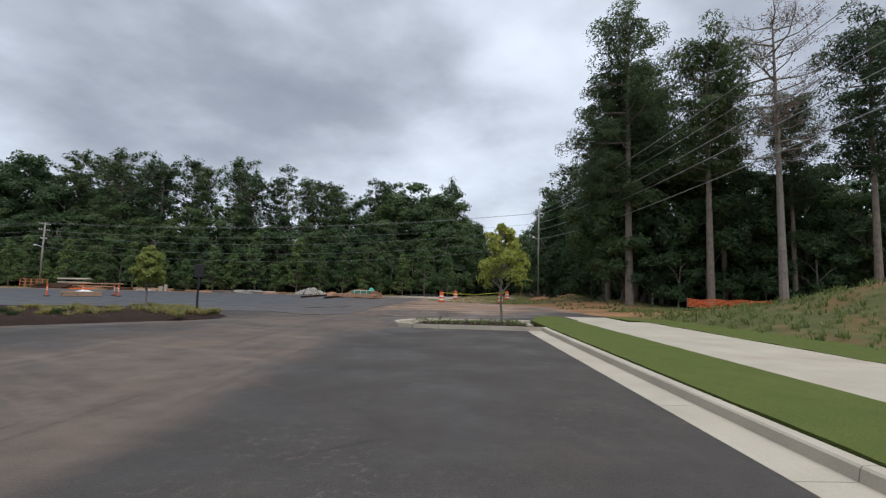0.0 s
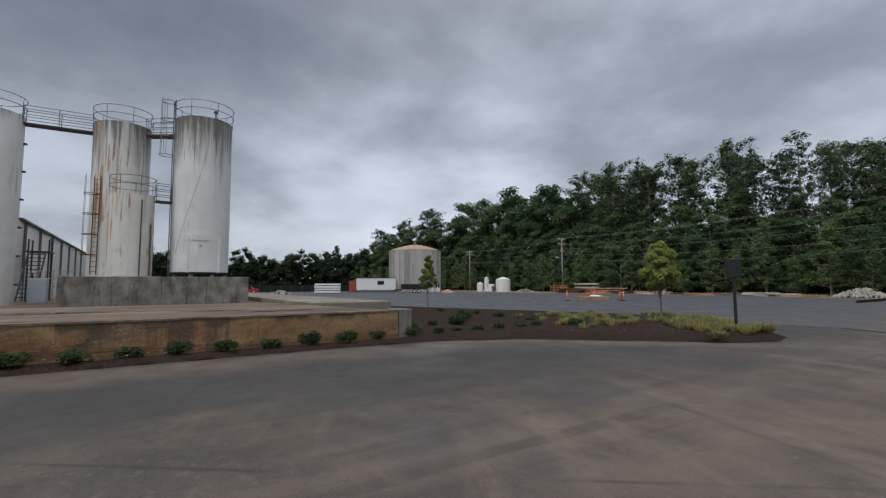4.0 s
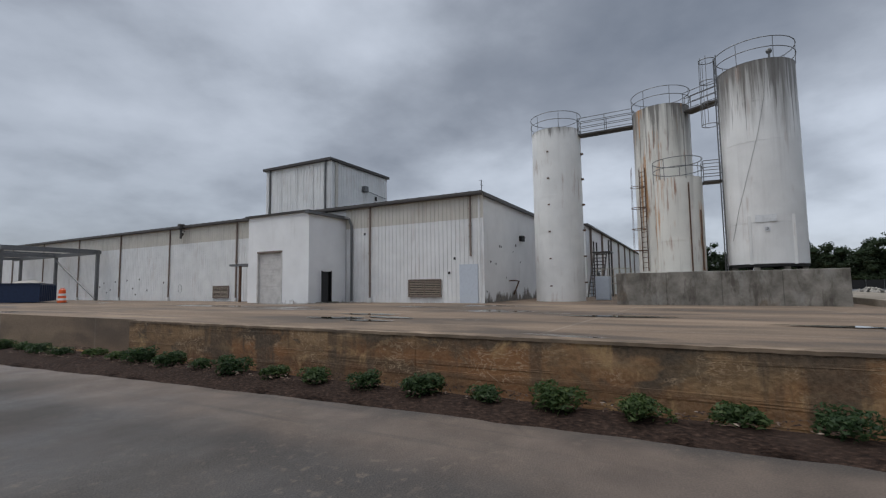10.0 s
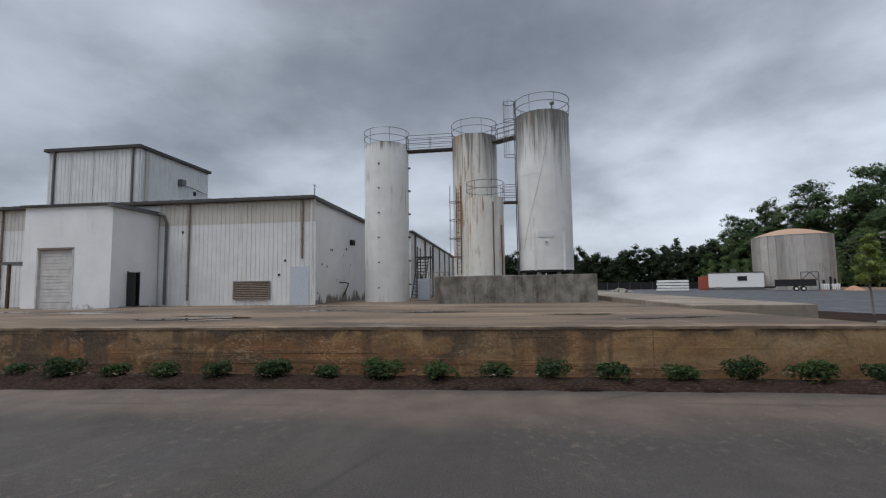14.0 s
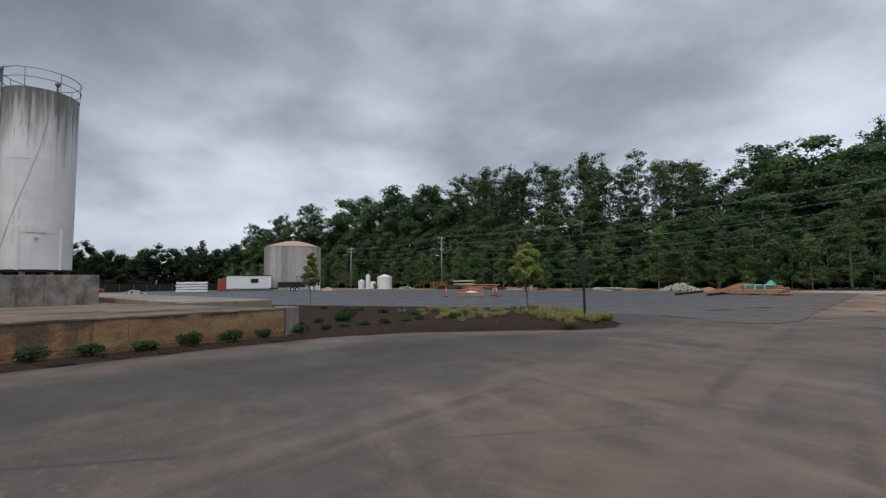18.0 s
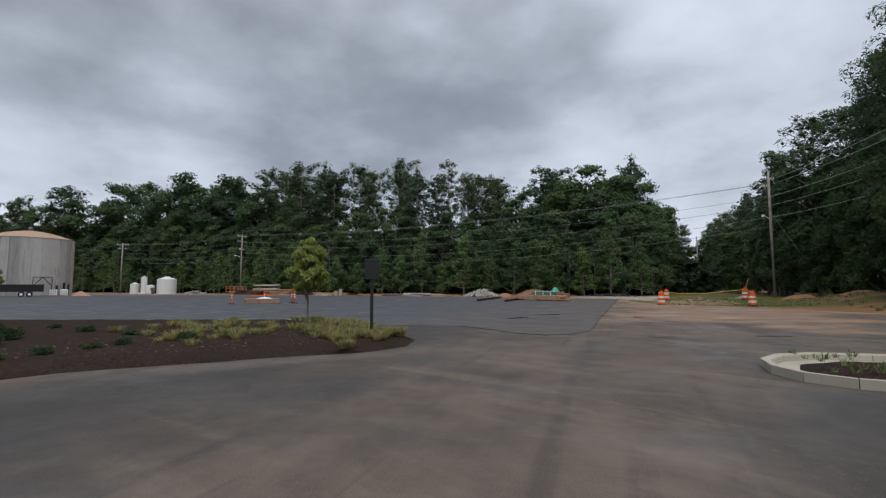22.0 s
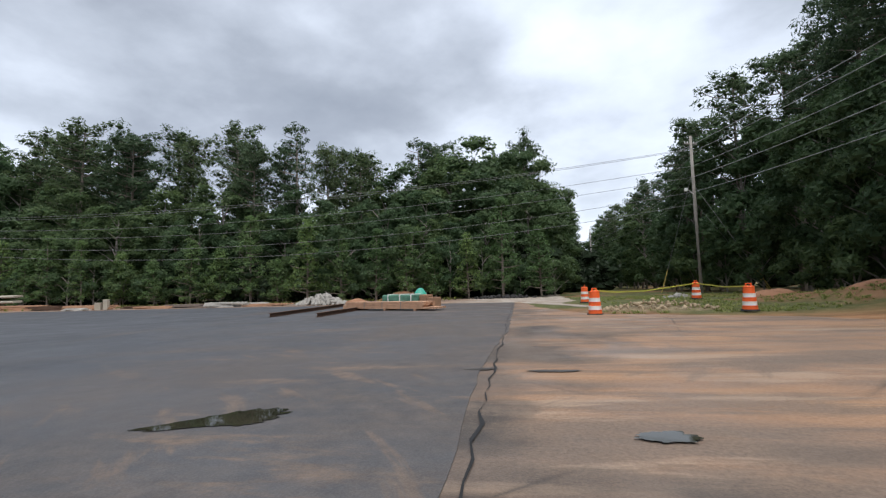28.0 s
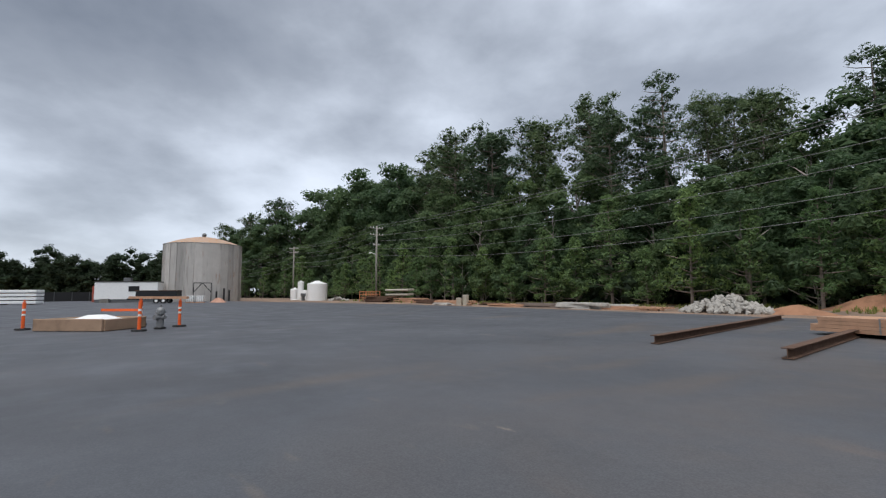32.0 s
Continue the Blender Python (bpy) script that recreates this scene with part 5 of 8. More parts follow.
def rib_panel(length, height, name):
    """A sheet of ribbed cladding, ribs upright."""
    bm = bmesh.new()
    prof = [(0, 0), (0.09, 0), (0.115, 0.03), (0.165, 0.03), (0.19, 0), (0.30, 0)]
    pts = []
    k = 0
    while k * 0.30 < length - 0.01:
        pts += [(k * 0.30 + u, w) for u, w in prof[:-1]]
        k += 1
    pts.append((length, 0))
    lo = [bm.verts.new((w, u, 0)) for u, w in pts]
    hi = [bm.verts.new((w, u, height)) for u, w in pts]
    for i in range(len(pts) - 1):
        bm.faces.new((lo[i], lo[i + 1], hi[i + 1], hi[i]))
    me = bpy.data.meshes.new(name)
    bm.to_mesh(me)
    bm.free()
    return me


def clad(parent, x, y, turn, length, z0, z1, material, name="cladding_panel", width=0.9):
    """Rows of ribbed panels on a wall that starts at (x, y) and runs along the turned y axis."""
    me = rib_panel(width, z1 - z0, name)
    me.materials.append(material)
    base = pose(x, y, z0, 0, 0, turn)
    for i in range(int(round(length / width))):
        again(name, me, parent, base @ Matrix.Translation((0.002 * (i % 2), i * width + 0.003, 0)))


def block(name, x0, y0, z0, x1, y1, z1, material, parent, label="", bevel=0.0):
    return part(name, box(bmesh.new(), x0, y0, z0, x1, y1, z1, bevel), material, parent, label)


YS = -96.2
XW = -48.1
block("core", XW, YS, 0.3, X0 - 0.03, YC - 0.03, ROOF - 0.15, SIDING, factory, "inner body of the hall")
clad(factory, X0, YS, 0, YB0 - YS, ZS, 5.75, SIDING)
clad(factory, X0 + 0.015, YS, 0, YB0 - YS, 5.75, ROOF, SIDING_OLD, "upper_panel")
clad(factory, X0, YB1, 0, YC - YB1, ZS, 5.75, SIDING)
clad(factory, X0 + 0.015, YB1, 0, YC - YB1, 5.75, ROOF, SIDING_OLD, "upper_panel")
block("side_wall", XW, YC - 0.02, 0.3, X0 - 0.02, YC + 0.04, ROOF, DAMPWALL, factory, "plain white north wall with holes and grime")
block("corner_trim", X0 - 0.12, YC - 0.02, ZS, X0 + 0.06, YC + 0.08, ROOF, SIDING, factory)
# Roof, fascia and gutter.
block("roof", XW - 0.3, YS - 0.3, ROOF, X0 + 0.32, YC + 0.3, ROOF + 0.10, DARKTRIM, factory, "dark metal roof edge")
block("gutter", X0 + 0.10, YS, ROOF - 0.14, X0 + 0.34, YC + 0.32, ROOF + 0.03, DARKTRIM, factory, "dark brown gutter", 0.03)
block("side_fascia", XW, YC + 0.10, ROOF - 0.12, X0, YC + 0.32, ROOF + 0.1, DARKTRIM, factory, "dark roof edge")
k = YS + 0.4
me = None
while k < YC:
    if me is None:
        ob = block("roof_rib", X0 - 0.2, -0.03, ROOF + 0.10, X0 + 0.33, 0.03, ROOF + 0.135, DARKTRIM, factory)
        me = ob.data
        ob.matrix_basis = pose(0, k, 0)
    else:
        again("roof_rib", me, factory, pose(0, k, 0))
    k += 0.9


def downpipe(x, y, z0, z1, parent, material=None, shoe=True):
    bm = bmesh.new()
    box(bm, x + 0.05, y - 0.05, z0, x + 0.16, y + 0.05, z1, 0.012)
    for z in (z0 + 1.2, (z0 + z1) / 2, z1 - 0.8):
        box(bm, x + 0.02, y - 0.09, z - 0.03, x + 0.175, y + 0.07, z + 0.03)
    p = part("downpipe", bm, material or PIPE, parent)
    if shoe:
        part("pipe_shoe", cyl(bmesh.new(), x + 0.15, y, ZS, ZS + 0.32, 0.13, n=12), WHITEPLASTIC, p, "white pipe guard")


for y in (-14.5, -28.5, -38.0, -46.5, -55.0, -63.5, -72.0, -80.5, -89.0):
    downpipe(X0, y, ZS + 0.1, ROOF - 0.12, factory)
downpipe(X0, -6.75, 3.4, ROOF - 0.12, factory, shoe=False)
# White masonry bay with its shutter and side door.
ZB = 6.55
block("bay_front_south", XB - 0.25, YB0, 0.4, XB, -21.5, 4.0, BLOCKWALL, factory, "white painted masonry")
block("bay_front_north", XB - 0.25, -19.17, 0.4, XB, YB1, 4.0, BLOCKWALL, factory, "white painted masonry")
block("bay_front_head", XB - 0.25, YB0, 4.003, XB, YB1, ZB, BLOCKWALL, factory, "white painted masonry")
block("bay_side_east", XB - 1.25, YB1 - 0.25, 0.4, XB - 0.252, YB1 - 0.002, ZB, BLOCKWALL, factory, "white painted masonry")
block("bay_side_west", X0 + 0.06, YB1 - 0.25, 0.4, XB - 2.12, YB1 - 0.002, ZB, BLOCKWALL, factory, "white painted masonry")
block("bay_side_head", XB - 2.12, YB1 - 0.25, 2.66, XB - 1.25, YB1 - 0.002, ZB, BLOCKWALL, factory, "white painted masonry")
block("bay_south_wall", X0 + 0.06, YB0, 0.4, XB - 0.252, YB0 + 0.25, ZB, BLOCKWALL, factory)
block("bay_roof", X0 + 0.05, YB0 - 0.25, ZB, XB + 0.15, YB1 + 0.05, ZB + 0.14, DARKTRIM, factory, "dark roof edge of the bay")
block("bay_gutter", X0 + 0.1, YB1 - 0.1, ZB - 0.12, XB + 0.3, YB1 + 0.28, ZB + 0.06, STEEL, factory, "grey gutter")
bm = bmesh.new()
tube(bm, [(X0 + 0.5, YB1 + 0.2, ZB - 0.05), (X0 + 0.3, YB1 + 0.5, ZB - 0.1), (X0 + 0.16, YB1 + 0.62, ZB - 0.6), (X0 + 0.16, YB1 + 0.62, ZS + 0.1)], [0.09] * 4, 8)
part("bent_downpipe", bm, STEEL, factory, "grey bent drain pipe")
shutter = thing("door_1", XB - 0.2, -20.3, ZS, label="closed pale grey roller shutter in the white bay", category="door", kind="structure")
shutter.matrix_world = Matrix()
for i in range(18):
    z = 0.52 + i * 0.193
    block("slat", XB - 0.19, -21.48, z, XB - 0.13 - 0.01 * (i % 2), -19.19, z + 0.188, GREYDOOR, shutter, bevel=0.012)
for y0, y1 in ((-21.56, -21.46), (-19.21, -19.11)):
    block("jamb", XB - 0.2, y0, 0.5, XB + 0.03, y1, 4.06, GREYDOOR, shutter)
block("lintel", XB - 0.2, -21.56, 4.0, XB + 0.035, -19.11, 4.12, PIPE, shutter)
sdoor = thing("door_2", XB - 2.3, YB1, ZS, label="open doorway, black inside, in the bay's side wall", category="door", kind="structure")
sdoor.matrix_world = Matrix()
# Opaque panel in the opening; its black colour stands for the unlit inside.
block("doorway", XB - 2.12, YB1 - 0.30, ZS, XB - 1.25, YB1 - 0.2, 2.66, BLACK, sdoor)
for x0, x1 in ((XB - 2.18, XB - 2.10), (XB - 1.27, XB - 1.19)):
    block("door_frame", x0, YB1 - 0.2, ZS, x1, YB1 + 0.03, 2.7, BLACKPAINT, sdoor)
block("door_leaf", XB - 1.25, YB1 + 0.03, ZS, XB - 1.19, YB1 + 0.55, 2.6, BLACKPAINT, sdoor, "black steel door leaf standing open")
block("step", XB - 2.4, YB1 + 0.002, 0.4, XB - 0.7, YB1 + 0.5, ZS + 0.1, OLDCONC, factory, "concrete step")


def louvre(y0, y1, z0, z1):
    w = thing("window_1", X0, y0, z0, label="louvred vent in a tan steel surround low in the wall", category="vent", kind="structure")
    w.matrix_world = Matrix()
    block("backing", X0 + 0.032, y0, z0, X0 + 0.05, y1, z1, BLACK, w)
    for a, b, c, d in ((y0 - 0.08, z0 - 0.08, y1 + 0.08, z0), (y0 - 0.08, z1, y1 + 0.08, z1 + 0.08)):
        block("surround", X0 + 0.03, a, b, X0 + 0.14, c, d, PIPE, w)
    for yy in (y0 - 0.08, (y0 + y1) / 2 - 0.04, y1):
        block("mullion", X0 + 0.03, yy, z0, X0 + 0.13, yy + 0.08, z1, PIPE, w)
    n = int((z1 - z0) / 0.11)
    for half in range(2):
        ya = y0 + 0.004 if half == 0 else (y0 + y1) / 2 + 0.045
        yb = (y0 + y1) / 2 - 0.045 if half == 0 else y1 - 0.004
        for i in range(n):
            bm = bmesh.new()
            box(bm, -0.045, ya, -0.006, 0.045, yb, 0.006, m=pose(X0 + 0.09, 0, z0 + (i + 0.5) * (z1 - z0) / n, 0, 35, 0))
            part("slat", bm, LOUVRE, w)


louvre(-11.25, -8.95, 0.95, 1.95)
louvre(-31.4, -29.5, 0.85, 1.75)
block("repair_panel", X0 + 0.034, -7.55, ZS, X0 + 0.075, -6.3, 2.9, BLUEGREY, factory, "pale blue-grey replacement sheet")
# Little canopy on posts south of the bay.
block("canopy", XB - 2.6, -25.6, 3.25, XB - 0.8, YB0 - 0.01, 3.4, STEEL, factory, "small flat steel canopy")
block("canopy_post", XB - 1.0, -24.6, ZS, XB - 0.86, -24.45, 3.25, RUSTY, factory)
# Holes and rusty brackets on the north wall, a bracket on the roof edge, an aerial.
hrng = random.Random(3)
for x, z in ((-35.6, 1.2), (-36.3, 3.1), (-37.2, 3.0), (-37.9, 4.2), (-38.2, 4.2), (-39.1, 2.1), (-40.6, 4.0), (-41.2, 4.5), (-42.2, 3.3)):
    bm = bmesh.new()
    bmesh.ops.create_icosphere(bm, subdivisions=1, radius=hrng.uniform(0.06, 0.13), matrix=pose(x, YC + 0.04, z) @ Matrix.Diagonal((1, 0.35, 1, 1)))
    part("hole", bm, BLACK, factory, "dark hole in the wall")
bm = bmesh.new()
tube(bm, [(-39.6, YC + 0.06, 1.9), (-39.6, YC + 0.5, 1.9), (-40.4, YC + 0.5, 1.85), (-40.4, YC + 0.1, 0.9)], [0.05] * 4, 6)
part("wall_pipe", bm, RUSTY, factory)
block("wall_vent", -42.6, YC + 0.04, 4.9, -42.0, YC + 0.3, 5.3, BLACK, factory)
bm = bmesh.new()
rod(bm, (-36.5, YC - 0.6, ROOF), (-36.5, YC - 0.6, ROOF + 1.3), 0.03)
rod(bm, (-36.8, YC - 0.6, ROOF + 1.2), (-36.2, YC - 0.6, ROOF + 1.2), 0.015)
rod(bm, (-36.7, YC - 0.6, ROOF + 0.95), (-36.3, YC - 0.6, ROOF + 0.95), 0.015)
part("aerial", bm, STEEL, factory)
bm = bmesh.new()
box(bm, X0 + 0.1, -36.1, ROOF - 0.2, X0 + 0.6, -35.7, ROOF + 0.25, 0.04)
box(bm, X0 + 0.3, -36.0, ROOF - 1.1, X0 + 0.42, -35.85, ROOF - 0.15)
rod(bm, (X0 + 0.3, -36.6, ROOF - 0.1), (X0 + 0.45, -35.2, ROOF - 0.45), 0.06)
rod(bm, (X0 + 0.36, -35.9, ROOF - 0.9), (X0 + 0.5, -35.4, ROOF - 0.7), 0.09)
part("roof_bracket", bm, DARKTRIM, factory, "rusty bracket with a lamp at the eaves")
for y, z in ((-15.0, 5.3), (-8.3, 2.4), (-9.2, 1.4), (-7.9, 3.3), (-41.6, 1.5), (-43.0, 2.6), (-44.1, 1.7), (-45.2, 2.5), (-47.4, 2.4), (-48.3, 1.6), (-49.0, 1.3), (-49.6, 2.3), (-50.4, 1.9), (-43.6, 1.1), (-38.9, 2.2)):
    block("wall_hole", X0 + 0.02, y - 0.07, z - 0.08, X0 + 0.036, y + 0.07, z + 0.08, BLACK, factory)
part("chalk_ring", ring(bmesh.new(), 0, 0, 0, 0.32, 0.014, 24, 0.5, 5.6), STEEL, factory, "dark ring drawn on the cladding").matrix_basis = pose(X0 + 0.04, -36.3, 1.6, 0, 90, 0) @ Matrix.Diagonal((1.25, 0.8, 1, 1))
# Tower on the roof.
TX0, TX1, TY0, TY1, TZ = -44.9, -37.0, -28.0, -20.45, 12.0
tower = thing("roof_tower", TX1, TY1, ROOF, label="square white steel-clad tower rising from the factory roof", category="tower")
tower.matrix_world = Matrix()
block("core", TX0 + 0.05, TY0, ROOF + 0.14, TX1 - 0.05, TY1 - 0.05, TZ, SIDING, tower)
clad(tower, TX1 - 0.04, TY0, 0, TY1 - TY0, ROOF + 0.14, TZ, SIDING, width=0.944)
clad(tower, TX1, TY1 - 0.04, 90, TX1 - TX0, ROOF + 0.14, TZ, SIDING, width=0.9875)
block("roof_edge", TX0 - 0.2, TY0 - 0.2, TZ, TX1 + 0.22, TY1 + 0.22, TZ + 0.22, DARKTRIM, tower, "dark roof edge")
for dy in (0.5, 7.0):
    block("corner_pipe", TX1 + 0.0, TY0 + dy, ROOF + 0.2, TX1 + 0.12, TY0 + dy + 0.12, TZ, STEEL, tower)
block("side_strip", TX1 - 0.9, TY1 + 0.0, ROOF + 0.2, TX1 - 0.6, TY1 + 0.05, TZ, SIDING_OLD, tower)
bm = bmesh.new()
rod(bm, (TX1 - 4.2, TY1 + 0.12, 10.3), (TX0 + 0.3, TY1 + 0.12, 10.0), 0.03)
box(bm, TX1 - 4.6, TY1, 10.1, TX1 - 4.1, TY1 + 0.4, 10.6, 0.04)
part("pipe", bm, STEEL, tower)
block("hole", TX0 + 1.6, TY1 + 0.0, 9.6, TX0 + 1.9, TY1 + 0.05, 9.95, BLACK, tower)
# A second hall far behind the silos.
hall = thing("far_hall", -70, -10, ZS, label="white steel hall farther back, with a stair tower", category="building")
hall.matrix_world = Matrix()
block("wall", -100, -25, 0.3, -49, -2.6, 6.6, SIDING, hall)
block("roof", -100.3, -25.3, 6.603, -48.7, -2.3, 6.75, DARKTRIM, hall)
block("door", -55.2, -2.6, ZS, -54.2, -2.55, 2.7, BLACK, hall)
block("panel", -52.8, -2.6, ZS, -50.6, -2.5, 3.0, BLUEGREY, hall)


for k in range(7):
    part("wall_column", box(bmesh.new(), -51.0 - k * 6, -2.6, ZS, -50.85 - k * 6, -2.42, 6.6), PIPE, hall)
stair = thing("steel_stair", -47.5, -1.2, ZS, label="dark steel stair tower with a railed platform behind the silos", category="stair")
stair.matrix_world = Matrix()
for x in (-50.4, -49.0):
    for y in (-2.0, -0.8):
        part("column", box(bmesh.new(), x, y, ZS, x + 0.1, y + 0.1, 5.2), DARKTRIM, stair)
part("platform", box(bmesh.new(), -50.5, -2.1, 4.2, -48.8, -0.6, 4.3), DARKTRIM, stair)
for h in (4.75, 5.2):
    part("handrail", rod(bmesh.new(), (-50.4, -0.7, h), (-48.9, -0.7, h), 0.03, n=5), DARKTRIM, stair)
for k in range(12):
    part("tread", box(bmesh.new(), -48.8 + k * 0.26, -1.9, 4.0 - k * 0.29, -48.5 + k * 0.26, -0.9, 4.05 - k * 0.29), DARKTRIM, stair)
for y in (-1.9, -0.9):
    part("stringer", rod(bmesh.new(), (-48.8, y, 4.2), (-45.6, y, 0.6), 0.06, n=5), DARKTRIM, stair)
fence = thing("yard_rail", -42, 0.6, ZS, label="pale pipe handrail beside the silo plinth", category="railing")
fence.matrix_world = Matrix()
for k in range(7):
    part("post", rod(bmesh.new(), (-41.9 + 0.0, -0.6 + k * 0.38, ZS), (-41.9, -0.6 + k * 0.38, 2.6), 0.03, n=5), CONCRETE, fence)
for h in (1.6, 2.1, 2.6):
    part("rail", rod(bmesh.new(), (-41.9, -0.6, h), (-41.9, 1.7, h), 0.025, n=5), CONCRETE, fence)
cab = thing("electrical_cabinet", -41.5, -0.1, ZS, label="pale blue-grey electrical cabinet beside the white silo", category="cabinet")
part("body", box(bmesh.new(), -0.4, -0.45, 0, 0.4, 0.45, 1.6, 0.02), BLUEGREY, cab)
part("door", box(bmesh.new(), 0.4, -0.4, 0.08, 0.43, 0.4, 1.52, 0.01), BLUEGREY, cab)


# ---- silos ----
plinth = thing("silo_plinth", -38, 6.4, ZS, label="grey weather-streaked concrete silo plinth", category="plinth")
plinth.matrix_world = Matrix()
for i in range(4):
    block("plinth_section", -41.6, 1.75 + i * 2.335, 0.3, -33.96, 1.75 + (i + 1) * 2.335 - 0.004, 2.12 + 0.012 * (i % 2), PLINTH, plinth, bevel=0.03)


def silo(name, x, y, z0, z1, r, material, courses, label, rail=True, skirt=0.0, vent=False):
    s = thing(name, x, y, z0, label=label, category="silo", group="silos")
    h = (z1 - z0 - skirt) / courses
    n = 56
    for i in range(courses):
        bm = bmesh.new()
        a = skirt + i * h
        rr = r + 0.006 * (i % 2)
        cyl(bm, 0, 0, a + 0.012, a + h - 0.012, rr, n=n)
        cyl(bm, 0, 0, a + h - 0.012, a + h + 0.008, rr + 0.007, n=n)
        part("shell_course", bm, material, s, smooth=False)
    cyl(bm := bmesh.new(), 0, 0, z1 - z0, z1 - z0 + 0.12 * r, r, 0.25, n=n)
    part("roof_cone", bm, material, s)
    if rail:
        top = z1 - z0
        for k in range(7):
            a = 2 * math.pi * (k + 0.4) / 7
            part("rail_post", rod(bmesh.new(), ((r + 0.02) * math.cos(a), (r + 0.02) * math.sin(a), top - 0.1), ((r + 0.05) * math.cos(a), (r + 0.05) * math.sin(a), top + 1.05), 0.016, n=5), STEEL, s)
        for z in (0.55, 1.05):
            part("guard_rail", ring(bmesh.new(), 0, 0, top + z, r + 0.05, 0.021), STEEL, s)
    if vent:
        bm = bmesh.new()
        rod(bm, (0.5, 0.6, top), (0.5, 0.6, top + 0.75), 0.05)
        bmesh.ops.create_uvsphere(bm, u_segments=10, v_segments=8, radius=0.14, matrix=pose(0.5, 0.6, top + 0.8))
        part("vent", bm, STEEL, s, "round roof vent")
    return s


s1 = silo("silo", -39.5, -2.5, 0.45, 11.8, 1.6, SILO, 5, "tall white steel silo standing on the yard slab")
s2 = silo("silo", -39.3, 4.0, 2.1, 12.0, 1.58, SILO_RUSTY, 6, "tall white silo with orange rust streaks on the plinth")
s4 = silo("silo", -36.2, 4.78, 2.1, 7.05, 1.15, SILO_RUSTY, 3, "short white silo with rust runs on the plinth")
s3 = silo("silo", -36.3, 8.5, 2.1, 12.2, 1.68, SILO_GREY, 5, "wide white silo streaked with grey mould, on short legs", skirt=0.32, vent=True)
for k in range(8):
    a = 2 * math.pi * (k + 0.5) / 8
    block("leg", 1.5 * math.cos(a) - 0.12, 1.5 * math.sin(a) - 0.12, -0.02, 1.5 * math.cos(a) + 0.12, 1.5 * math.sin(a) + 0.12, 0.33, OLDCONC, s3)
# Solid black ring between the legs; the gap's shade is put into its colour.
part("base_ring", cyl(bmesh.new(), 0, 0, 0.2, 0.34, 1.66, n=48), BLACK, s3, "black ring standing in for the shade under the shell")


def ladder(name, x, y, z0, z1, turn, cage_from, parent, material=None, bars=5, every=0.9):
    """A caged steel ladder; the cage hoops stand out along its own x axis."""
    bm = bmesh.new()
    for s in (-0.22, 0.22):
        rod(bm, (0, s, z0), (0, s, z1), 0.03, n=5)
    z = z0 + 0.2
    while z < z1:
        rod(bm, (0, -0.22, z), (0, 0.22, z), 0.014, n=4)
        z += 0.3
    ld = part(name, bm, material or STEEL, parent)
    ld.matrix_basis = pose(x, y, 0, 0, 0, turn)
    if cage_from < z1:
        z = cage_from
        while z < z1 + 0.1:
            part("hoop", ring(bmesh.new(), 0.36, 0, z, 0.38, 0.022, 18), material or STEEL, ld)
            z += every
        for k in range(bars):
            a = -1.2 + 2.4 * k / (bars - 1)
            bm = rod(bmesh.new(), (0.36 + 0.38 * math.cos(a), 0.38 * math.sin(a), cage_from), (0.36 + 0.38 * math.cos(a), 0.38 * math.sin(a), z1), 0.014, n=4)
            part("cage_bar", bm, material or STEEL, ld)
    return ld


ladder("caged_ladder", 0.45, -1.72, 0.0, 11.2, -80, 7.6, s3, bars=4, every=1.15)
ladder("caged_ladder", 1.20, -1.12, 0.2, 6.3, -43, 1.4, s2, material=RUSTY, bars=3, every=1.25)
# A slack cable across the wide silo, its data plates, and pipes up the rusty ones.
bm = bmesh.new()
tube(bm, [(1.71 * math.cos(a), 1.71 * math.sin(a), z) for a, z in ((-0.98, 1.5), (-0.72, 3.0), (-0.40, 4.8), (-0.12, 6.6), (0.06, 8.2), (0.14, 9.6))], [0.008] * 6, 5)
part("slack_cable", bm, CABLE, s3, "thin dark cable hanging across the shell")
for a, z, w, h in ((-0.08, 2.45, 0.42, 0.34), (-0.06, 1.95, 0.11, 0.22)):
    part("data_plate", box(bmesh.new(), 1.69, -w, z - h / 2, 1.705, w, z + h / 2, m=Matrix.Rotation(a, 4, "Z")), PALEPLATE, s3, "small pale plate with worn marks")
for k in range(3):
    part("plate_mark", box(bmesh.new(), 1.706, -0.07 + 0.05 * k, 1.88, 1.711, -0.045 + 0.05 * k, 2.02, m=Matrix.Rotation(-0.06, 4, "Z")), STEEL, s3)
for a, z0, z1, w in ((0.42, 0.0, 4.6, 0.035), (0.95, 0.1, 3.2, 0.03)):
    part("riser_pipe", rod(bmesh.new(), (1.22 * math.cos(a), 1.22 * math.sin(a), z0), (1.22 * math.cos(a), 1.22 * math.sin(a), z1), w, n=6), RUSTY, s4)
for k in range(6):
    block("bracket", -0.1, 1.58, 1.2 + 1.7 * k, 0.1, 1.76, 1.3 + 1.7 * k, RUSTY, s1)
    block("bolt_lug", 1.56, -0.25, 1.0 + 1.75 * k, 1.66, -0.12, 1.08 + 1.75 * k, RUSTY, s1)
for a in (-0.5, 0.62):
    block("upright_plate", 1.62 * math.cos(a) - 0.05, 1.62 * math.sin(a) - 0.06, 0.3, 1.62 * math.cos(a) + 0.12, 1.62 * math.sin(a) + 0.06, 2.6, SILO, s3, "narrow upright stiffener plate")


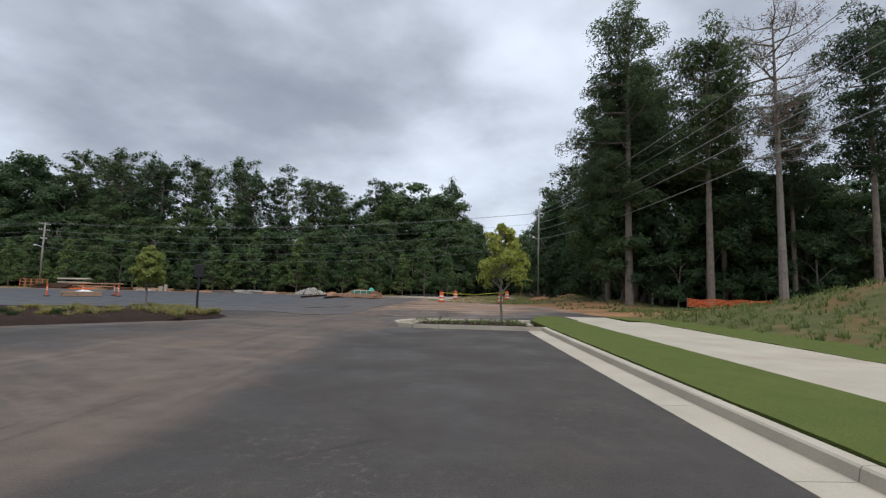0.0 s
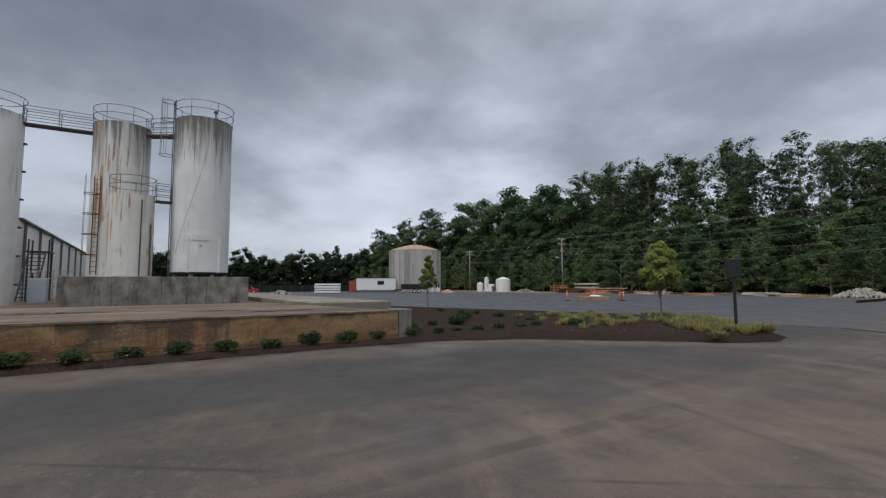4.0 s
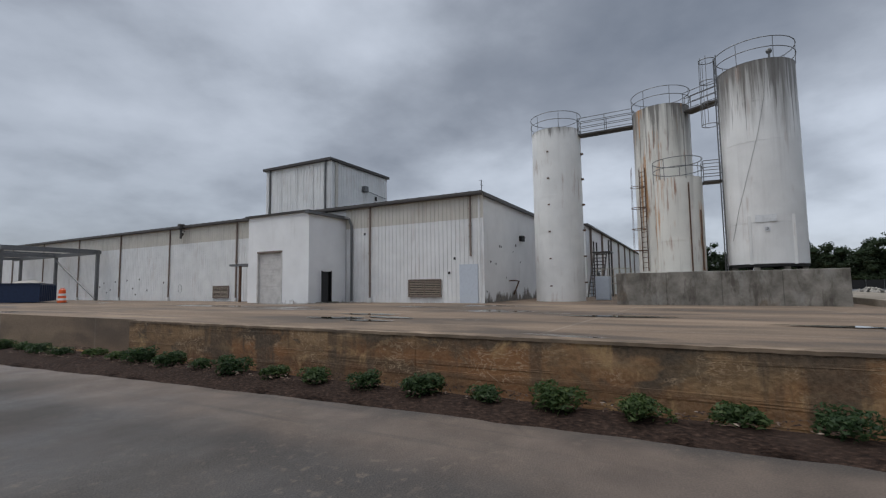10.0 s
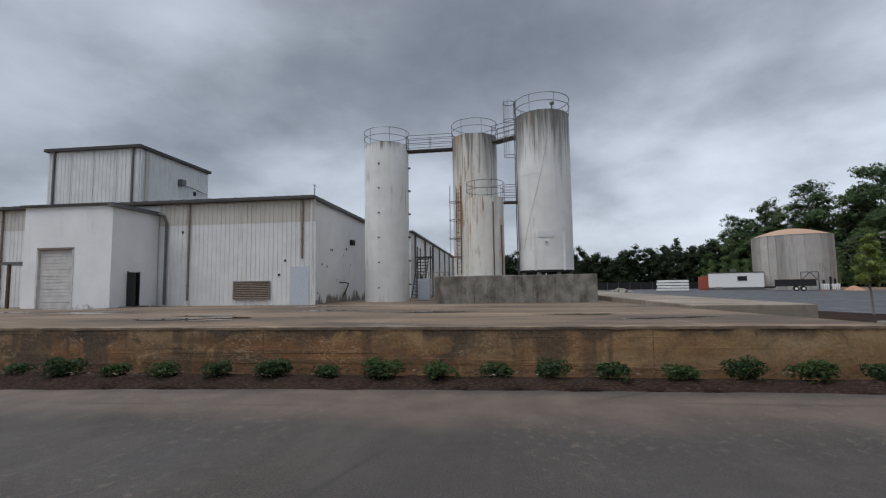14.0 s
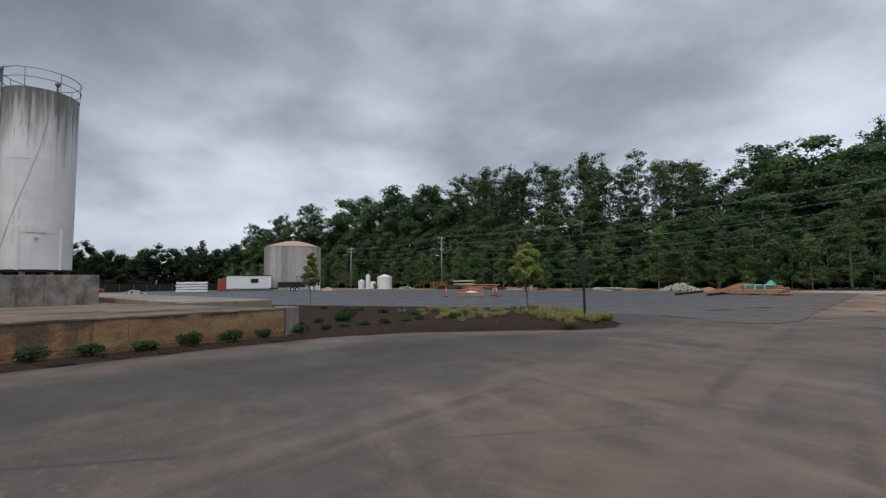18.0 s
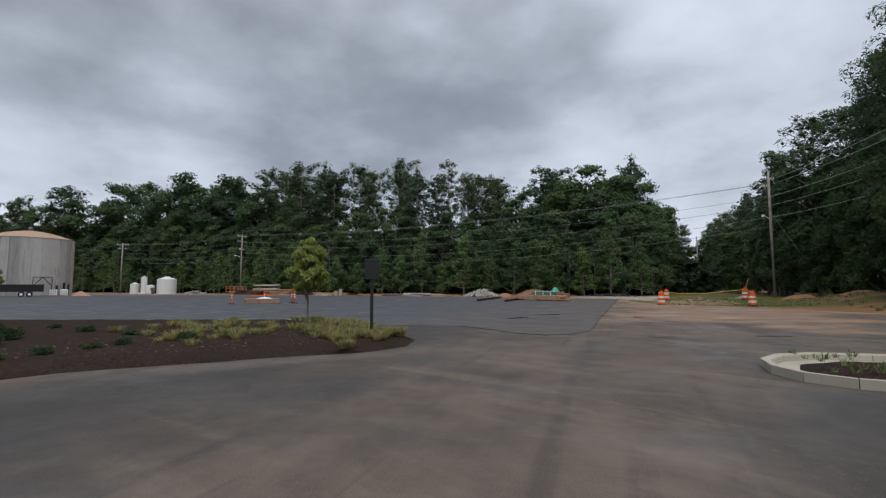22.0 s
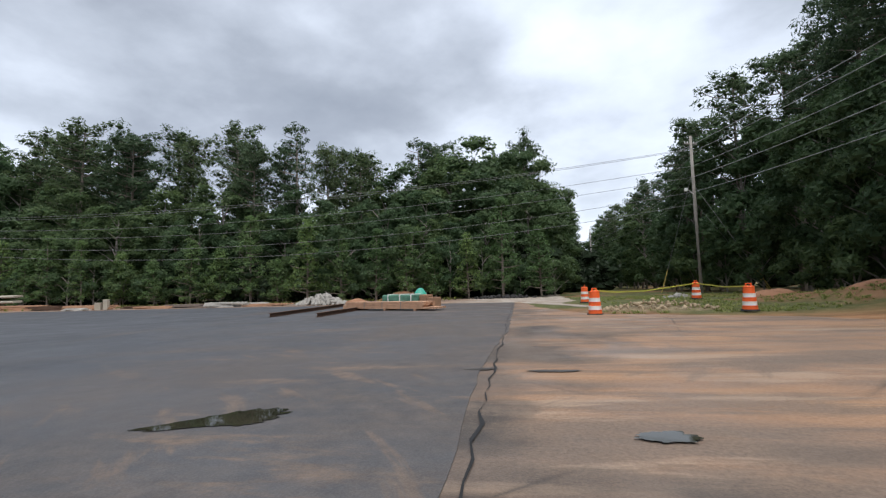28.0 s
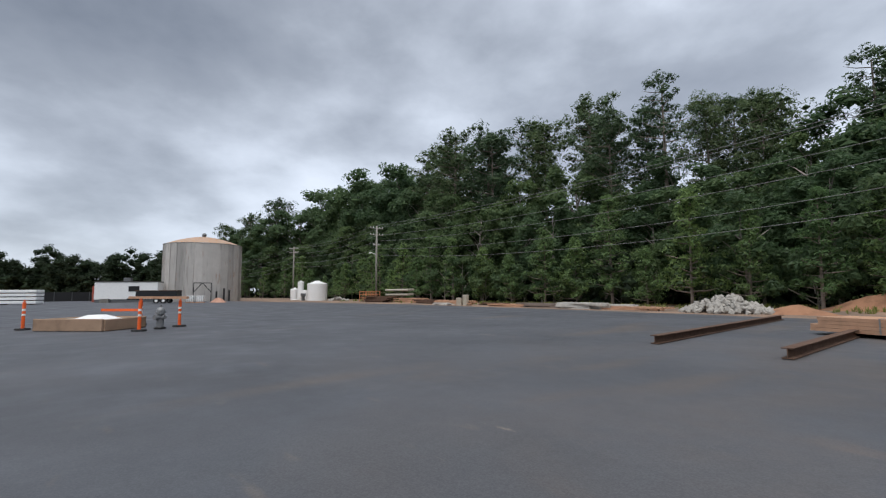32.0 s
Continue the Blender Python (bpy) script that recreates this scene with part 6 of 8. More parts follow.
def catwalk(name, a, b, z, parent_label, width=0.7):
    """A railed walkway between two silo tops."""
    d = Vector((*b, 0)) - Vector((*a, 0))
    ln = d.length
    c = thing(name, *a, z, math.degrees(math.atan2(d.y, d.x)), label=parent_label, category="catwalk")
    part("deck", box(bmesh.new(), 0, -width / 2, -0.09, ln, width / 2, 0), DARKTRIM, c, "dark steel deck")
    for s in (-width / 2, width / 2):
        for h in (0.35, 0.7, 1.05):
            part("rail", rod(bmesh.new(), (0, s, h), (ln, s, h), 0.02, n=5), STEEL, c)
        k = 0.0
        while k <= ln + 0.01:
            part("post", rod(bmesh.new(), (k, s, -0.05), (k, s, 1.05), 0.022, n=5), STEEL, c)
            k += ln / max(1, round(ln / 1.8))
    return c


catwalk("catwalk", (-39.45, -0.92), (-39.35, 2.44), 11.45, "steel catwalk with rails joining two silo tops")
catwalk("catwalk", (-38.6, 5.45), (-37.4, 7.2), 11.55, "short steel catwalk to the wide silo")
catwalk("catwalk", (-36.2, 5.95), (-36.3, 6.84), 6.85, "short steel catwalk at the low silo's top")


# ---- power line ----
def crossarm(bm, z, half, turn):
    c, s = math.cos(turn), math.sin(turn)
    d = Vector((c, s, 0))
    m = Matrix.Translation((0, 0, z)) @ Matrix.Rotation(turn, 4, "Z")
    box(bm, -half, -0.05, -0.06, half, 0.05, 0.06, m=m)


def utility_pole(x, y, h, r, arms, label, lamp=False, turn=math.pi / 2):
    p = thing("utility_pole", x, y, ground_height(x, y), label=label, category="utility pole", group="power line")
    bm = bmesh.new()
    tube(bm, [(0, 0, -0.5), (0, 0, h * 0.5), (0.02, 0, h)], [r, r * 0.82, r * 0.62], 12)
    part("pole", bm, POLEWOOD, p, smooth=True)
    for z, half in arms:
        bm = bmesh.new()
        crossarm(bm, z, half, turn)
        arm = part("crossarm", bm, POLEWOOD, p)
        for s in (-half * 0.92, -half * 0.5, half * 0.5, half * 0.92):
            bm = bmesh.new()
            cyl(bm, s * math.cos(turn), s * math.sin(turn), z + 0.06, z + 0.24, 0.05, 0.035, 8)
            part("insulator", bm, WHITEPLASTIC, arm)
    if lamp:
        bm = bmesh.new()
        rod(bm, (0, 0, h * 0.62), (-0.9, -0.5, h * 0.66), 0.03)
        box(bm, -1.1, -0.65, h * 0.64, -0.8, -0.4, h * 0.66, 0.03)
        part("yard_lamp", bm, WHITEPLASTIC, p, "pale floodlight on a short arm")
    return p


utility_pole(-68.4, 76.9, 11.2, 0.19, [(10.9, 1.1), (9.9, 1.1), (8.4, 0.6)], "weathered wooden utility pole with crossarms", lamp=True)
utility_pole(-101.4, 77.6, 10.8, 0.19, [(10.4, 1.2), (9.6, 1.2)], "weathered wooden utility pole with two crossarms", turn=0.4)
utility_pole(15.8, 77.2, 15.8, 0.20, [(15.0, 0.7)], "tall grey utility pole with guy wires", lamp=True, turn=0.3)
utility_pole(16.8, 135.0, 13.4, 0.2, [(12.4, 1.0), (11.2, 0.6)], "utility pole far down the lane")
utility_pole(17.6, -6.0, 14.0, 0.2, [(13.4, 0.9)], "utility pole beside the drive")


def wire(a, b, sag, r=0.018, label="slack overhead power cable", material=None):
    bm = bmesh.new()
    pts = []
    n = 22
    for i in range(n + 1):
        f = i / n
        pts.append((a[0] + (b[0] - a[0]) * f, a[1] + (b[1] - a[1]) * f, a[2] + (b[2] - a[2]) * f - 4 * sag * f * (1 - f)))
    tube(bm, pts, [r] * (n + 1), 4)
    return tagged(part("overhead_wire", bm, material or CABLE), label, "cable", "overhead wires")


for dz, dx in ((0.15, -0.8), (0.15, 0.8), (-1.6, 0.0), (-2.7, 0.0), (-4.2, 0.0), (-5.4, 0.0)):
    wire((15.8, 77.2 + dx * 0.3, 14.3 + dz), (-68.4, 76.9 + dx, 10.95 + dz * 0.75), 1.5 + 0.2 * abs(dz))
    wire((-68.4, 76.9 + dx, 10.95 + dz * 0.75), (-101.4, 77.6 + dx, 10.5 + dz * 0.7), 0.7)
    wire((-101.4, 77.6 + dx, 10.5 + dz * 0.7), (-150, 78 + dx, 10 + dz * 0.7), 1.0)
for dz, dx in ((0.15, -0.8), (0.15, 0.8), (-1.6, 0.0), (-2.7, 0.0), (-4.2, 0.0)):
    wire((15.8 + dx, 77.2, 14.3 + dz), (17.6 + dx, -6.0, 13.5 + dz * 0.9), 1.6, 0.024, material=WIRE)
    wire((15.8 + dx, 77.2, 14.3 + dz), (16.8 + dx, 135.0, 12.8 + dz * 0.8), 1.0)
for ex, ey, ez in ((22.0, 77.0, 8.6), (20.6, 74.0, 10.4), (13.2, 80.6, 11.8)):
    bm = bmesh.new()
    rod(bm, (15.8, 77.2, ez + 0.4), (ex, ey, ground_height(ex, ey)), 0.02, n=5)
    tagged(part("guy_wire", bm, CABLE), "taut steel guy wire from pole to ground", "cable", "guy wires")
    bm = bmesh.new()
    a, b = Vector((15.8, 77.2, ez + 0.4)), Vector((ex, ey, ground_height(ex, ey)))
    rod(bm, b + (a - b).normalized() * 0.1, b + (a - b).normalized() * 2.6, 0.05, n=6)
    tagged(part("guy_marker", bm, plain("yellow_guard", (0.55, 0.42, 0.12), 0.6)), "yellow plastic guard sleeve on a guy wire", "guy marker", "guy markers")


# ---- traffic drums and tape ----
def traffic_drum(x, y, z, turn, label):
    d = thing("traffic_drum", x, y, z, turn, label=label, category="traffic drum", group="traffic drums")
    bm = bmesh.new()
    cyl(bm, 0, 0, 0, 0.07, 0.36, 0.33, 24)
    part("rubber_base", bm, TYRE, d)
    zs, r = 0.06, 0.285
    for i, (h, m) in enumerate(((0.17, ORANGE), (0.17, REFLECT), (0.17, ORANGE), (0.17, REFLECT), (0.27, ORANGE))):
        bm = bmesh.new()
        cyl(bm, 0, 0, zs, zs + h - 0.012, r, r - 0.012, 28)
        cyl(bm, 0, 0, zs + h - 0.014, zs + h, r + 0.006, r + 0.006, 28)
        part("band", bm, m, d, "white reflective band" if m is REFLECT else "orange band")
        zs += h
        r -= 0.016
    bm = bmesh.new()
    cyl(bm, 0, 0, zs, zs + 0.04, r, r - 0.05, 28)
    for s in (-0.10, 0.10):
        box(bm, s - 0.02, -0.02, zs + 0.03, s + 0.02, 0.02, zs + 0.13)
    box(bm, -0.12, -0.02, zs + 0.11, 0.12, 0.02, zs + 0.15, 0.01)
    part("handle", bm, ORANGE, d)
    return d


traffic_drum(0.3, 50.0, -0.03, 20, "orange and white striped traffic drum on the clay")
traffic_drum(6.65, 50.3, 0.0, 130, "orange and white striped traffic drum in the grass")
traffic_drum(1.9, 61.3, 0.05, 70, "orange and white traffic drum beside the gravel lane")
traffic_drum(8.6, 60.4, 0.16, 200, "orange and white traffic drum below the utility pole")
TAPE = plain("yellow_tape", (0.62, 0.58, 0.10), 0.5)
bm = bmesh.new()
knots = [(0.3, 50.0, 1.02), (2.0, 53.5, 0.86), (4.6, 57.5, 0.80), (8.6, 60.4, 1.15), (8.0, 55.5, 0.95), (6.65, 50.3, 1.03)]
for a, b in zip(knots, knots[1:]):
    n = 5
    for i in range(n):
        p, q = Vector(a).lerp(Vector(b), i / n), Vector(a).lerp(Vector(b), (i + 1) / n)
        box(bm, 0, -0.004, -0.035, (q - p).length, 0.004, 0.035, m=Matrix.Translation(p) @ (q - p).to_track_quat("X", "Z").to_matrix().to_4x4())
tagged(part("caution_tape", bm, TAPE), "yellow caution tape strung slackly between traffic drums", "tape")


# ---- lumber, beams and rubble ----
def i_beam(x0, y0, x1, y1, label):
    d = Vector((x1 - x0, y1 - y0, 0))
    ln = d.length
    bm = bmesh.new()
    for a in ((0, -0.10, 0.0, ln, 0.10, 0.02), (0, -0.10, 0.19, ln, 0.10, 0.21), (0, -0.008, 0.02, ln, 0.008, 0.19)):
        box(bm, *a)
    ob = part("steel_beam", bm, RUSTY)
    ob.matrix_world = Matrix.Translation((x0, y0, 0.024)) @ Matrix.Rotation(math.atan2(d.y, d.x), 4, "Z")
    return tagged(ob, label, "steel beam", "steel beams")


i_beam(-15.75, 52.45, -16.3, 65.5, "long rusty steel I-beam lying on the asphalt")
i_beam(-12.87, 51.75, -12.75, 60.2, "rusty steel I-beam lying beside the lumber stack")

LA = Vector((-13.9, 58.4, 0.022))
LB = Vector((-7.35, 55.6, 0.022))
ln = (LB - LA).length
stack = thing("lumber_stack", *LA, math.degrees(math.atan2(LB.y - LA.y, LB.x - LA.x)), label="banded stack of fresh lumber on skids", category="lumber stack")
rng = random.Random(12)
for k in (0.9, 3.4, 5.6):
    part("skid", box(bmesh.new(), k, -0.1, 0.0, k + 0.1, 1.5, 0.1), LUMBER, stack)
for row in range(4):
    for j in range(5):
        x0 = rng.uniform(0, 0.12) + (0.25 if row > 1 else 0)
        x1 = ln - rng.uniform(0, 0.3) - (0.0 if row == 0 else 0.75)
        part("board", box(bmesh.new(), x0, j * 0.285, 0.104 + row * 0.105, x1, j * 0.285 + 0.275, 0.104 + row * 0.105 + 0.098), LUMBER, stack)
for k in (1.8, 3.2, 4.6):
    part("band", box(bmesh.new(), k, -0.008, 0.104, k + 0.04, 1.43, 0.535), CABLE, stack, "black strapping band")
away = Vector((-(LB - LA).y, (LB - LA).x, 0)).normalized()
turn = math.degrees(math.atan2(LB.y - LA.y, LB.x - LA.x))
bundle = thing("wrapped_bundle", *(LA + (LB - LA) * 0.20 + away * 2.3), turn, label="long pallet of goods wrapped in green sheeting with pale bands", category="bundle")
part("pallet", box(bmesh.new(), 0.0, 0.0, 0.0, 2.95, 1.1, 0.12), LUMBER, bundle)
bm = box(bmesh.new(), 0.0, 0.02, 0.124, 2.9, 1.08, 0.90, 0.07)
bmesh.ops.subdivide_edges(bm, edges=bm.edges[:], cuts=3, use_grid_fill=True)
for v in bm.verts:
    v.co += Vector((0, 0.03 * noise.noise(v.co * 2.5), 0.025 * noise.noise(v.co * 2 + Vector((5, 0, 0)))))
part("wrap", bm, plain("green_sheeting", (0.10, 0.235, 0.165), 0.35, vary=0.45, scale=3), bundle, "dark green plastic sheeting")
for k in (0.5, 1.45, 2.35):
    part("strap", box(bmesh.new(), k, -0.03, 0.13, k + 0.05, 1.12, 0.95), REFLECT, bundle, "pale strapping")
for k, (x, w, h) in enumerate(((3.0, 0.5, 0.85), (3.55, 0.55, 0.68))):
    box_pos = LA + (LB - LA) * 0.20 + away * 2.35 + (LB - LA).normalized() * x
    carton = thing("carton", *box_pos, turn, label="brown cardboard carton standing beside the wrapped goods", category="carton", group="cartons")
    part("body", box(bmesh.new(), 0, 0, 0, w, 0.9, h, 0.03), plain("cardboard", (0.30, 0.175, 0.105), 0.9), carton)
    part("flap", box(bmesh.new(), 0.04, 0.04, h, w - 0.04, 0.86, h + 0.03), plain("cardboard_top", (0.34, 0.20, 0.12), 0.9), carton)
heap_at = LA + (LB - LA) * 0.20 + away * 4.4 + (LB - LA).normalized() * 1.7
GREENSHEET = plain("green_tarp", (0.05, 0.36, 0.26), 0.4)


def rock(rng, r):
    bm = bmesh.new()
    bmesh.ops.create_icosphere(bm, subdivisions=1, radius=r)
    for v in bm.verts:
        v.co = Vector((v.co.x * rng.uniform(0.6, 1.3), v.co.y * rng.uniform(0.6, 1.2), v.co.z * rng.uniform(0.45, 0.9)))
    return bm


def heap(name, x, y, rx, ry, h, n, material, label, rng, r0=0.16, r1=0.42):
    hp = thing(name, x, y, 0.0, label=label, category="rubble heap")
    meshes = []
    for k in range(9):
        ob = part("chunk", rock(rng, rng.uniform(r0, r1)), material, hp)
        meshes.append(ob.data)
    for ob in hp.children:
        bpy.data.objects.remove(ob)
    for k in range(n):
        a, f = rng.uniform(0, 6.28), math.sqrt(rng.random())
        z = h * (1 - f) * rng.uniform(0.55, 1.0)
        again("chunk", rng.choice(meshes), hp, pose(rx * f * math.cos(a), ry * f * math.sin(a), z + 0.05, rng.uniform(0, 360), rng.uniform(0, 360), rng.uniform(0, 360)))
    return hp


heap("rubble_heap", -20.4, 71.0, 2.5, 1.4, 1.15, 290, ROCK, "heap of broken grey concrete rubble", random.Random(14), 0.10, 0.27)
heap("rubble_heap", 9.8, 66.5, 1.2, 0.7, 0.3, 40, ROCK, "small scatter of pale broken concrete in the grass", random.Random(15), 0.08, 0.2)
heap("rubble_heap", -88.4, 25.9, 1.4, 2.0, 0.75, 150, ROCK, "low heap of pale rubble far across the lot", random.Random(18), 0.12, 0.26)
heap("stone_edge", 3.5, 52.2, 2.9, 0.75, 0.55, 150, plain("tan_rock", (0.40, 0.31, 0.205), 0.95, vary=0.4, scale=2), "low spill of tan stones and dirt between the drums", random.Random(16), 0.04, 0.12)
heap("asphalt_rubble", -3.2, 78.2, 3.2, 0.7, 0.30, 70, plain("broken_asphalt", (0.045, 0.043, 0.043), 0.95, vary=0.4, scale=2), "low row of broken black asphalt on the pale gravel", random.Random(17), 0.10, 0.30)


def earth_pile(name, x, y, rx, ry, h, material, label, seed):
    bm = bmesh.new()
    n, rings = 28, 8
    rows = [[bm.verts.new((x, y, h))]]
    for k in range(1, rings + 1):
        f = k / rings
        rows.append([])
        for j in range(n):
            a = 2 * math.pi * j / n
            w = 1 + 0.25 * noise.noise((math.cos(a) * 1.5, math.sin(a) * 1.5, seed))
            z = h * (math.cos(math.pi * f) + 1) / 2 + 0.12 * noise.noise((x + rx * f * math.cos(a) * 2, y + ry * f * math.sin(a) * 2, seed)) * (1 - f) - (0.12 if k == rings else 0)
            rows[-1].append(bm.verts.new((x + rx * w * f * math.cos(a), y + ry * w * f * math.sin(a), z)))
    for j in range(n):
        bm.faces.new((rows[0][0], rows[1][j], rows[1][(j + 1) % n]))
        for k in range(1, rings):
            bm.faces.new((rows[k][j], rows[k + 1][j], rows[k + 1][(j + 1) % n], rows[k][(j + 1) % n]))
    return tagged(part(name, bm, material, smooth=True), label, "dirt pile")


earth_pile("tarpaulin", heap_at.x, heap_at.y, 1.1, 0.9, 1.35, GREENSHEET, "bright green tarpaulin over a heap of goods", 11.0)["category"] = "tarpaulin"
REDCLAY = plain("red_clay", (0.30, 0.155, 0.090), 1.0, vary=0.35, scale=1.5, fine=12, bump=0.8)
earth_pile("spoil_mound", -14.2, 79.0, 4.0, 1.7, 1.05, REDCLAY, "low pile of red clay by the woods", 3.0)
earth_pile("spoil_mound", -17.2, 71.5, 2.0, 1.2, 0.5, REDCLAY, "low pile of red clay beside the rubble", 4.0)
earth_pile("spoil_mound", 15.6, 55.5, 4.5, 2.6, 1.15, REDCLAY, "bank of bare red clay before the east woods", 5.0)
earth_pile("spoil_mound", 19.0, 46.5, 3.6, 2.4, 0.95, REDCLAY, "bank of bare red clay before the east woods", 6.0)
earth_pile("spoil_mound", 13.0, 60.0, 2.6, 1.5, 0.7, REDCLAY, "bank of bare red clay before the east woods", 7.0)
heap("debris_pile", -78.5, 76.0, 2.6, 1.2, 0.6, 60, ROCK, "grey debris beside the tank", random.Random(18), 0.12, 0.35)

# ---- scrap yard along the woods ----
srng = random.Random(21)
PALEBOARD = plain("pale_board", (0.52, 0.50, 0.46), 0.8, vary=0.35, scale=2)
for x, y, ln, h, m, lab in ((-46, 72.5, 6.5, 0.5, LUMBER, "stack of long tan boards"), (-57.5, 75.5, 9.0, 0.7, LUMBER, "pile of long scrap timbers"), (-64, 74.5, 7.0, 0.9, RUSTY, "pile of rusty steel sections"), (-52, 74, 6.0, 0.55, RUSTY, "low pile of rusty reddish scrap"), (-38, 71.8, 5.0, 0.35, LUMBER, "long timbers lying on the dirt"), (-30.5, 71.4, 4.6, 0.5, PALEBOARD, "pile of pale weathered boards and sheets"), (-28.2, 72.2, 3.2, 0.36, PALEBOARD, "pale boards scattered on the dirt"), (-46.5, 71.2, 3.0, 0.24, PALEBOARD, "pale plank lying on the dirt"), (-33.5, 72.3, 8.0, 0.45, PIPE, "dark timbers on blocks"), (-26.0, 71.6, 4.5, 0.35, LUMBER, "weathered boards on the dirt"), (-42, 74, 4.0, 0.3, RUSTY, "rusty scrap on the dirt")):
    pile = thing("scrap_pile", x, y, 0.0, srng.uniform(-8, 8), label=lab, category="scrap pile", group="scrap piles")
    for k in range(int(h / 0.12) * 3):
        lay = k // 3
        a = srng.uniform(-7, 7)
        bm = bmesh.new()
        box(bm, -ln / 2 * srng.uniform(0.6, 1), -0.1, 0, ln / 2 * srng.uniform(0.6, 1), 0.1, 0.11)
        ob = part("timber" if m is not RUSTY else "steel_bar", bm, m, pile)
        ob.matrix_basis = pose(srng.uniform(-0.6, 0.6), (k % 3 - 1) * 0.42 + srng.uniform(-0.1, 0.1), lay * 0.117 + 0.01, 0, 0, a)
for i, (x, y) in enumerate(((-62.3, 76.8), (-62.3, 76.8))):
    roll = thing("pipe_bundle", x, y, 0.85 + 0.62 * i, 3 + 2 * i, label="bundle of pale plastic pipes laid on the scrap", category="pipe bundle", group="pipe bundles")
    for j in range(4):
        part("pipe", rod(bmesh.new(), (-2.4, j * 0.30 - 0.45, 0.15), (2.4, j * 0.30 - 0.45, 0.15 + 0.02 * j), 0.145, n=12), CONCRETE, roll)
frame_rack = thing("steel_rack", -70.0, 75.0, 0.0, 4, label="open orange steel storage rack on the dirt", category="rack")
ORPAINT = plain("faded_orange", (0.55, 0.22, 0.10), 0.7)
for k in range(5):
    for w in (0, 1.0):
        part("upright", box(bmesh.new(), k * 0.9, w, 0, k * 0.9 + 0.07, w + 0.07, 1.5), ORPAINT, frame_rack)
for z in (0.5, 1.0, 1.43):
    for w in (0, 1.0):
        part("beam", box(bmesh.new(), 0, w + 0.001, z, 3.67, w + 0.068, z + 0.07), ORPAINT, frame_rack)


def poly_tank(x, y, r, h, label):
    t = thing("poly_tank", x, y, 0, label=label, category="tank", group="poly tanks")
    bm = bmesh.new()
    cyl(bm, 0, 0, 0.0, h, r, n=28)
    for k in range(1, 5):
        cyl(bm, 0, 0, h * k / 5 - 0.03, h * k / 5 + 0.03, r + 0.02, n=28)
    part("shell", bm, WHITEPLASTIC, t)
    part("dome", cyl(bmesh.new(), 0, 0, h, h + 0.25 * r, r * 0.99, 0.25 * r, 28), WHITEPLASTIC, t)
    part("lid", cyl(bmesh.new(), 0, 0, h + 0.25 * r, h + 0.25 * r + 0.12, 0.25 * r, n=16), WHITEPLASTIC, t)


poly_tank(-85.4, 75.5, 1.7, 2.9, "large round white plastic tank on the dirt")
poly_tank(-90.6, 74.7, 0.55, 3.3, "narrow upright white plastic tank")
poly_tank(-93.0, 74.6, 0.80, 2.0, "small round white plastic tank")
tote = thing("box_tank", -88.75, 74.7, 0, 40, label="square white plastic tank between the round ones", category="tank", group="poly tanks")
part("shell", box(bmesh.new(), -0.65, -0.6, 0.0, 0.65, 0.6, 1.75, 0.09), WHITEPLASTIC, tote)
part("lid", cyl(bmesh.new(), 0, 0, 1.75, 1.83, 0.22, n=14), WHITEPLASTIC, tote)
blower = thing("blower_pipe", -86.9, 73.2, 0, 20, label="grey blower with a white duct lying before the tanks", category="blower")
part("duct", tube(bmesh.new(), [(-2.2, 0, 0.16), (-0.6, 0, 0.18), (0.0, 0, 0.55), (0.25, 0, 1.0)], [0.13, 0.13, 0.13, 0.13], 10), WHITEPLASTIC, blower)
part("housing", cyl(bmesh.new(), 0.55, 0, 0.75, 1.25, 0.42, n=18), STEEL, blower)
part("stand", box(bmesh.new(), 0.35, -0.2, 0.0, 0.75, 0.2, 0.75), STEEL, blower)
util = thing("utility_box", -44.3, 71.2, 0.0, 10, label="pair of small grey utility cabinets on the dirt", category="utility box")
part("cabinet", box(bmesh.new(), 0, 0, 0, 0.6, 0.5, 0.75, 0.03), CONCRETE, util)
part("cabinet", box(bmesh.new(), 0.75, 0.1, 0, 1.2, 0.5, 1.05, 0.03), CONCRETE, util)

# ---- steel storage tank ----
tank = thing("storage_tank", -101.2, 60.8, 0.0, label="large round grey steel tank with a rusty domed roof", category="tank")
TR, TH = 6.3, 9.9
panels = 28
for k in range(panels):
    a0, a1 = 2 * math.pi * k / panels, 2 * math.pi * (k + 1) / panels
    bm = bmesh.new()
    q = [bm.verts.new((TR * math.cos(a), TR * math.sin(a), z)) for z in (0, TH) for a in (a0 + 0.002, (a0 + a1) / 2, a1 - 0.002)]
    bm.faces.new((q[0], q[1], q[4], q[3]))
    bm.faces.new((q[1], q[2], q[5], q[4]))
    box(bm, TR - 0.02, -0.05, 0, TR + 0.06, 0.05, TH, m=Matrix.Rotation(a0, 4, "Z"))
    part("shell_plate", bm, TANK, tank)
for z in (TH,):
    part("ring_seam", ring(bmesh.new(), 0, 0, z, TR + 0.03, 0.05, 64), TANK, tank)
bm = bmesh.new()
prev = None
for k in range(7):
    f = k / 6
    rr, zz = TR * 1.012 * (1 - 0.985 * f), TH + 1.6 * (1 - (1 - f) ** 1.7)
    loop = [bm.verts.new((rr * math.cos(2 * math.pi * j / 48), rr * math.sin(2 * math.pi * j / 48), zz)) for j in range(48)]
    if prev:
        for j in range(48):
            bm.faces.new((prev[j], prev[(j + 1) % 48], loop[(j + 1) % 48], loop[j]))
    prev = loop
bm.faces.new(prev)
part("domed_roof", bm, TANKROOF, tank, "rust-brown domed roof")
bm = bmesh.new()
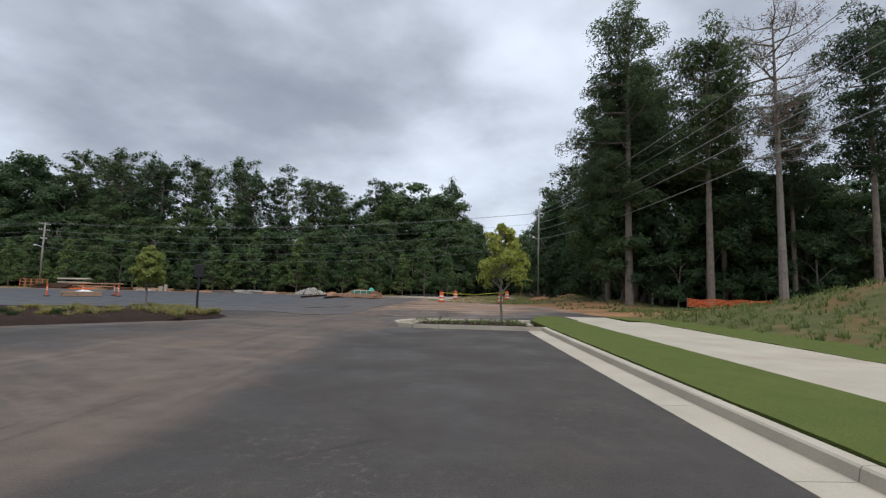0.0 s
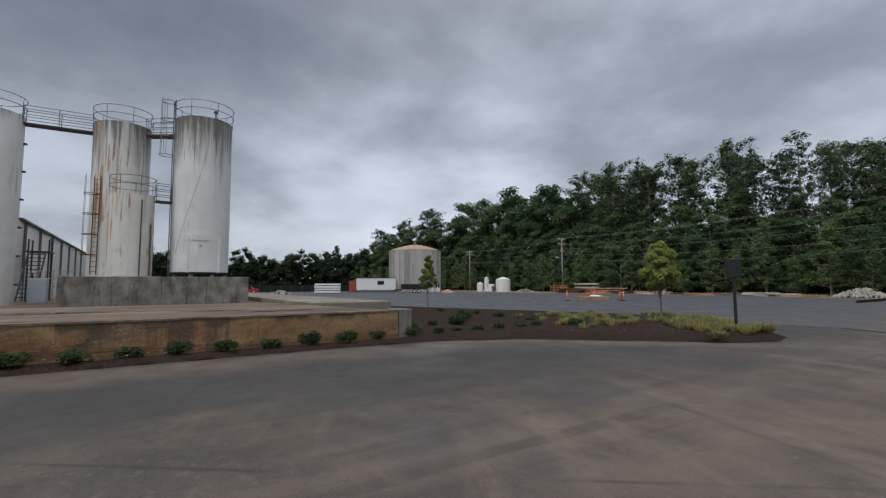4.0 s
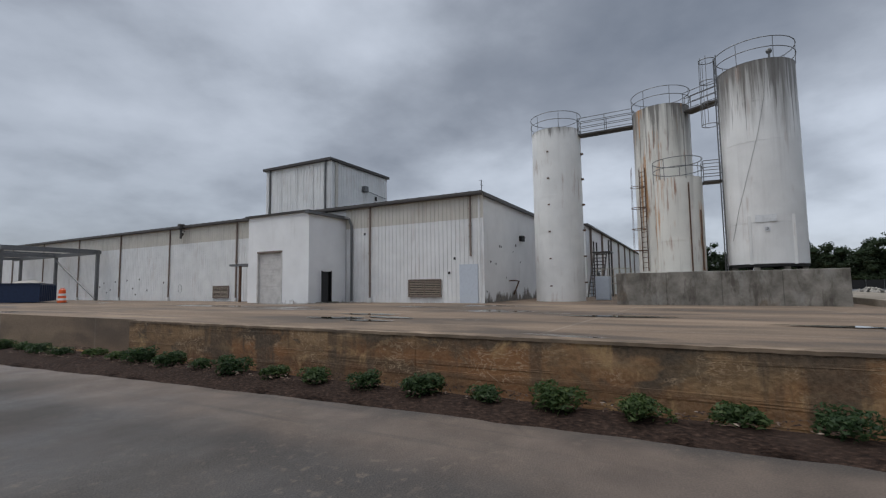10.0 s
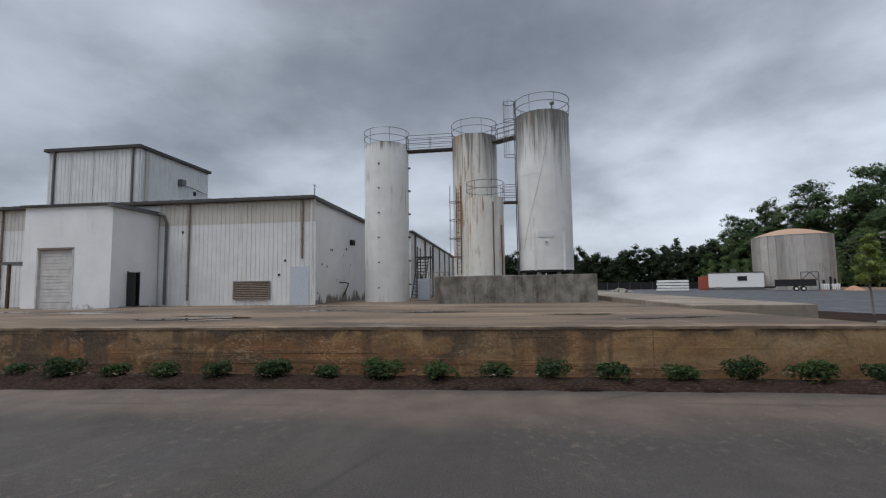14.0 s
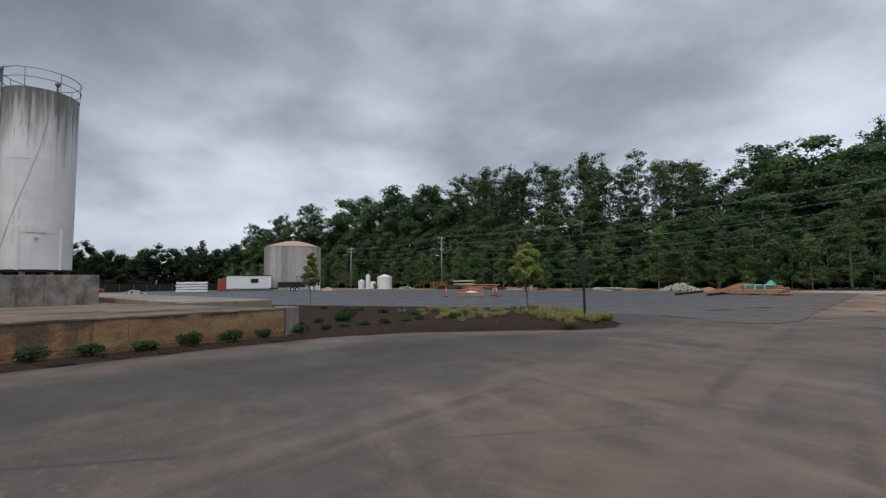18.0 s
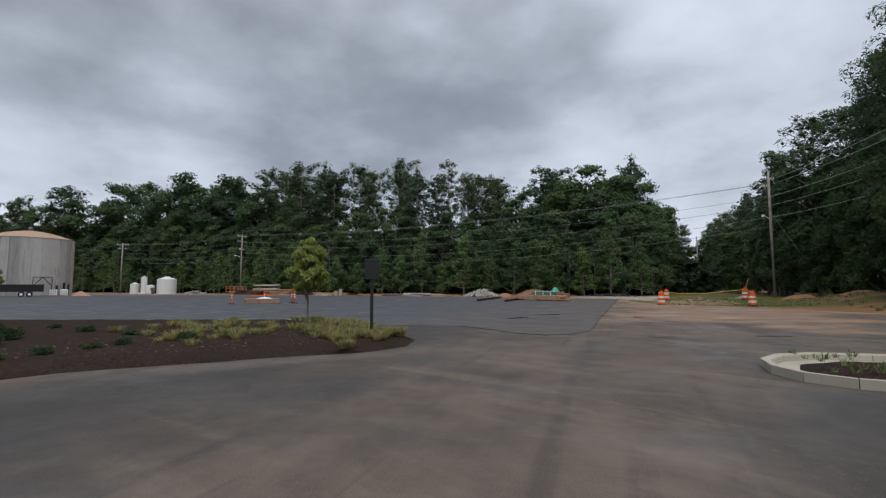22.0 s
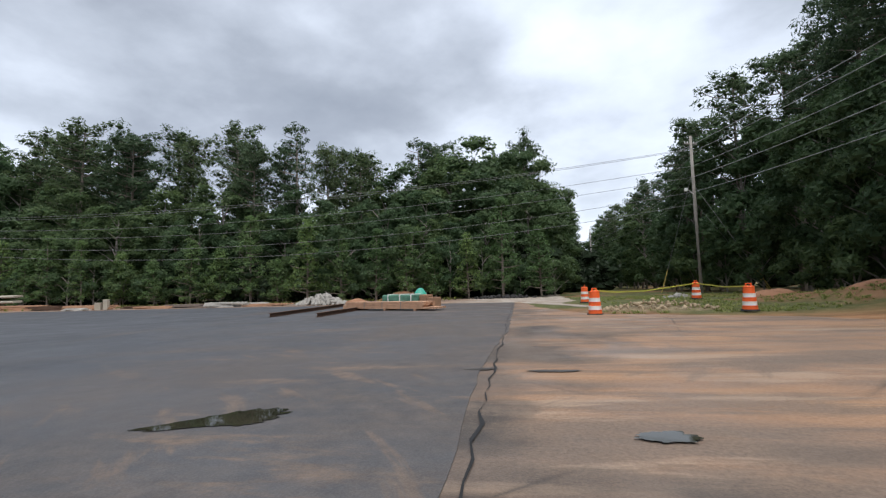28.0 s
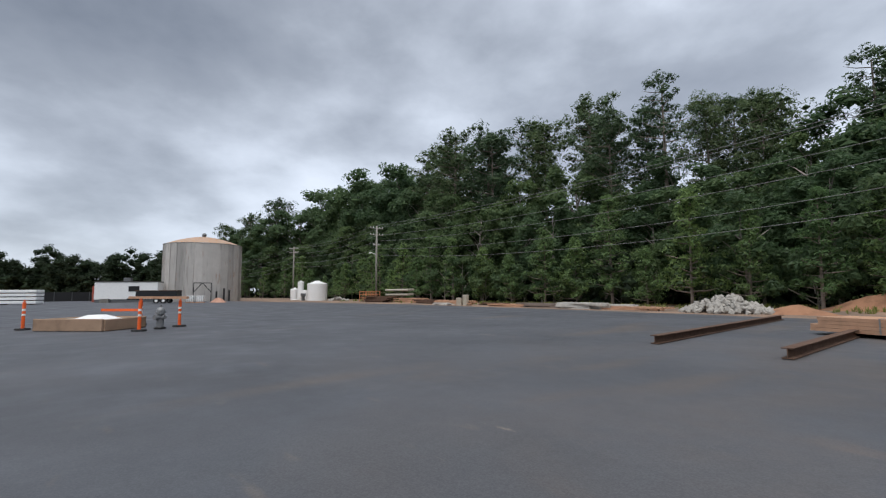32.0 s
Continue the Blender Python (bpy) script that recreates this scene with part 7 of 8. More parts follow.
cyl(bm, 0, 0, TH + 1.3, TH + 1.75, 0.3, n=12)
bmesh.ops.create_uvsphere(bm, u_segments=12, v_segments=8, radius=0.4, matrix=pose(0, 0, TH + 1.95))
part("roof_vent", bm, STEEL, tank)
bm = bmesh.new()
for a, b in (((6.6, -2.7, 0), (6.6, -2.7, 3.1)), ((7.2, -0.2, 0), (7.2, -0.2, 3.1)), ((6.6, -2.7, 3.1), (7.2, -0.2, 3.1)), ((6.6, -2.7, 1.6), (7.0, -1.5, 3.1)), ((7.2, -0.2, 1.6), (7.0, -1.5, 3.1))):
    rod(bm, a, b, 0.06, n=6)
part("pipe_frame", bm, BLACKPAINT, tank, "black pipe frame against the shell")
for a, h in ((0.10, 1.7), (0.28, 2.2), (0.42, 1.9)):
    part("valve_post", box(bmesh.new(), 7.0 * math.cos(a) - 0.12, 7.0 * math.sin(a) - 0.12, 0, 7.0 * math.cos(a) + 0.12, 7.0 * math.sin(a) + 0.12, h), BLACKPAINT, tank)


# ---- trailers and vehicles far off ----
def wheel(parent, x, y, r, w=0.22):
    bm = bmesh.new()
    bmesh.ops.create_cone(bm, cap_ends=True, segments=20, radius1=r, radius2=r, depth=w, matrix=pose(x, y, r, 90, 0, 0))
    wh = part("wheel", bm, TYRE, parent)
    bm = bmesh.new()
    bmesh.ops.create_cone(bm, cap_ends=True, segments=14, radius1=r * 0.55, radius2=r * 0.5, depth=w + 0.03, matrix=pose(x, y, r, 90, 0, 0))
    part("rim", bm, WHITEPLASTIC, wh, "white rim")


office = thing("site_trailer", -100.0, 49.9, 0.0, 66, label="long white site office trailer with a dark window", category="trailer")
part("body", box(bmesh.new(), -4.4, -1.4, 0.5, 4.4, 1.4, 3.2, 0.06), WHITEPLASTIC, office)
part("window", box(bmesh.new(), 0.3, -1.44, 1.75, 1.8, -1.398, 2.6), BLACK, office)
part("roof_edge", box(bmesh.new(), -4.45, -1.45, 3.2, 4.45, 1.45, 3.36, 0.03), DARKTRIM, office, "dark roof edge")
part("step", box(bmesh.new(), -3.4, -2.0, 0.0, -2.2, -1.45, 0.6, 0.02), OLDCONC, office)
part("skirt", box(bmesh.new(), -4.3, -1.3, 0.0, 4.3, 1.3, 0.5), STEEL, office)
part("roof_unit", box(bmesh.new(), -0.8, -0.5, 3.36, 0.2, 0.6, 3.95, 0.05), STEEL, office)
red_box = thing("shipping_container", -107.2, 47.6, 0.0, 156, label="faded red shipping container behind the office trailer", category="container")
part("body", box(bmesh.new(), -3, -1.2, 0.05, 3, 1.2, 2.7, 0.03), plain("faded_red", (0.35, 0.09, 0.06), 0.7), red_box)
for k in range(5):
    part("door_rib", box(bmesh.new(), -3.06, -1.1 + k * 0.48, 0.15, -3.002, -0.9 + k * 0.48, 2.6), red_box.children[0].data.materials[0], red_box)
dump = thing("dump_trailer", -86.0, 52.0, 0.0, 62, label="black dump trailer on twin axles with white rims", category="trailer")
part("tub", box(bmesh.new(), -2.6, -1.05, 0.75, 2.6, 1.05, 1.75, 0.05), BLACKPAINT, dump)
part("top_edge", box(bmesh.new(), -2.65, -1.1, 1.75, 2.65, 1.1, 1.83), RUSTY, dump)
part("tongue", box(bmesh.new(), -4.0, -0.1, 0.5, -2.5, 0.1, 0.75), BLACKPAINT, dump)
for x in (0.1, 1.0):
    for y in (-1.15, 1.15):
        wheel(dump, x, y, 0.38)
part("fender", box(bmesh.new(), -0.4, -1.32, 0.8, 1.5, -1.05, 0.88), BLACKPAINT, dump)
for x, y, z in ((-85.3, 55.9, 0), (-84.8, 57.1, 0)):
    tote = thing("liquid_tote", x, y, z, 62, label="white liquid tote in a wire cage", category="tote", group="liquid totes")
    part("bottle", box(bmesh.new(), -0.5, -0.45, 0.14, 0.5, 0.45, 1.05, 0.08), WHITEPLASTIC, tote)
    part("pallet", box(bmesh.new(), -0.55, -0.5, 0, 0.55, 0.5, 0.13), LUMBER, tote)
    for k in range(5):
        part("cage_bar", box(bmesh.new(), -0.52 + k * 0.25, -0.48, 0.14, -0.49 + k * 0.25, -0.46, 1.08), STEEL, tote)
for i in range(4):
    slab_s = thing("panel_stack", -95.0, 36.8, 0.5 * i, 67, label="stacked white panels on the asphalt", category="panel", group="stacked panels")
    part("panel", box(bmesh.new(), -2.6 + 0.1 * (i % 2), -1.0, 0.12, 2.6, 1.0, 0.497, 0.05), WHITEPLASTIC, slab_s)
    part("spacer", box(bmesh.new(), -1.6, -0.9, 0, -1.4, 0.9, 0.12), LUMBER, slab_s)
    part("spacer", box(bmesh.new(), 1.4, -0.9, 0, 1.6, 0.9, 0.12), LUMBER, slab_s)


screen = thing("screen_fence", -118, 38, 0, label="long black screen fence before the western woods", category="fence")
screen.matrix_world = Matrix()
for k in range(14):
    part("panel", box(bmesh.new(), -118.02, 18.0 + 2.5 * k, 0.1, -117.98, 20.47 + 2.5 * k, 1.75), BLACK, screen)
    part("post", cyl(bmesh.new(), -117.9, 18.0 + 2.5 * k, -0.2, 1.85, 0.04, n=6), STEEL, screen)


SALMON = plain("faded_tarp", (0.40, 0.22, 0.155), 0.8, vary=0.3, scale=2)
cover = earth_pile("covered_load", -84.5, 59.4, 1.9, 1.3, 0.75, SALMON, "low load under a faded salmon tarpaulin", 9.0)
cover["category"] = "tarpaulin"


def car(x, y, turn, paint, label):
    c = thing("car", x, y, 0.022, turn, label=label, category="car")
    bm = bmesh.new()
    side = [(-2.2, 0.35), (-2.25, 0.7), (-2.0, 0.85), (-1.2, 0.92), (-0.6, 1.38), (0.7, 1.4), (1.35, 0.95), (2.1, 0.82), (2.25, 0.55), (2.2, 0.3)]
    l = [bm.verts.new((u, -0.85, w)) for u, w in side]
    r = [bm.verts.new((u, 0.85, w)) for u, w in side]
    n = len(side)
    for i in range(n):
        bm.faces.new((l[i], l[(i + 1) % n], r[(i + 1) % n], r[i]))
    bm.faces.new(l[::-1])
    bm.faces.new(r)
    bmesh.ops.recalc_face_normals(bm, faces=bm.faces[:])
    part("body", bm, paint, c)
    part("side_window", box(bmesh.new(), -0.75, -0.87, 0.95, 0.8, -0.855, 1.3), BLACK, c)
    part("side_window", box(bmesh.new(), -0.75, 0.855, 0.95, 0.8, 0.87, 1.3), BLACK, c)
    for wx in (-1.4, 1.4):
        for wy in (-0.78, 0.78):
            wheel(c, wx, wy, 0.32, 0.2)


car(-112, 24.4, 75, plain("red_car_paint", (0.42, 0.03, 0.03), 0.3), "red sedan parked far across the lot")
car(-66.0, 8.0, 90, plain("white_truck_paint", (0.75, 0.75, 0.75), 0.3), "white car parked behind the silos")

# ---- hydrant, concrete base and delineators in the lot ----
hyd = thing("fire_hydrant", -30.74, 44.05, 0.022, 30, label="grey fire hydrant standing in the new asphalt", category="fire hydrant")
HYD = plain("hydrant_grey", (0.23, 0.235, 0.24), 0.45, 0.3)
bm = bmesh.new()
cyl(bm, 0, 0, 0, 0.06, 0.20, n=20)
part("flange", bm, TYRE, hyd)
part("barrel", cyl(bmesh.new(), 0, 0, 0.06, 0.62, 0.125, n=20), HYD, hyd)
part("collar", cyl(bmesh.new(), 0, 0, 0.58, 0.66, 0.185, n=20), HYD, hyd)
bm = bmesh.new()
bmesh.ops.create_uvsphere(bm, u_segments=16, v_segments=10, radius=0.155, matrix=pose(0, 0, 0.67))
part("bonnet", bm, HYD, hyd, smooth=True)
part("operating_nut", cyl(bmesh.new(), 0, 0, 0.80, 0.90, 0.04, n=5), HYD, hyd)
for s in (-1, 1):
    part("nozzle_cap", rod(bmesh.new(), (0, 0, 0.44), (0.24 * s, 0, 0.44), 0.075, n=12), HYD, hyd)
part("pumper_cap", rod(bmesh.new(), (0, 0, 0.44), (0, -0.25, 0.44), 0.10, n=12), HYD, hyd)

pit = thing("concrete_base", -32.56, 42.07, 0.022, 43, label="low timber-formed concrete base with a pale domed lid", category="concrete base")
FORM = plain("stained_formwork", (0.33, 0.22, 0.15), 0.9, vary=0.4, scale=2)
for s in (-1, 1):
    part("form_board", box(bmesh.new(), -1.4, s * 1.0 - 0.05, 0, 1.4, s * 1.0 + 0.05, 0.44, 0.02), FORM, pit)
    part("form_board", box(bmesh.new(), s * 1.4 - 0.05, -0.95, 0, s * 1.4 + 0.05, 0.95, 0.42, 0.02), FORM, pit)
part("fill", box(bmesh.new(), -1.34, -0.94, 0, 1.34, 0.94, 0.38), CONCRETE, pit)
part("domed_lid", cyl(bmesh.new(), 0.2, 0, 0.38, 0.54, 0.8, 0.3, 24), WHITEPLASTIC, pit, "pale domed cover")
part("crossbar", box(bmesh.new(), -0.9, 1.3, 0.62, 0.9, 1.36, 0.72), ORANGE, pit, "orange barrier board")


def delineator(x, y, h, label, tilt=0):
    d = thing("delineator_post", x, y, 0.022, 20, label=label, category="delineator post", group="delineator posts")
    part("base", cyl(bmesh.new(), 0, 0, 0, 0.06, 0.26, 0.24, 8), TYRE, d)
    for z0, z1, m in ((0.06, h * 0.5, ORANGE), (h * 0.5, h * 0.58, REFLECT), (h * 0.58, h * 0.68, ORANGE), (h * 0.68, h * 0.76, REFLECT), (h * 0.76, h, ORANGE)):
        part("tube", cyl(bmesh.new(), 0, 0, z0, z1 - 0.002, 0.06, 0.055, 12), m, d)
    part("top_loop", rod(bmesh.new(), (0, 0, h), (0, 0, h + 0.08), 0.03, n=8), ORANGE, d)


delineator(-30.04, 43.3, 1.05, "orange delineator post with white bands on a black base")
delineator(-34.0, 40.04, 1.05, "orange delineator post with white bands on a black base")
delineator(-33.84, 43.78, 1.05, "orange delineator post behind the concrete base")
delineator(-31.59, 44.85, 1.05, "orange delineator post behind the concrete base")
bm = bmesh.new()
box(bm, -2.2, -0.05, 0, 2.2, 0.05, 0.1, m=pose(-32.88, 44.21, 1.14, 0, 0, 20))
tagged(part("barrier_board", bm, LUMBER), "pale board laid across delineator posts", "board")


# ---- planting ----
def tuft_mesh(name, rng, n, h, spread, material, width=0.02):
    """A clump of grass blades."""
    a = rng.uniform(0, 6.28, n)
    r = spread * np.sqrt(rng.uniform(0, 1, n)) * 0.35
    lean = rng.uniform(0.15, 1.0, n) * spread
    hh = h * rng.uniform(0.5, 1.1, n)
    b = np.stack([r * np.cos(a), r * np.sin(a), np.zeros(n)], 1)
    out = np.stack([np.cos(a), np.sin(a), np.zeros(n)], 1)
    side = np.stack([-np.sin(a), np.cos(a), np.zeros(n)], 1) * width
    up = np.array([0, 0, 1.0])
    m1 = b + out * (lean * 0.35)[:, None] + up * (hh * 0.65)[:, None]
    t1 = b + out * lean[:, None] + up * hh[:, None]
    verts = np.stack([b - side, b + side, m1 + side * 0.7, m1 - side * 0.7, t1], 1).reshape(-1, 3)
    faces = []
    for i in range(n):
        o = 5 * i
        faces += [(o, o + 1, o + 2, o + 3), (o + 3, o + 2, o + 4)]
    me = bpy.data.meshes.new(name)
    me.from_pydata(verts.tolist(), [], faces)
    me.materials.append(material)
    return me


nrng = np.random.default_rng(77)
prng = random.Random(31)


def shrub(kind, x, y, z, s, label, group):
    ob = copy_thing(kind, pose(x, y, z, 0, 0, prng.uniform(0, 360)))
    ob.scale = (s * 1.08, s * 1.08, s * prng.uniform(0.68, 0.92))
    return tagged(ob, label, "shrub", group)


def make_shrub(seed, r, h, material):
    rng = np.random.default_rng(seed)
    t = thing("shrub", 0, 0, 0, label="small round green shrub in the mulch", category="shrub", group="bed shrubs")
    bm = bmesh.new()
    cs, rs = [], []
    for k in range(16):
        a, f = rng.uniform(0, 6.28), math.sqrt(rng.uniform(0, 1))
        c = (r * 0.62 * f * math.cos(a), r * 0.62 * f * math.sin(a), h * rng.uniform(0.12, 0.72))
        cs.append(c)
        rs.append(r * rng.uniform(0.32, 0.48))
        tube(bm, [(0, 0, -0.03), (c[0] * 0.4, c[1] * 0.4, c[2] * 0.5), c], [0.012, 0.008, 0.004], 4)
    part("stem", bm, BARK, t, "woody brown stems")
    ob = new("leaves", leaf_mesh("leaves", np.array(cs), np.array(rs), 75, (0.085, 0.045), material, rng))
    ob.parent = t
    return t


SHRUBS = [make_shrub(100 + i, r, h, SHRUB) for i, (r, h) in enumerate([(0.36, 0.30), (0.31, 0.25), (0.40, 0.32)])]
y = -25.9
k = 0
while y < 11.6:
    shrub(SHRUBS[k % 3], -14.35 - 0.03 * max(-5, y) + prng.uniform(-0.08, 0.08) + (0.2 if y < -7 else 0), y, 0.12, prng.uniform(0.70, 1.05), "small round green shrub in the mulch by the wall", "bed shrubs")
    y += prng.uniform(0.86, 1.0)
    k += 1
for x, y in ((-14.7, 12.3), (-14.9, 13.1), (-14.9, 13.9), (-14.7, 14.6), (-14.7, 15.4), (-14.7, 16.3), (-14.6, 17.0), (-16.3, 13.2), (-17.0, 14.4), (-14.0, 18.2), (-13.4, 19.2), (-16.6, 18.6), (-18.8, 18.9), (-21.2, 19.4), (-24, 19.2)):
    shrub(SHRUBS[k % 3], x + prng.uniform(-0.1, 0.1), y + prng.uniform(-0.1, 0.1), 0.15, prng.uniform(0.55, 0.78), "small green shrub in the bark mulch", "bed shrubs")
    k += 1
for i, s in enumerate(SHRUBS):
    s.matrix_world = pose(-16.5 - i, 15.0 + 0.9 * i, 0.16)

TUFTS = []
for i in range(3):
    t = thing("grass_clump", 0, 0, 0, label="straw-coloured ornamental grass clump in the mulch", category="grass", group="grass clumps")
    ob = new("foliage", tuft_mesh("foliage", nrng, 130, 0.34, 0.44, STRAW, 0.013))
    ob.parent = t
    TUFTS.append(t)
placed = 0
while placed < 115:
    x, y = prng.uniform(-19.5, -9.0), prng.uniform(17.5, 25.6)
    front = 18.9 - (x + 9.0) * 0.92 if x > -12.9 else 15.2 + 0.4 * (-12.9 - x) + (3.0 if x < -14.5 else 0)
    back = 21.4 + (-9.0 - x) * 1.1 if x > -12.6 else 25.3
    if not (front - 1.6 + 0.55 < y < back - 0.4) or x > -9.3 or prng.random() < (-11 - x) * 0.10:
        continue
    ob = copy_thing(TUFTS[placed % 3], pose(x, y, 0.13, 0, 0, prng.uniform(0, 360)))
    s = prng.uniform(0.5, 0.9)
    ob.scale = (s, s, s)
    placed += 1
for i, t in enumerate(TUFTS):
    t.matrix_world = pose(-10.2 - 0.9 * i, 20.1 + 0.5 * i, 0.13)


def young_tree(x, y, z, h, spread, label, seed, thin=1.0):
    t = broadleaf("young_tree", seed, h, spread, 0.28, label, YOUNG, lobes=int(22 * thin), subs=7, per=64, leaf=(0.14, 0.085), taper=0.75)
    t.matrix_world = pose(x, y, z, 0, 0, seed * 31)
    return t


young_tree(-13.7, 23.0, 0.14, 3.35, 0.98, "young staked tree with light yellow-green leaves in the bed", 201)
young_tree(-27.3, 20.3, 0.1, 3.5, 0.62, "thin young tree with sparse light leaves in the bed", 202, 0.6)
young_tree(3.6, 20.8, 0.1, 4.6, 1.45, "young tree with yellow-green leaves on the kerbed island", 203, 0.8)

signpost = thing("sign_post", -10.0, 20.9, 0.13, 25, label="black square post with a small dark sign", category="sign")
part("post", box(bmesh.new(), -0.045, -0.045, -0.2, 0.045, 0.045, 2.0, 0.006), BLACKPAINT, signpost)
part("sign_panel", box(bmesh.new(), -0.2, -0.075, 1.62, 0.2, -0.055, 2.2, 0.01), BLACKPAINT, signpost, "back of a small dark sign")
part("cap", box(bmesh.new(), -0.055, -0.055, 2.0, 0.055, 0.04, 2.03), BLACKPAINT, signpost)


# ---- orange safety net ----
net = thing("safety_fence", 0, 0, 0, label="sagging orange safety net on posts before the woods", category="fence")
posts = [(19.6, 36.5), (21.4, 36.0), (23.2, 35.6), (25.0, 35.1), (26.8, 34.6)]
for x, y in posts:
    z = ground_height(x, y)
    part("post", rod(bmesh.new(), (x, y, z - 0.2), (x, y, z + 1.05), 0.025, n=5), STEEL, net)
for (x0, y0), (x1, y1) in zip(posts, posts[1:]):
    bm = bmesh.new()
    for i in range(7):
        h = 0.38 + i * 0.095
        a, b = Vector((x0, y0, ground_height(x0, y0) + h)), Vector((x1, y1, ground_height(x1, y1) + h))
        midp = (a + b) / 2 - Vector((0, 0, 0.10))
        for p, q in ((a, midp), (midp, b)):
            box(bm, 0, -0.006, -0.028, (q - p).length, 0.006, 0.028, m=Matrix.Translation(p) @ (q - p).to_track_quat("X", "Z").to_matrix().to_4x4())
    part("netting", bm, ORANGENET, net)
    bm = bmesh.new()
    a, b = ground_height(x0, y0), ground_height(x1, y1)
    f = [bm.verts.new(v) for v in ((x0, y0 + 0.05, a - 0.05), (x1, y1 + 0.05, b - 0.05), (x1, y1 + 0.05, b + 0.5), (x0, y0 + 0.05, a + 0.5))]
    bm.faces.new(f)
    part("silt_skirt", bm, TYRE, net, "black silt cloth")


# ---- steel frame, skip and drum on the slab ----
canopy = thing("steel_canopy", -32, -49, ZS, label="open grey steel canopy frame beside the factory", category="steel frame")
canopy.matrix_world = Matrix()
for x in (-33.6, -26.0):
    for y in (-49.0, -58.0, -67.0):
        part("column", box(bmesh.new(), x - 0.13, y - 0.13, ZS, x + 0.13, y + 0.13, 5.3), STEEL, canopy)
for x in (-33.6, -26.0):
    part("beam", box(bmesh.new(), x - 0.14, -69, 5.303, x + 0.14, -48.6, 5.65), STEEL, canopy)
for y in (-49.0, -58.0, -67.0):
    part("crossbeam", box(bmesh.new(), -33.45, y - 0.12, 5.31, -26.15, y + 0.12, 5.62), STEEL, canopy)
for k in range(5):
    part("purlin", box(bmesh.new(), -34.2, -50 - k * 4.2, 5.66, -25.6, -49.85 - k * 4.2, 5.82), STEEL, canopy)
part("brace", rod(bmesh.new(), (-33.6, -57.9, 4.9), (-33.6, -49.2, ZS + 0.2), 0.09, n=6), STEEL, canopy)
skip = thing("skip_container", -25.3, -41.0, 0.62, 60, label="dark blue roll-off skip heaped with rubbish", category="skip")
BLUE = plain("dark_blue_paint", (0.018, 0.035, 0.085), 0.5)
bm = bmesh.new()
box(bm, -3.0, -1.15, 0.12, 3.0, 1.15, 1.45)
part("body", bm, BLUE, skip)
for k in range(9):
    part("rib", box(bmesh.new(), -2.9 + k * 0.7, 1.152, 0.15, -2.78 + k * 0.7, 1.25, 1.40), BLUE, skip)
    part("rib", box(bmesh.new(), -2.9 + k * 0.7, -1.25, 0.15, -2.78 + k * 0.7, -1.152, 1.40), BLUE, skip)
part("top_rim", box(bmesh.new(), -3.08, -1.24, 1.452, 3.08, 1.24, 1.54), BLUE, skip)
part("label_plate", box(bmesh.new(), 2.0, -1.27, 0.9, 2.6, -1.252, 1.3), REFLECT, skip, "white plate")
bm = bmesh.new()
bmesh.ops.create_icosphere(bm, subdivisions=3, radius=1, matrix=pose(0, 0, 1.5) @ Matrix.Diagonal((2.7, 0.9, 0.28, 1)))
for v in bm.verts:
    v.co.z += 0.15 * noise.noise(v.co * 2)
    v.co.z = max(v.co.z, 1.50)
part("rubbish", bm, ROCK, skip, "heaped pale rubbish")
traffic_drum(-25.7, -36.6, 0.62, 10, "orange and white traffic drum beside the skip")


# ---- weeds and patches ----
def scatter(name, spots, h, spread, blades, material, label, width=0.02):
    """Loose grass over rough ground, one mesh."""
    kinds = []
    for _ in range(12):
        me = tuft_mesh("tuft", nrng, blades, h, spread, material, width)
        co = np.empty(3 * len(me.vertices))
        me.vertices.foreach_get("co", co)
        kinds.append((co.reshape(-1, 3), [tuple(p.vertices) for p in me.polygons]))
        bpy.data.meshes.remove(me)
    vs, fs, o = [], [], 0
    for i, (x, y, z, k) in enumerate(spots):
        co, faces = kinds[i % 12]
        a = i * 2.4
        c, s = math.cos(a) * k, math.sin(a) * k
        vs.append(np.stack([co[:, 0] * c - co[:, 1] * s + x, co[:, 0] * s + co[:, 1] * c + y, co[:, 2] * k + z], 1))
        fs += [tuple(j + o for j in f) for f in faces]
        o += len(co)
    me = bpy.data.meshes.new(name)
    me.from_pydata(np.concatenate(vs).tolist(), [], fs)
    me.materials.append(material)
    return tagged(new(name, me), label, "grass", kind="stuff")


spots = []
while len(spots) < 1500:
    x, y = prng.uniform(12.6, 30), prng.uniform(4, 34)
    if prng.random() < math.exp(-(x - 12) / 9):
        spots.append((x, y, ground_height(x, y) - 0.02, prng.uniform(0.4, 1.2)))
scatter("weeds", spots, 0.30, 0.26, 8, WEED, "rough weeds and grass on the mound", 0.022)
spots = []
while len(spots) < 2200:
    x, y = prng.uniform(1.0, 20), prng.uniform(50.5, 76)
    if 0.5 + 0.5 * noise.noise((x * 0.3, y * 0.3, 2)) > 0.42 and not (x < 3 and y > 57):
        spots.append((x, y, ground_height(x, y) - 0.02, prng.uniform(0.4, 1.2)))
scatter("weeds", spots, 0.16, 0.26, 9, WEED, "rough grass between the traffic drums and the pole", 0.025)
spots = []
while len(spots) < 420:
    x, y = prng.uniform(10, 22), prng.uniform(27, 50)
    if 0.5 + 0.5 * noise.noise((x * 0.3, y * 0.3, 5)) > 0.52 and x > 10 + abs(y - 36) * 0.15:
        spots.append((x, y, ground_height(x, y) - 0.02, prng.uniform(0.4, 1.1)))
scatter("weeds", spots, 0.26, 0.26, 8, WEED, "sparse weeds on the clay before the east woods", 0.022)
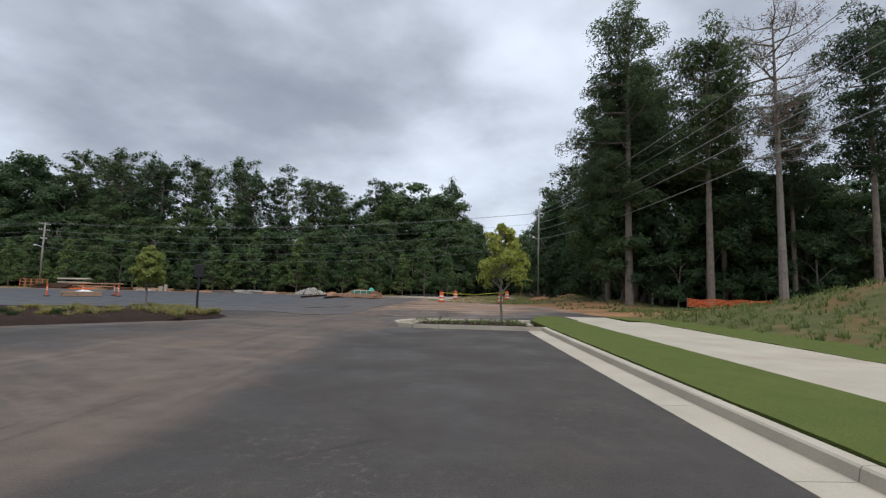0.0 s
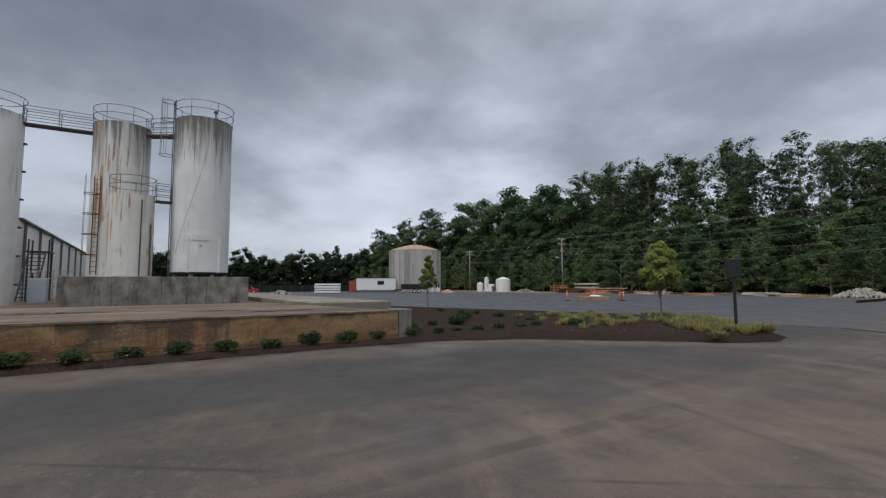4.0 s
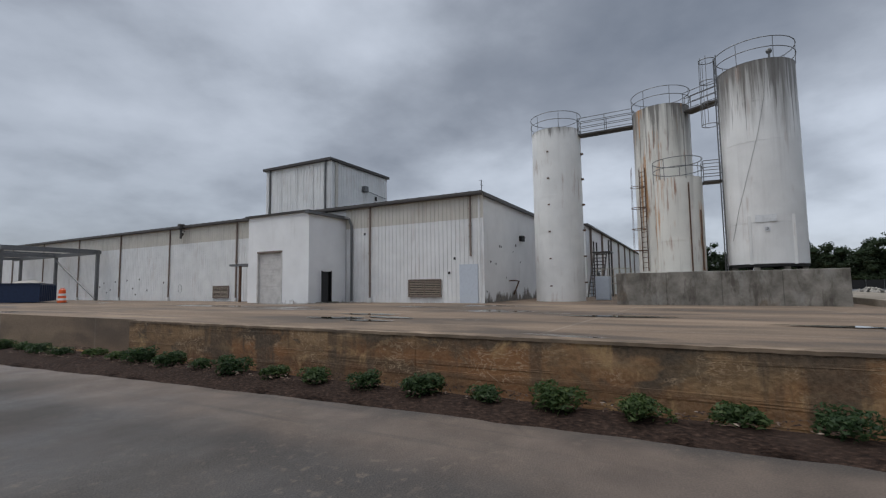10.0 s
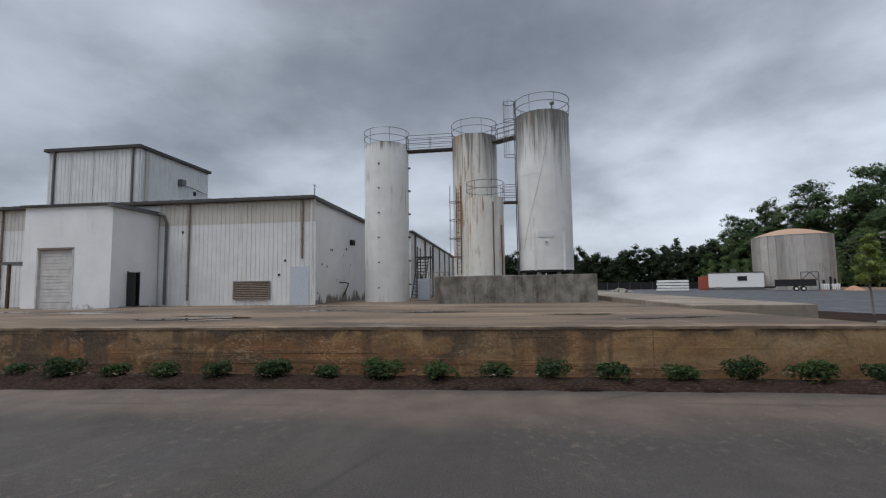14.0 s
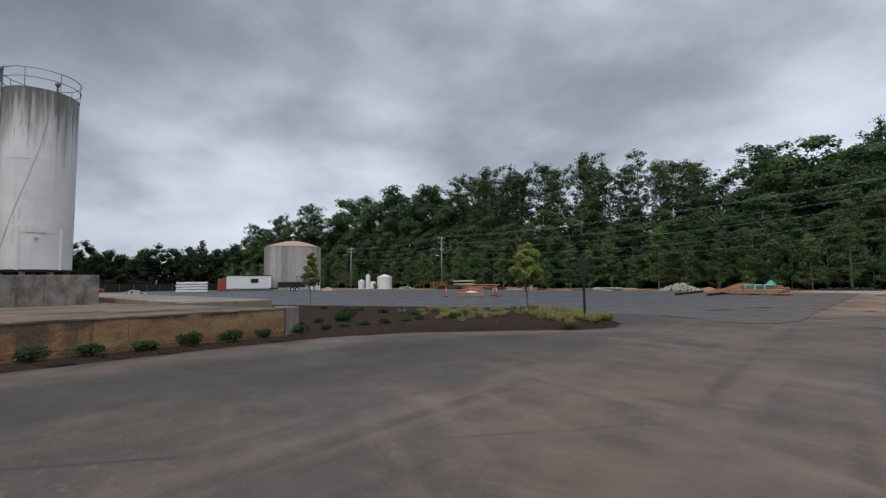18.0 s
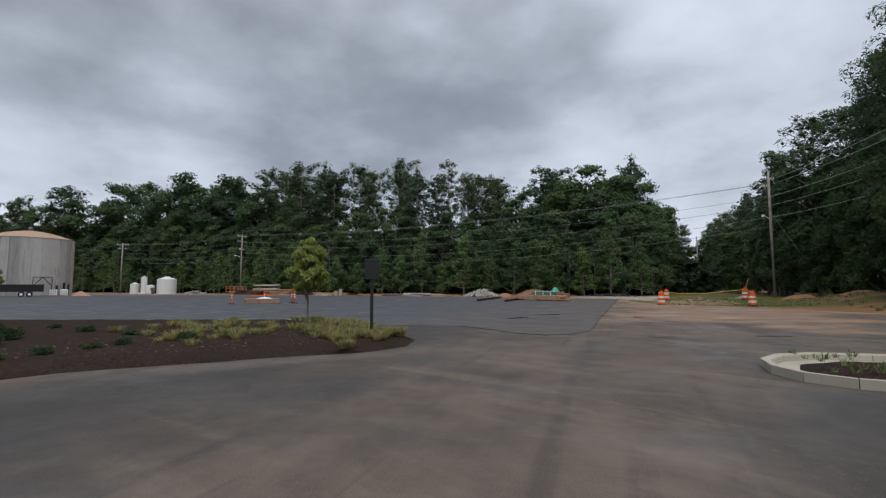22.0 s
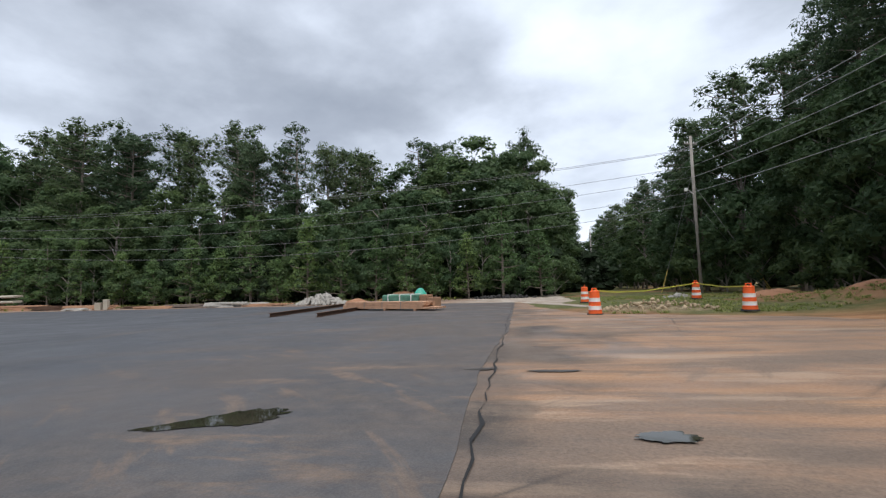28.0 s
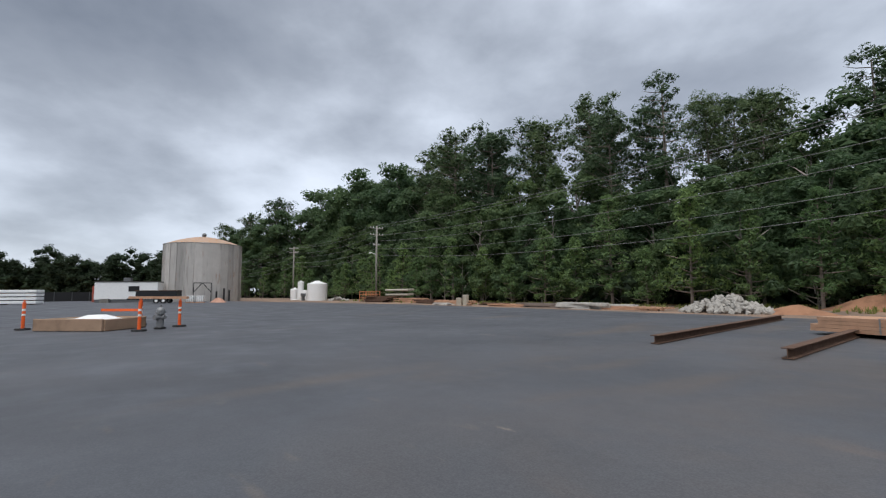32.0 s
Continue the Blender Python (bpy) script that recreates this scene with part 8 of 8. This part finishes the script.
spots = [(prng.uniform(-0.2, 4.4), prng.uniform(18.4, 20.9), 0.15, prng.uniform(0.4, 1.1)) for _ in range(120)]
scatter("weeds", spots, 0.15, 0.20, 9, WEED, "weeds growing through the island's mulch", 0.014)
spots = [(prng.uniform(-75, -8), prng.uniform(74, 82), ground_height(0, 70) + 0.06, prng.uniform(0.3, 0.9)) for _ in range(700)]
scatter("weeds", spots, 0.45, 0.35, 8, WEED, "tall weeds along the foot of the north woods", 0.035)

DAMP = plain("damp_asphalt", (0.052, 0.044, 0.038), 0.5, scale=3, vary=0.45, bump=0.2)


WATER = Mat("puddle_water", 0.03, spec=0.5)
WATER.b.inputs["IOR"].default_value = 1.33
WATER.colour(WATER.ramp(WATER.noise(2.0, 4), (0.3, (0.020, 0.021, 0.014)), (0.7, (0.040, 0.036, 0.024))))
WATER = WATER.m


def patch(name, x, y, rx, ry, turn, seed, material, z, label, category, tail=0.0):
    """A flat wet spot with a ragged rim; tail draws its far end out into a thin wedge."""
    rng = random.Random(seed)
    bm = bmesh.new()
    c, s = math.cos(radians(turn)), math.sin(radians(turn))
    vs = []
    for k in range(96):
        a = 2 * math.pi * k / 96
        w = 0.80 + 0.30 * noise.noise((math.cos(a) * 1.4, math.sin(a) * 1.4, seed)) + 0.20 * noise.noise((math.cos(a) * 4, math.sin(a) * 4, seed)) + 0.10 * noise.noise((math.cos(a) * 9, math.sin(a) * 9, seed)) + 0.03 * rng.uniform(-1, 1)
        u, v = rx * w * math.cos(a), ry * w * math.sin(a)
        if u < 0:
            v *= max(0.06, 1 + tail * u / rx)
            u *= 1 + 0.9 * tail
        vs.append(bm.verts.new((x + u * c - v * s, y + u * s + v * c, z)))
    f = bm.faces.new(vs)
    f.normal_update()
    if f.normal.z < 0:
        f.normal_flip()
    return tagged(part(name, bm, material), label, category, name + "s")


for i, (x, y, rx, ry, turn, tail) in enumerate(((-6.55, 34.25, 0.66, 0.42, 30, 0.9), (-7.72, 31.35, 0.75, 0.26, 62, 0.8), (-7.05, 31.0, 0.32, 0.10, 50, 0.3), (-6.15, 31.9, 0.34, 0.13, 35, 0.4), (-2.32, 33.8, 0.30, 0.20, 5, 0.1))):
    patch("puddle", x, y, rx, ry, turn, 30 + i, WATER, 0.0185, "shallow dark puddle on the worn asphalt", "puddle", tail)
for i, (x, y, rx, ry, turn, tail) in enumerate(((-18.0, -2.9, 0.95, 0.34, 100, 0.2), (-18.7, -1.7, 0.9, 0.30, 80, 0.3), (-17.4, -1.4, 0.7, 0.22, 95, 0.2), (-20.0, -3.2, 1.0, 0.3, 95, 0.3), (-21.5, 3.5, 1.5, 0.32, 92, 0.4), (-19.4, 7.6, 1.1, 0.26, 88, 0.3))):
    patch("slab_puddle", x, y, rx, ry, turn, 50 + i, WATER, slab_z(x + 0.6) + 0.012, "thin film of rain water on the stained slab", "puddle", tail)
for i, (x, y, rx, ry, turn, tail) in enumerate(((-2.1, 24.6, 0.5, 0.14, -6, 0.3), (-2.9, 36.9, 0.42, 0.13, 0, 0.3), (-4.05, 37.1, 0.30, 0.11, 10, 0.2), (1.2, 26.1, 0.7, 0.16, 20, 0.4))):
    patch("damp_patch", x, y, rx, ry, turn, 10 + i, DAMP, 0.0150, "dark damp stain on the asphalt", "stain", tail)

# Loose bark on the beds.
chips, faces, o = [], [], 0
chip_rng = np.random.default_rng(12)
for i in range(7000):
    if i < 4200:
        x, y = chip_rng.uniform(-14.95, -13.15), chip_rng.uniform(-9, 13)
        if x < -14.75 or x > -13.6 - 0.05 * (y + 8):
            continue
    else:
        x, y = chip_rng.uniform(-16.5, -9.2), chip_rng.uniform(13.5, 24)
        if y < 16.0 + (x + 12.9) * 0.97 or y > 20.4 + (-9.0 - x) * 0.9:
            continue
    a, ln, w = chip_rng.uniform(0, 6.28), chip_rng.uniform(0.02, 0.055), chip_rng.uniform(0.006, 0.016)
    d, n2 = np.array([math.cos(a), math.sin(a), chip_rng.uniform(-0.35, 0.35)]), np.array([-math.sin(a), math.cos(a), 0])
    p = np.array([x, y, 0.165 + chip_rng.uniform(0, 0.02)])
    chips += [p - d * ln, p + n2 * w, p + d * ln, p - n2 * w, p + np.array([0, 0, 0.014])]
    faces += [(o, o + 1, o + 4), (o + 1, o + 2, o + 4), (o + 2, o + 3, o + 4), (o + 3, o, o + 4)]
    o += 5
me = bpy.data.meshes.new("bark_chips")
me.from_pydata([tuple(c) for c in chips], [], faces)
a = Mat("bark_chip", 0.95, spec=0.2)
a.colour(a.ramp(a.per_island(), (0.0, (0.02, 0.013, 0.010)), (0.6, (0.07, 0.045, 0.034)), (0.9, (0.13, 0.09, 0.07)), (1.0, (0.26, 0.21, 0.17))))
me.materials.append(a.m)
tagged(new("bark_chips", me), "loose chips of brown bark on the beds", "bark mulch", kind="stuff")

bm = bmesh.new()
crng = random.Random(41)
left, right = [], []
for k in range(90):
    y = 26.2 + k * 0.44
    cx = -4.22 + 0.35 * (y - 26.2) / 11 * (1 if y < 37 else 0) + (0.35 + 1.15 * (y - 37) / 29 if y >= 37 else 0) + crng.uniform(-0.05, 0.05)
    w = abs(crng.gauss(0.004, 0.007)) + 0.004 + (0.008 if 31 < y < 37 and crng.random() < 0.4 else 0)
    left.append(bm.verts.new((cx - w, y, 0.0165)))
    right.append(bm.verts.new((cx + w, y + crng.uniform(-0.1, 0.1), 0.0165)))
for k in range(89):
    bm.faces.new((left[k], right[k], right[k + 1], left[k + 1]))
tagged(part("asphalt_crack", bm, BLACK), "ragged dark crack along the seam of two pavings", "crack", kind="structure")

# Black strip painting the edge shadow where the new paving meets the dusty drive.
bm = bmesh.new()
left, right = [], []
lip = [(-9.0, 26.25), (-7.5, 25.15), (-6.4, 24.25), (-5.5, 24.05), (-4.8, 24.55), (-4.25, 25.9)]
for (x0, y0), (x1, y1) in zip(lip, lip[1:]):
    for k in range(9):
        f = k / 9
        w = 0.012 + abs(crng.gauss(0, 0.03))
        x, y = x0 + (x1 - x0) * f + crng.uniform(-0.04, 0.04), y0 + (y1 - y0) * f
        left.append(bm.verts.new((x, y - w, 0.0165)))
        right.append(bm.verts.new((x + 0.01, y + w, 0.0165)))
for k in range(len(left) - 1):
    bm.faces.new((left[k], left[k + 1], right[k + 1], right[k]))
tagged(part("asphalt_crack", bm, BLACK), "ragged black strip painting the edge shadow of the new asphalt", "crack", kind="structure")
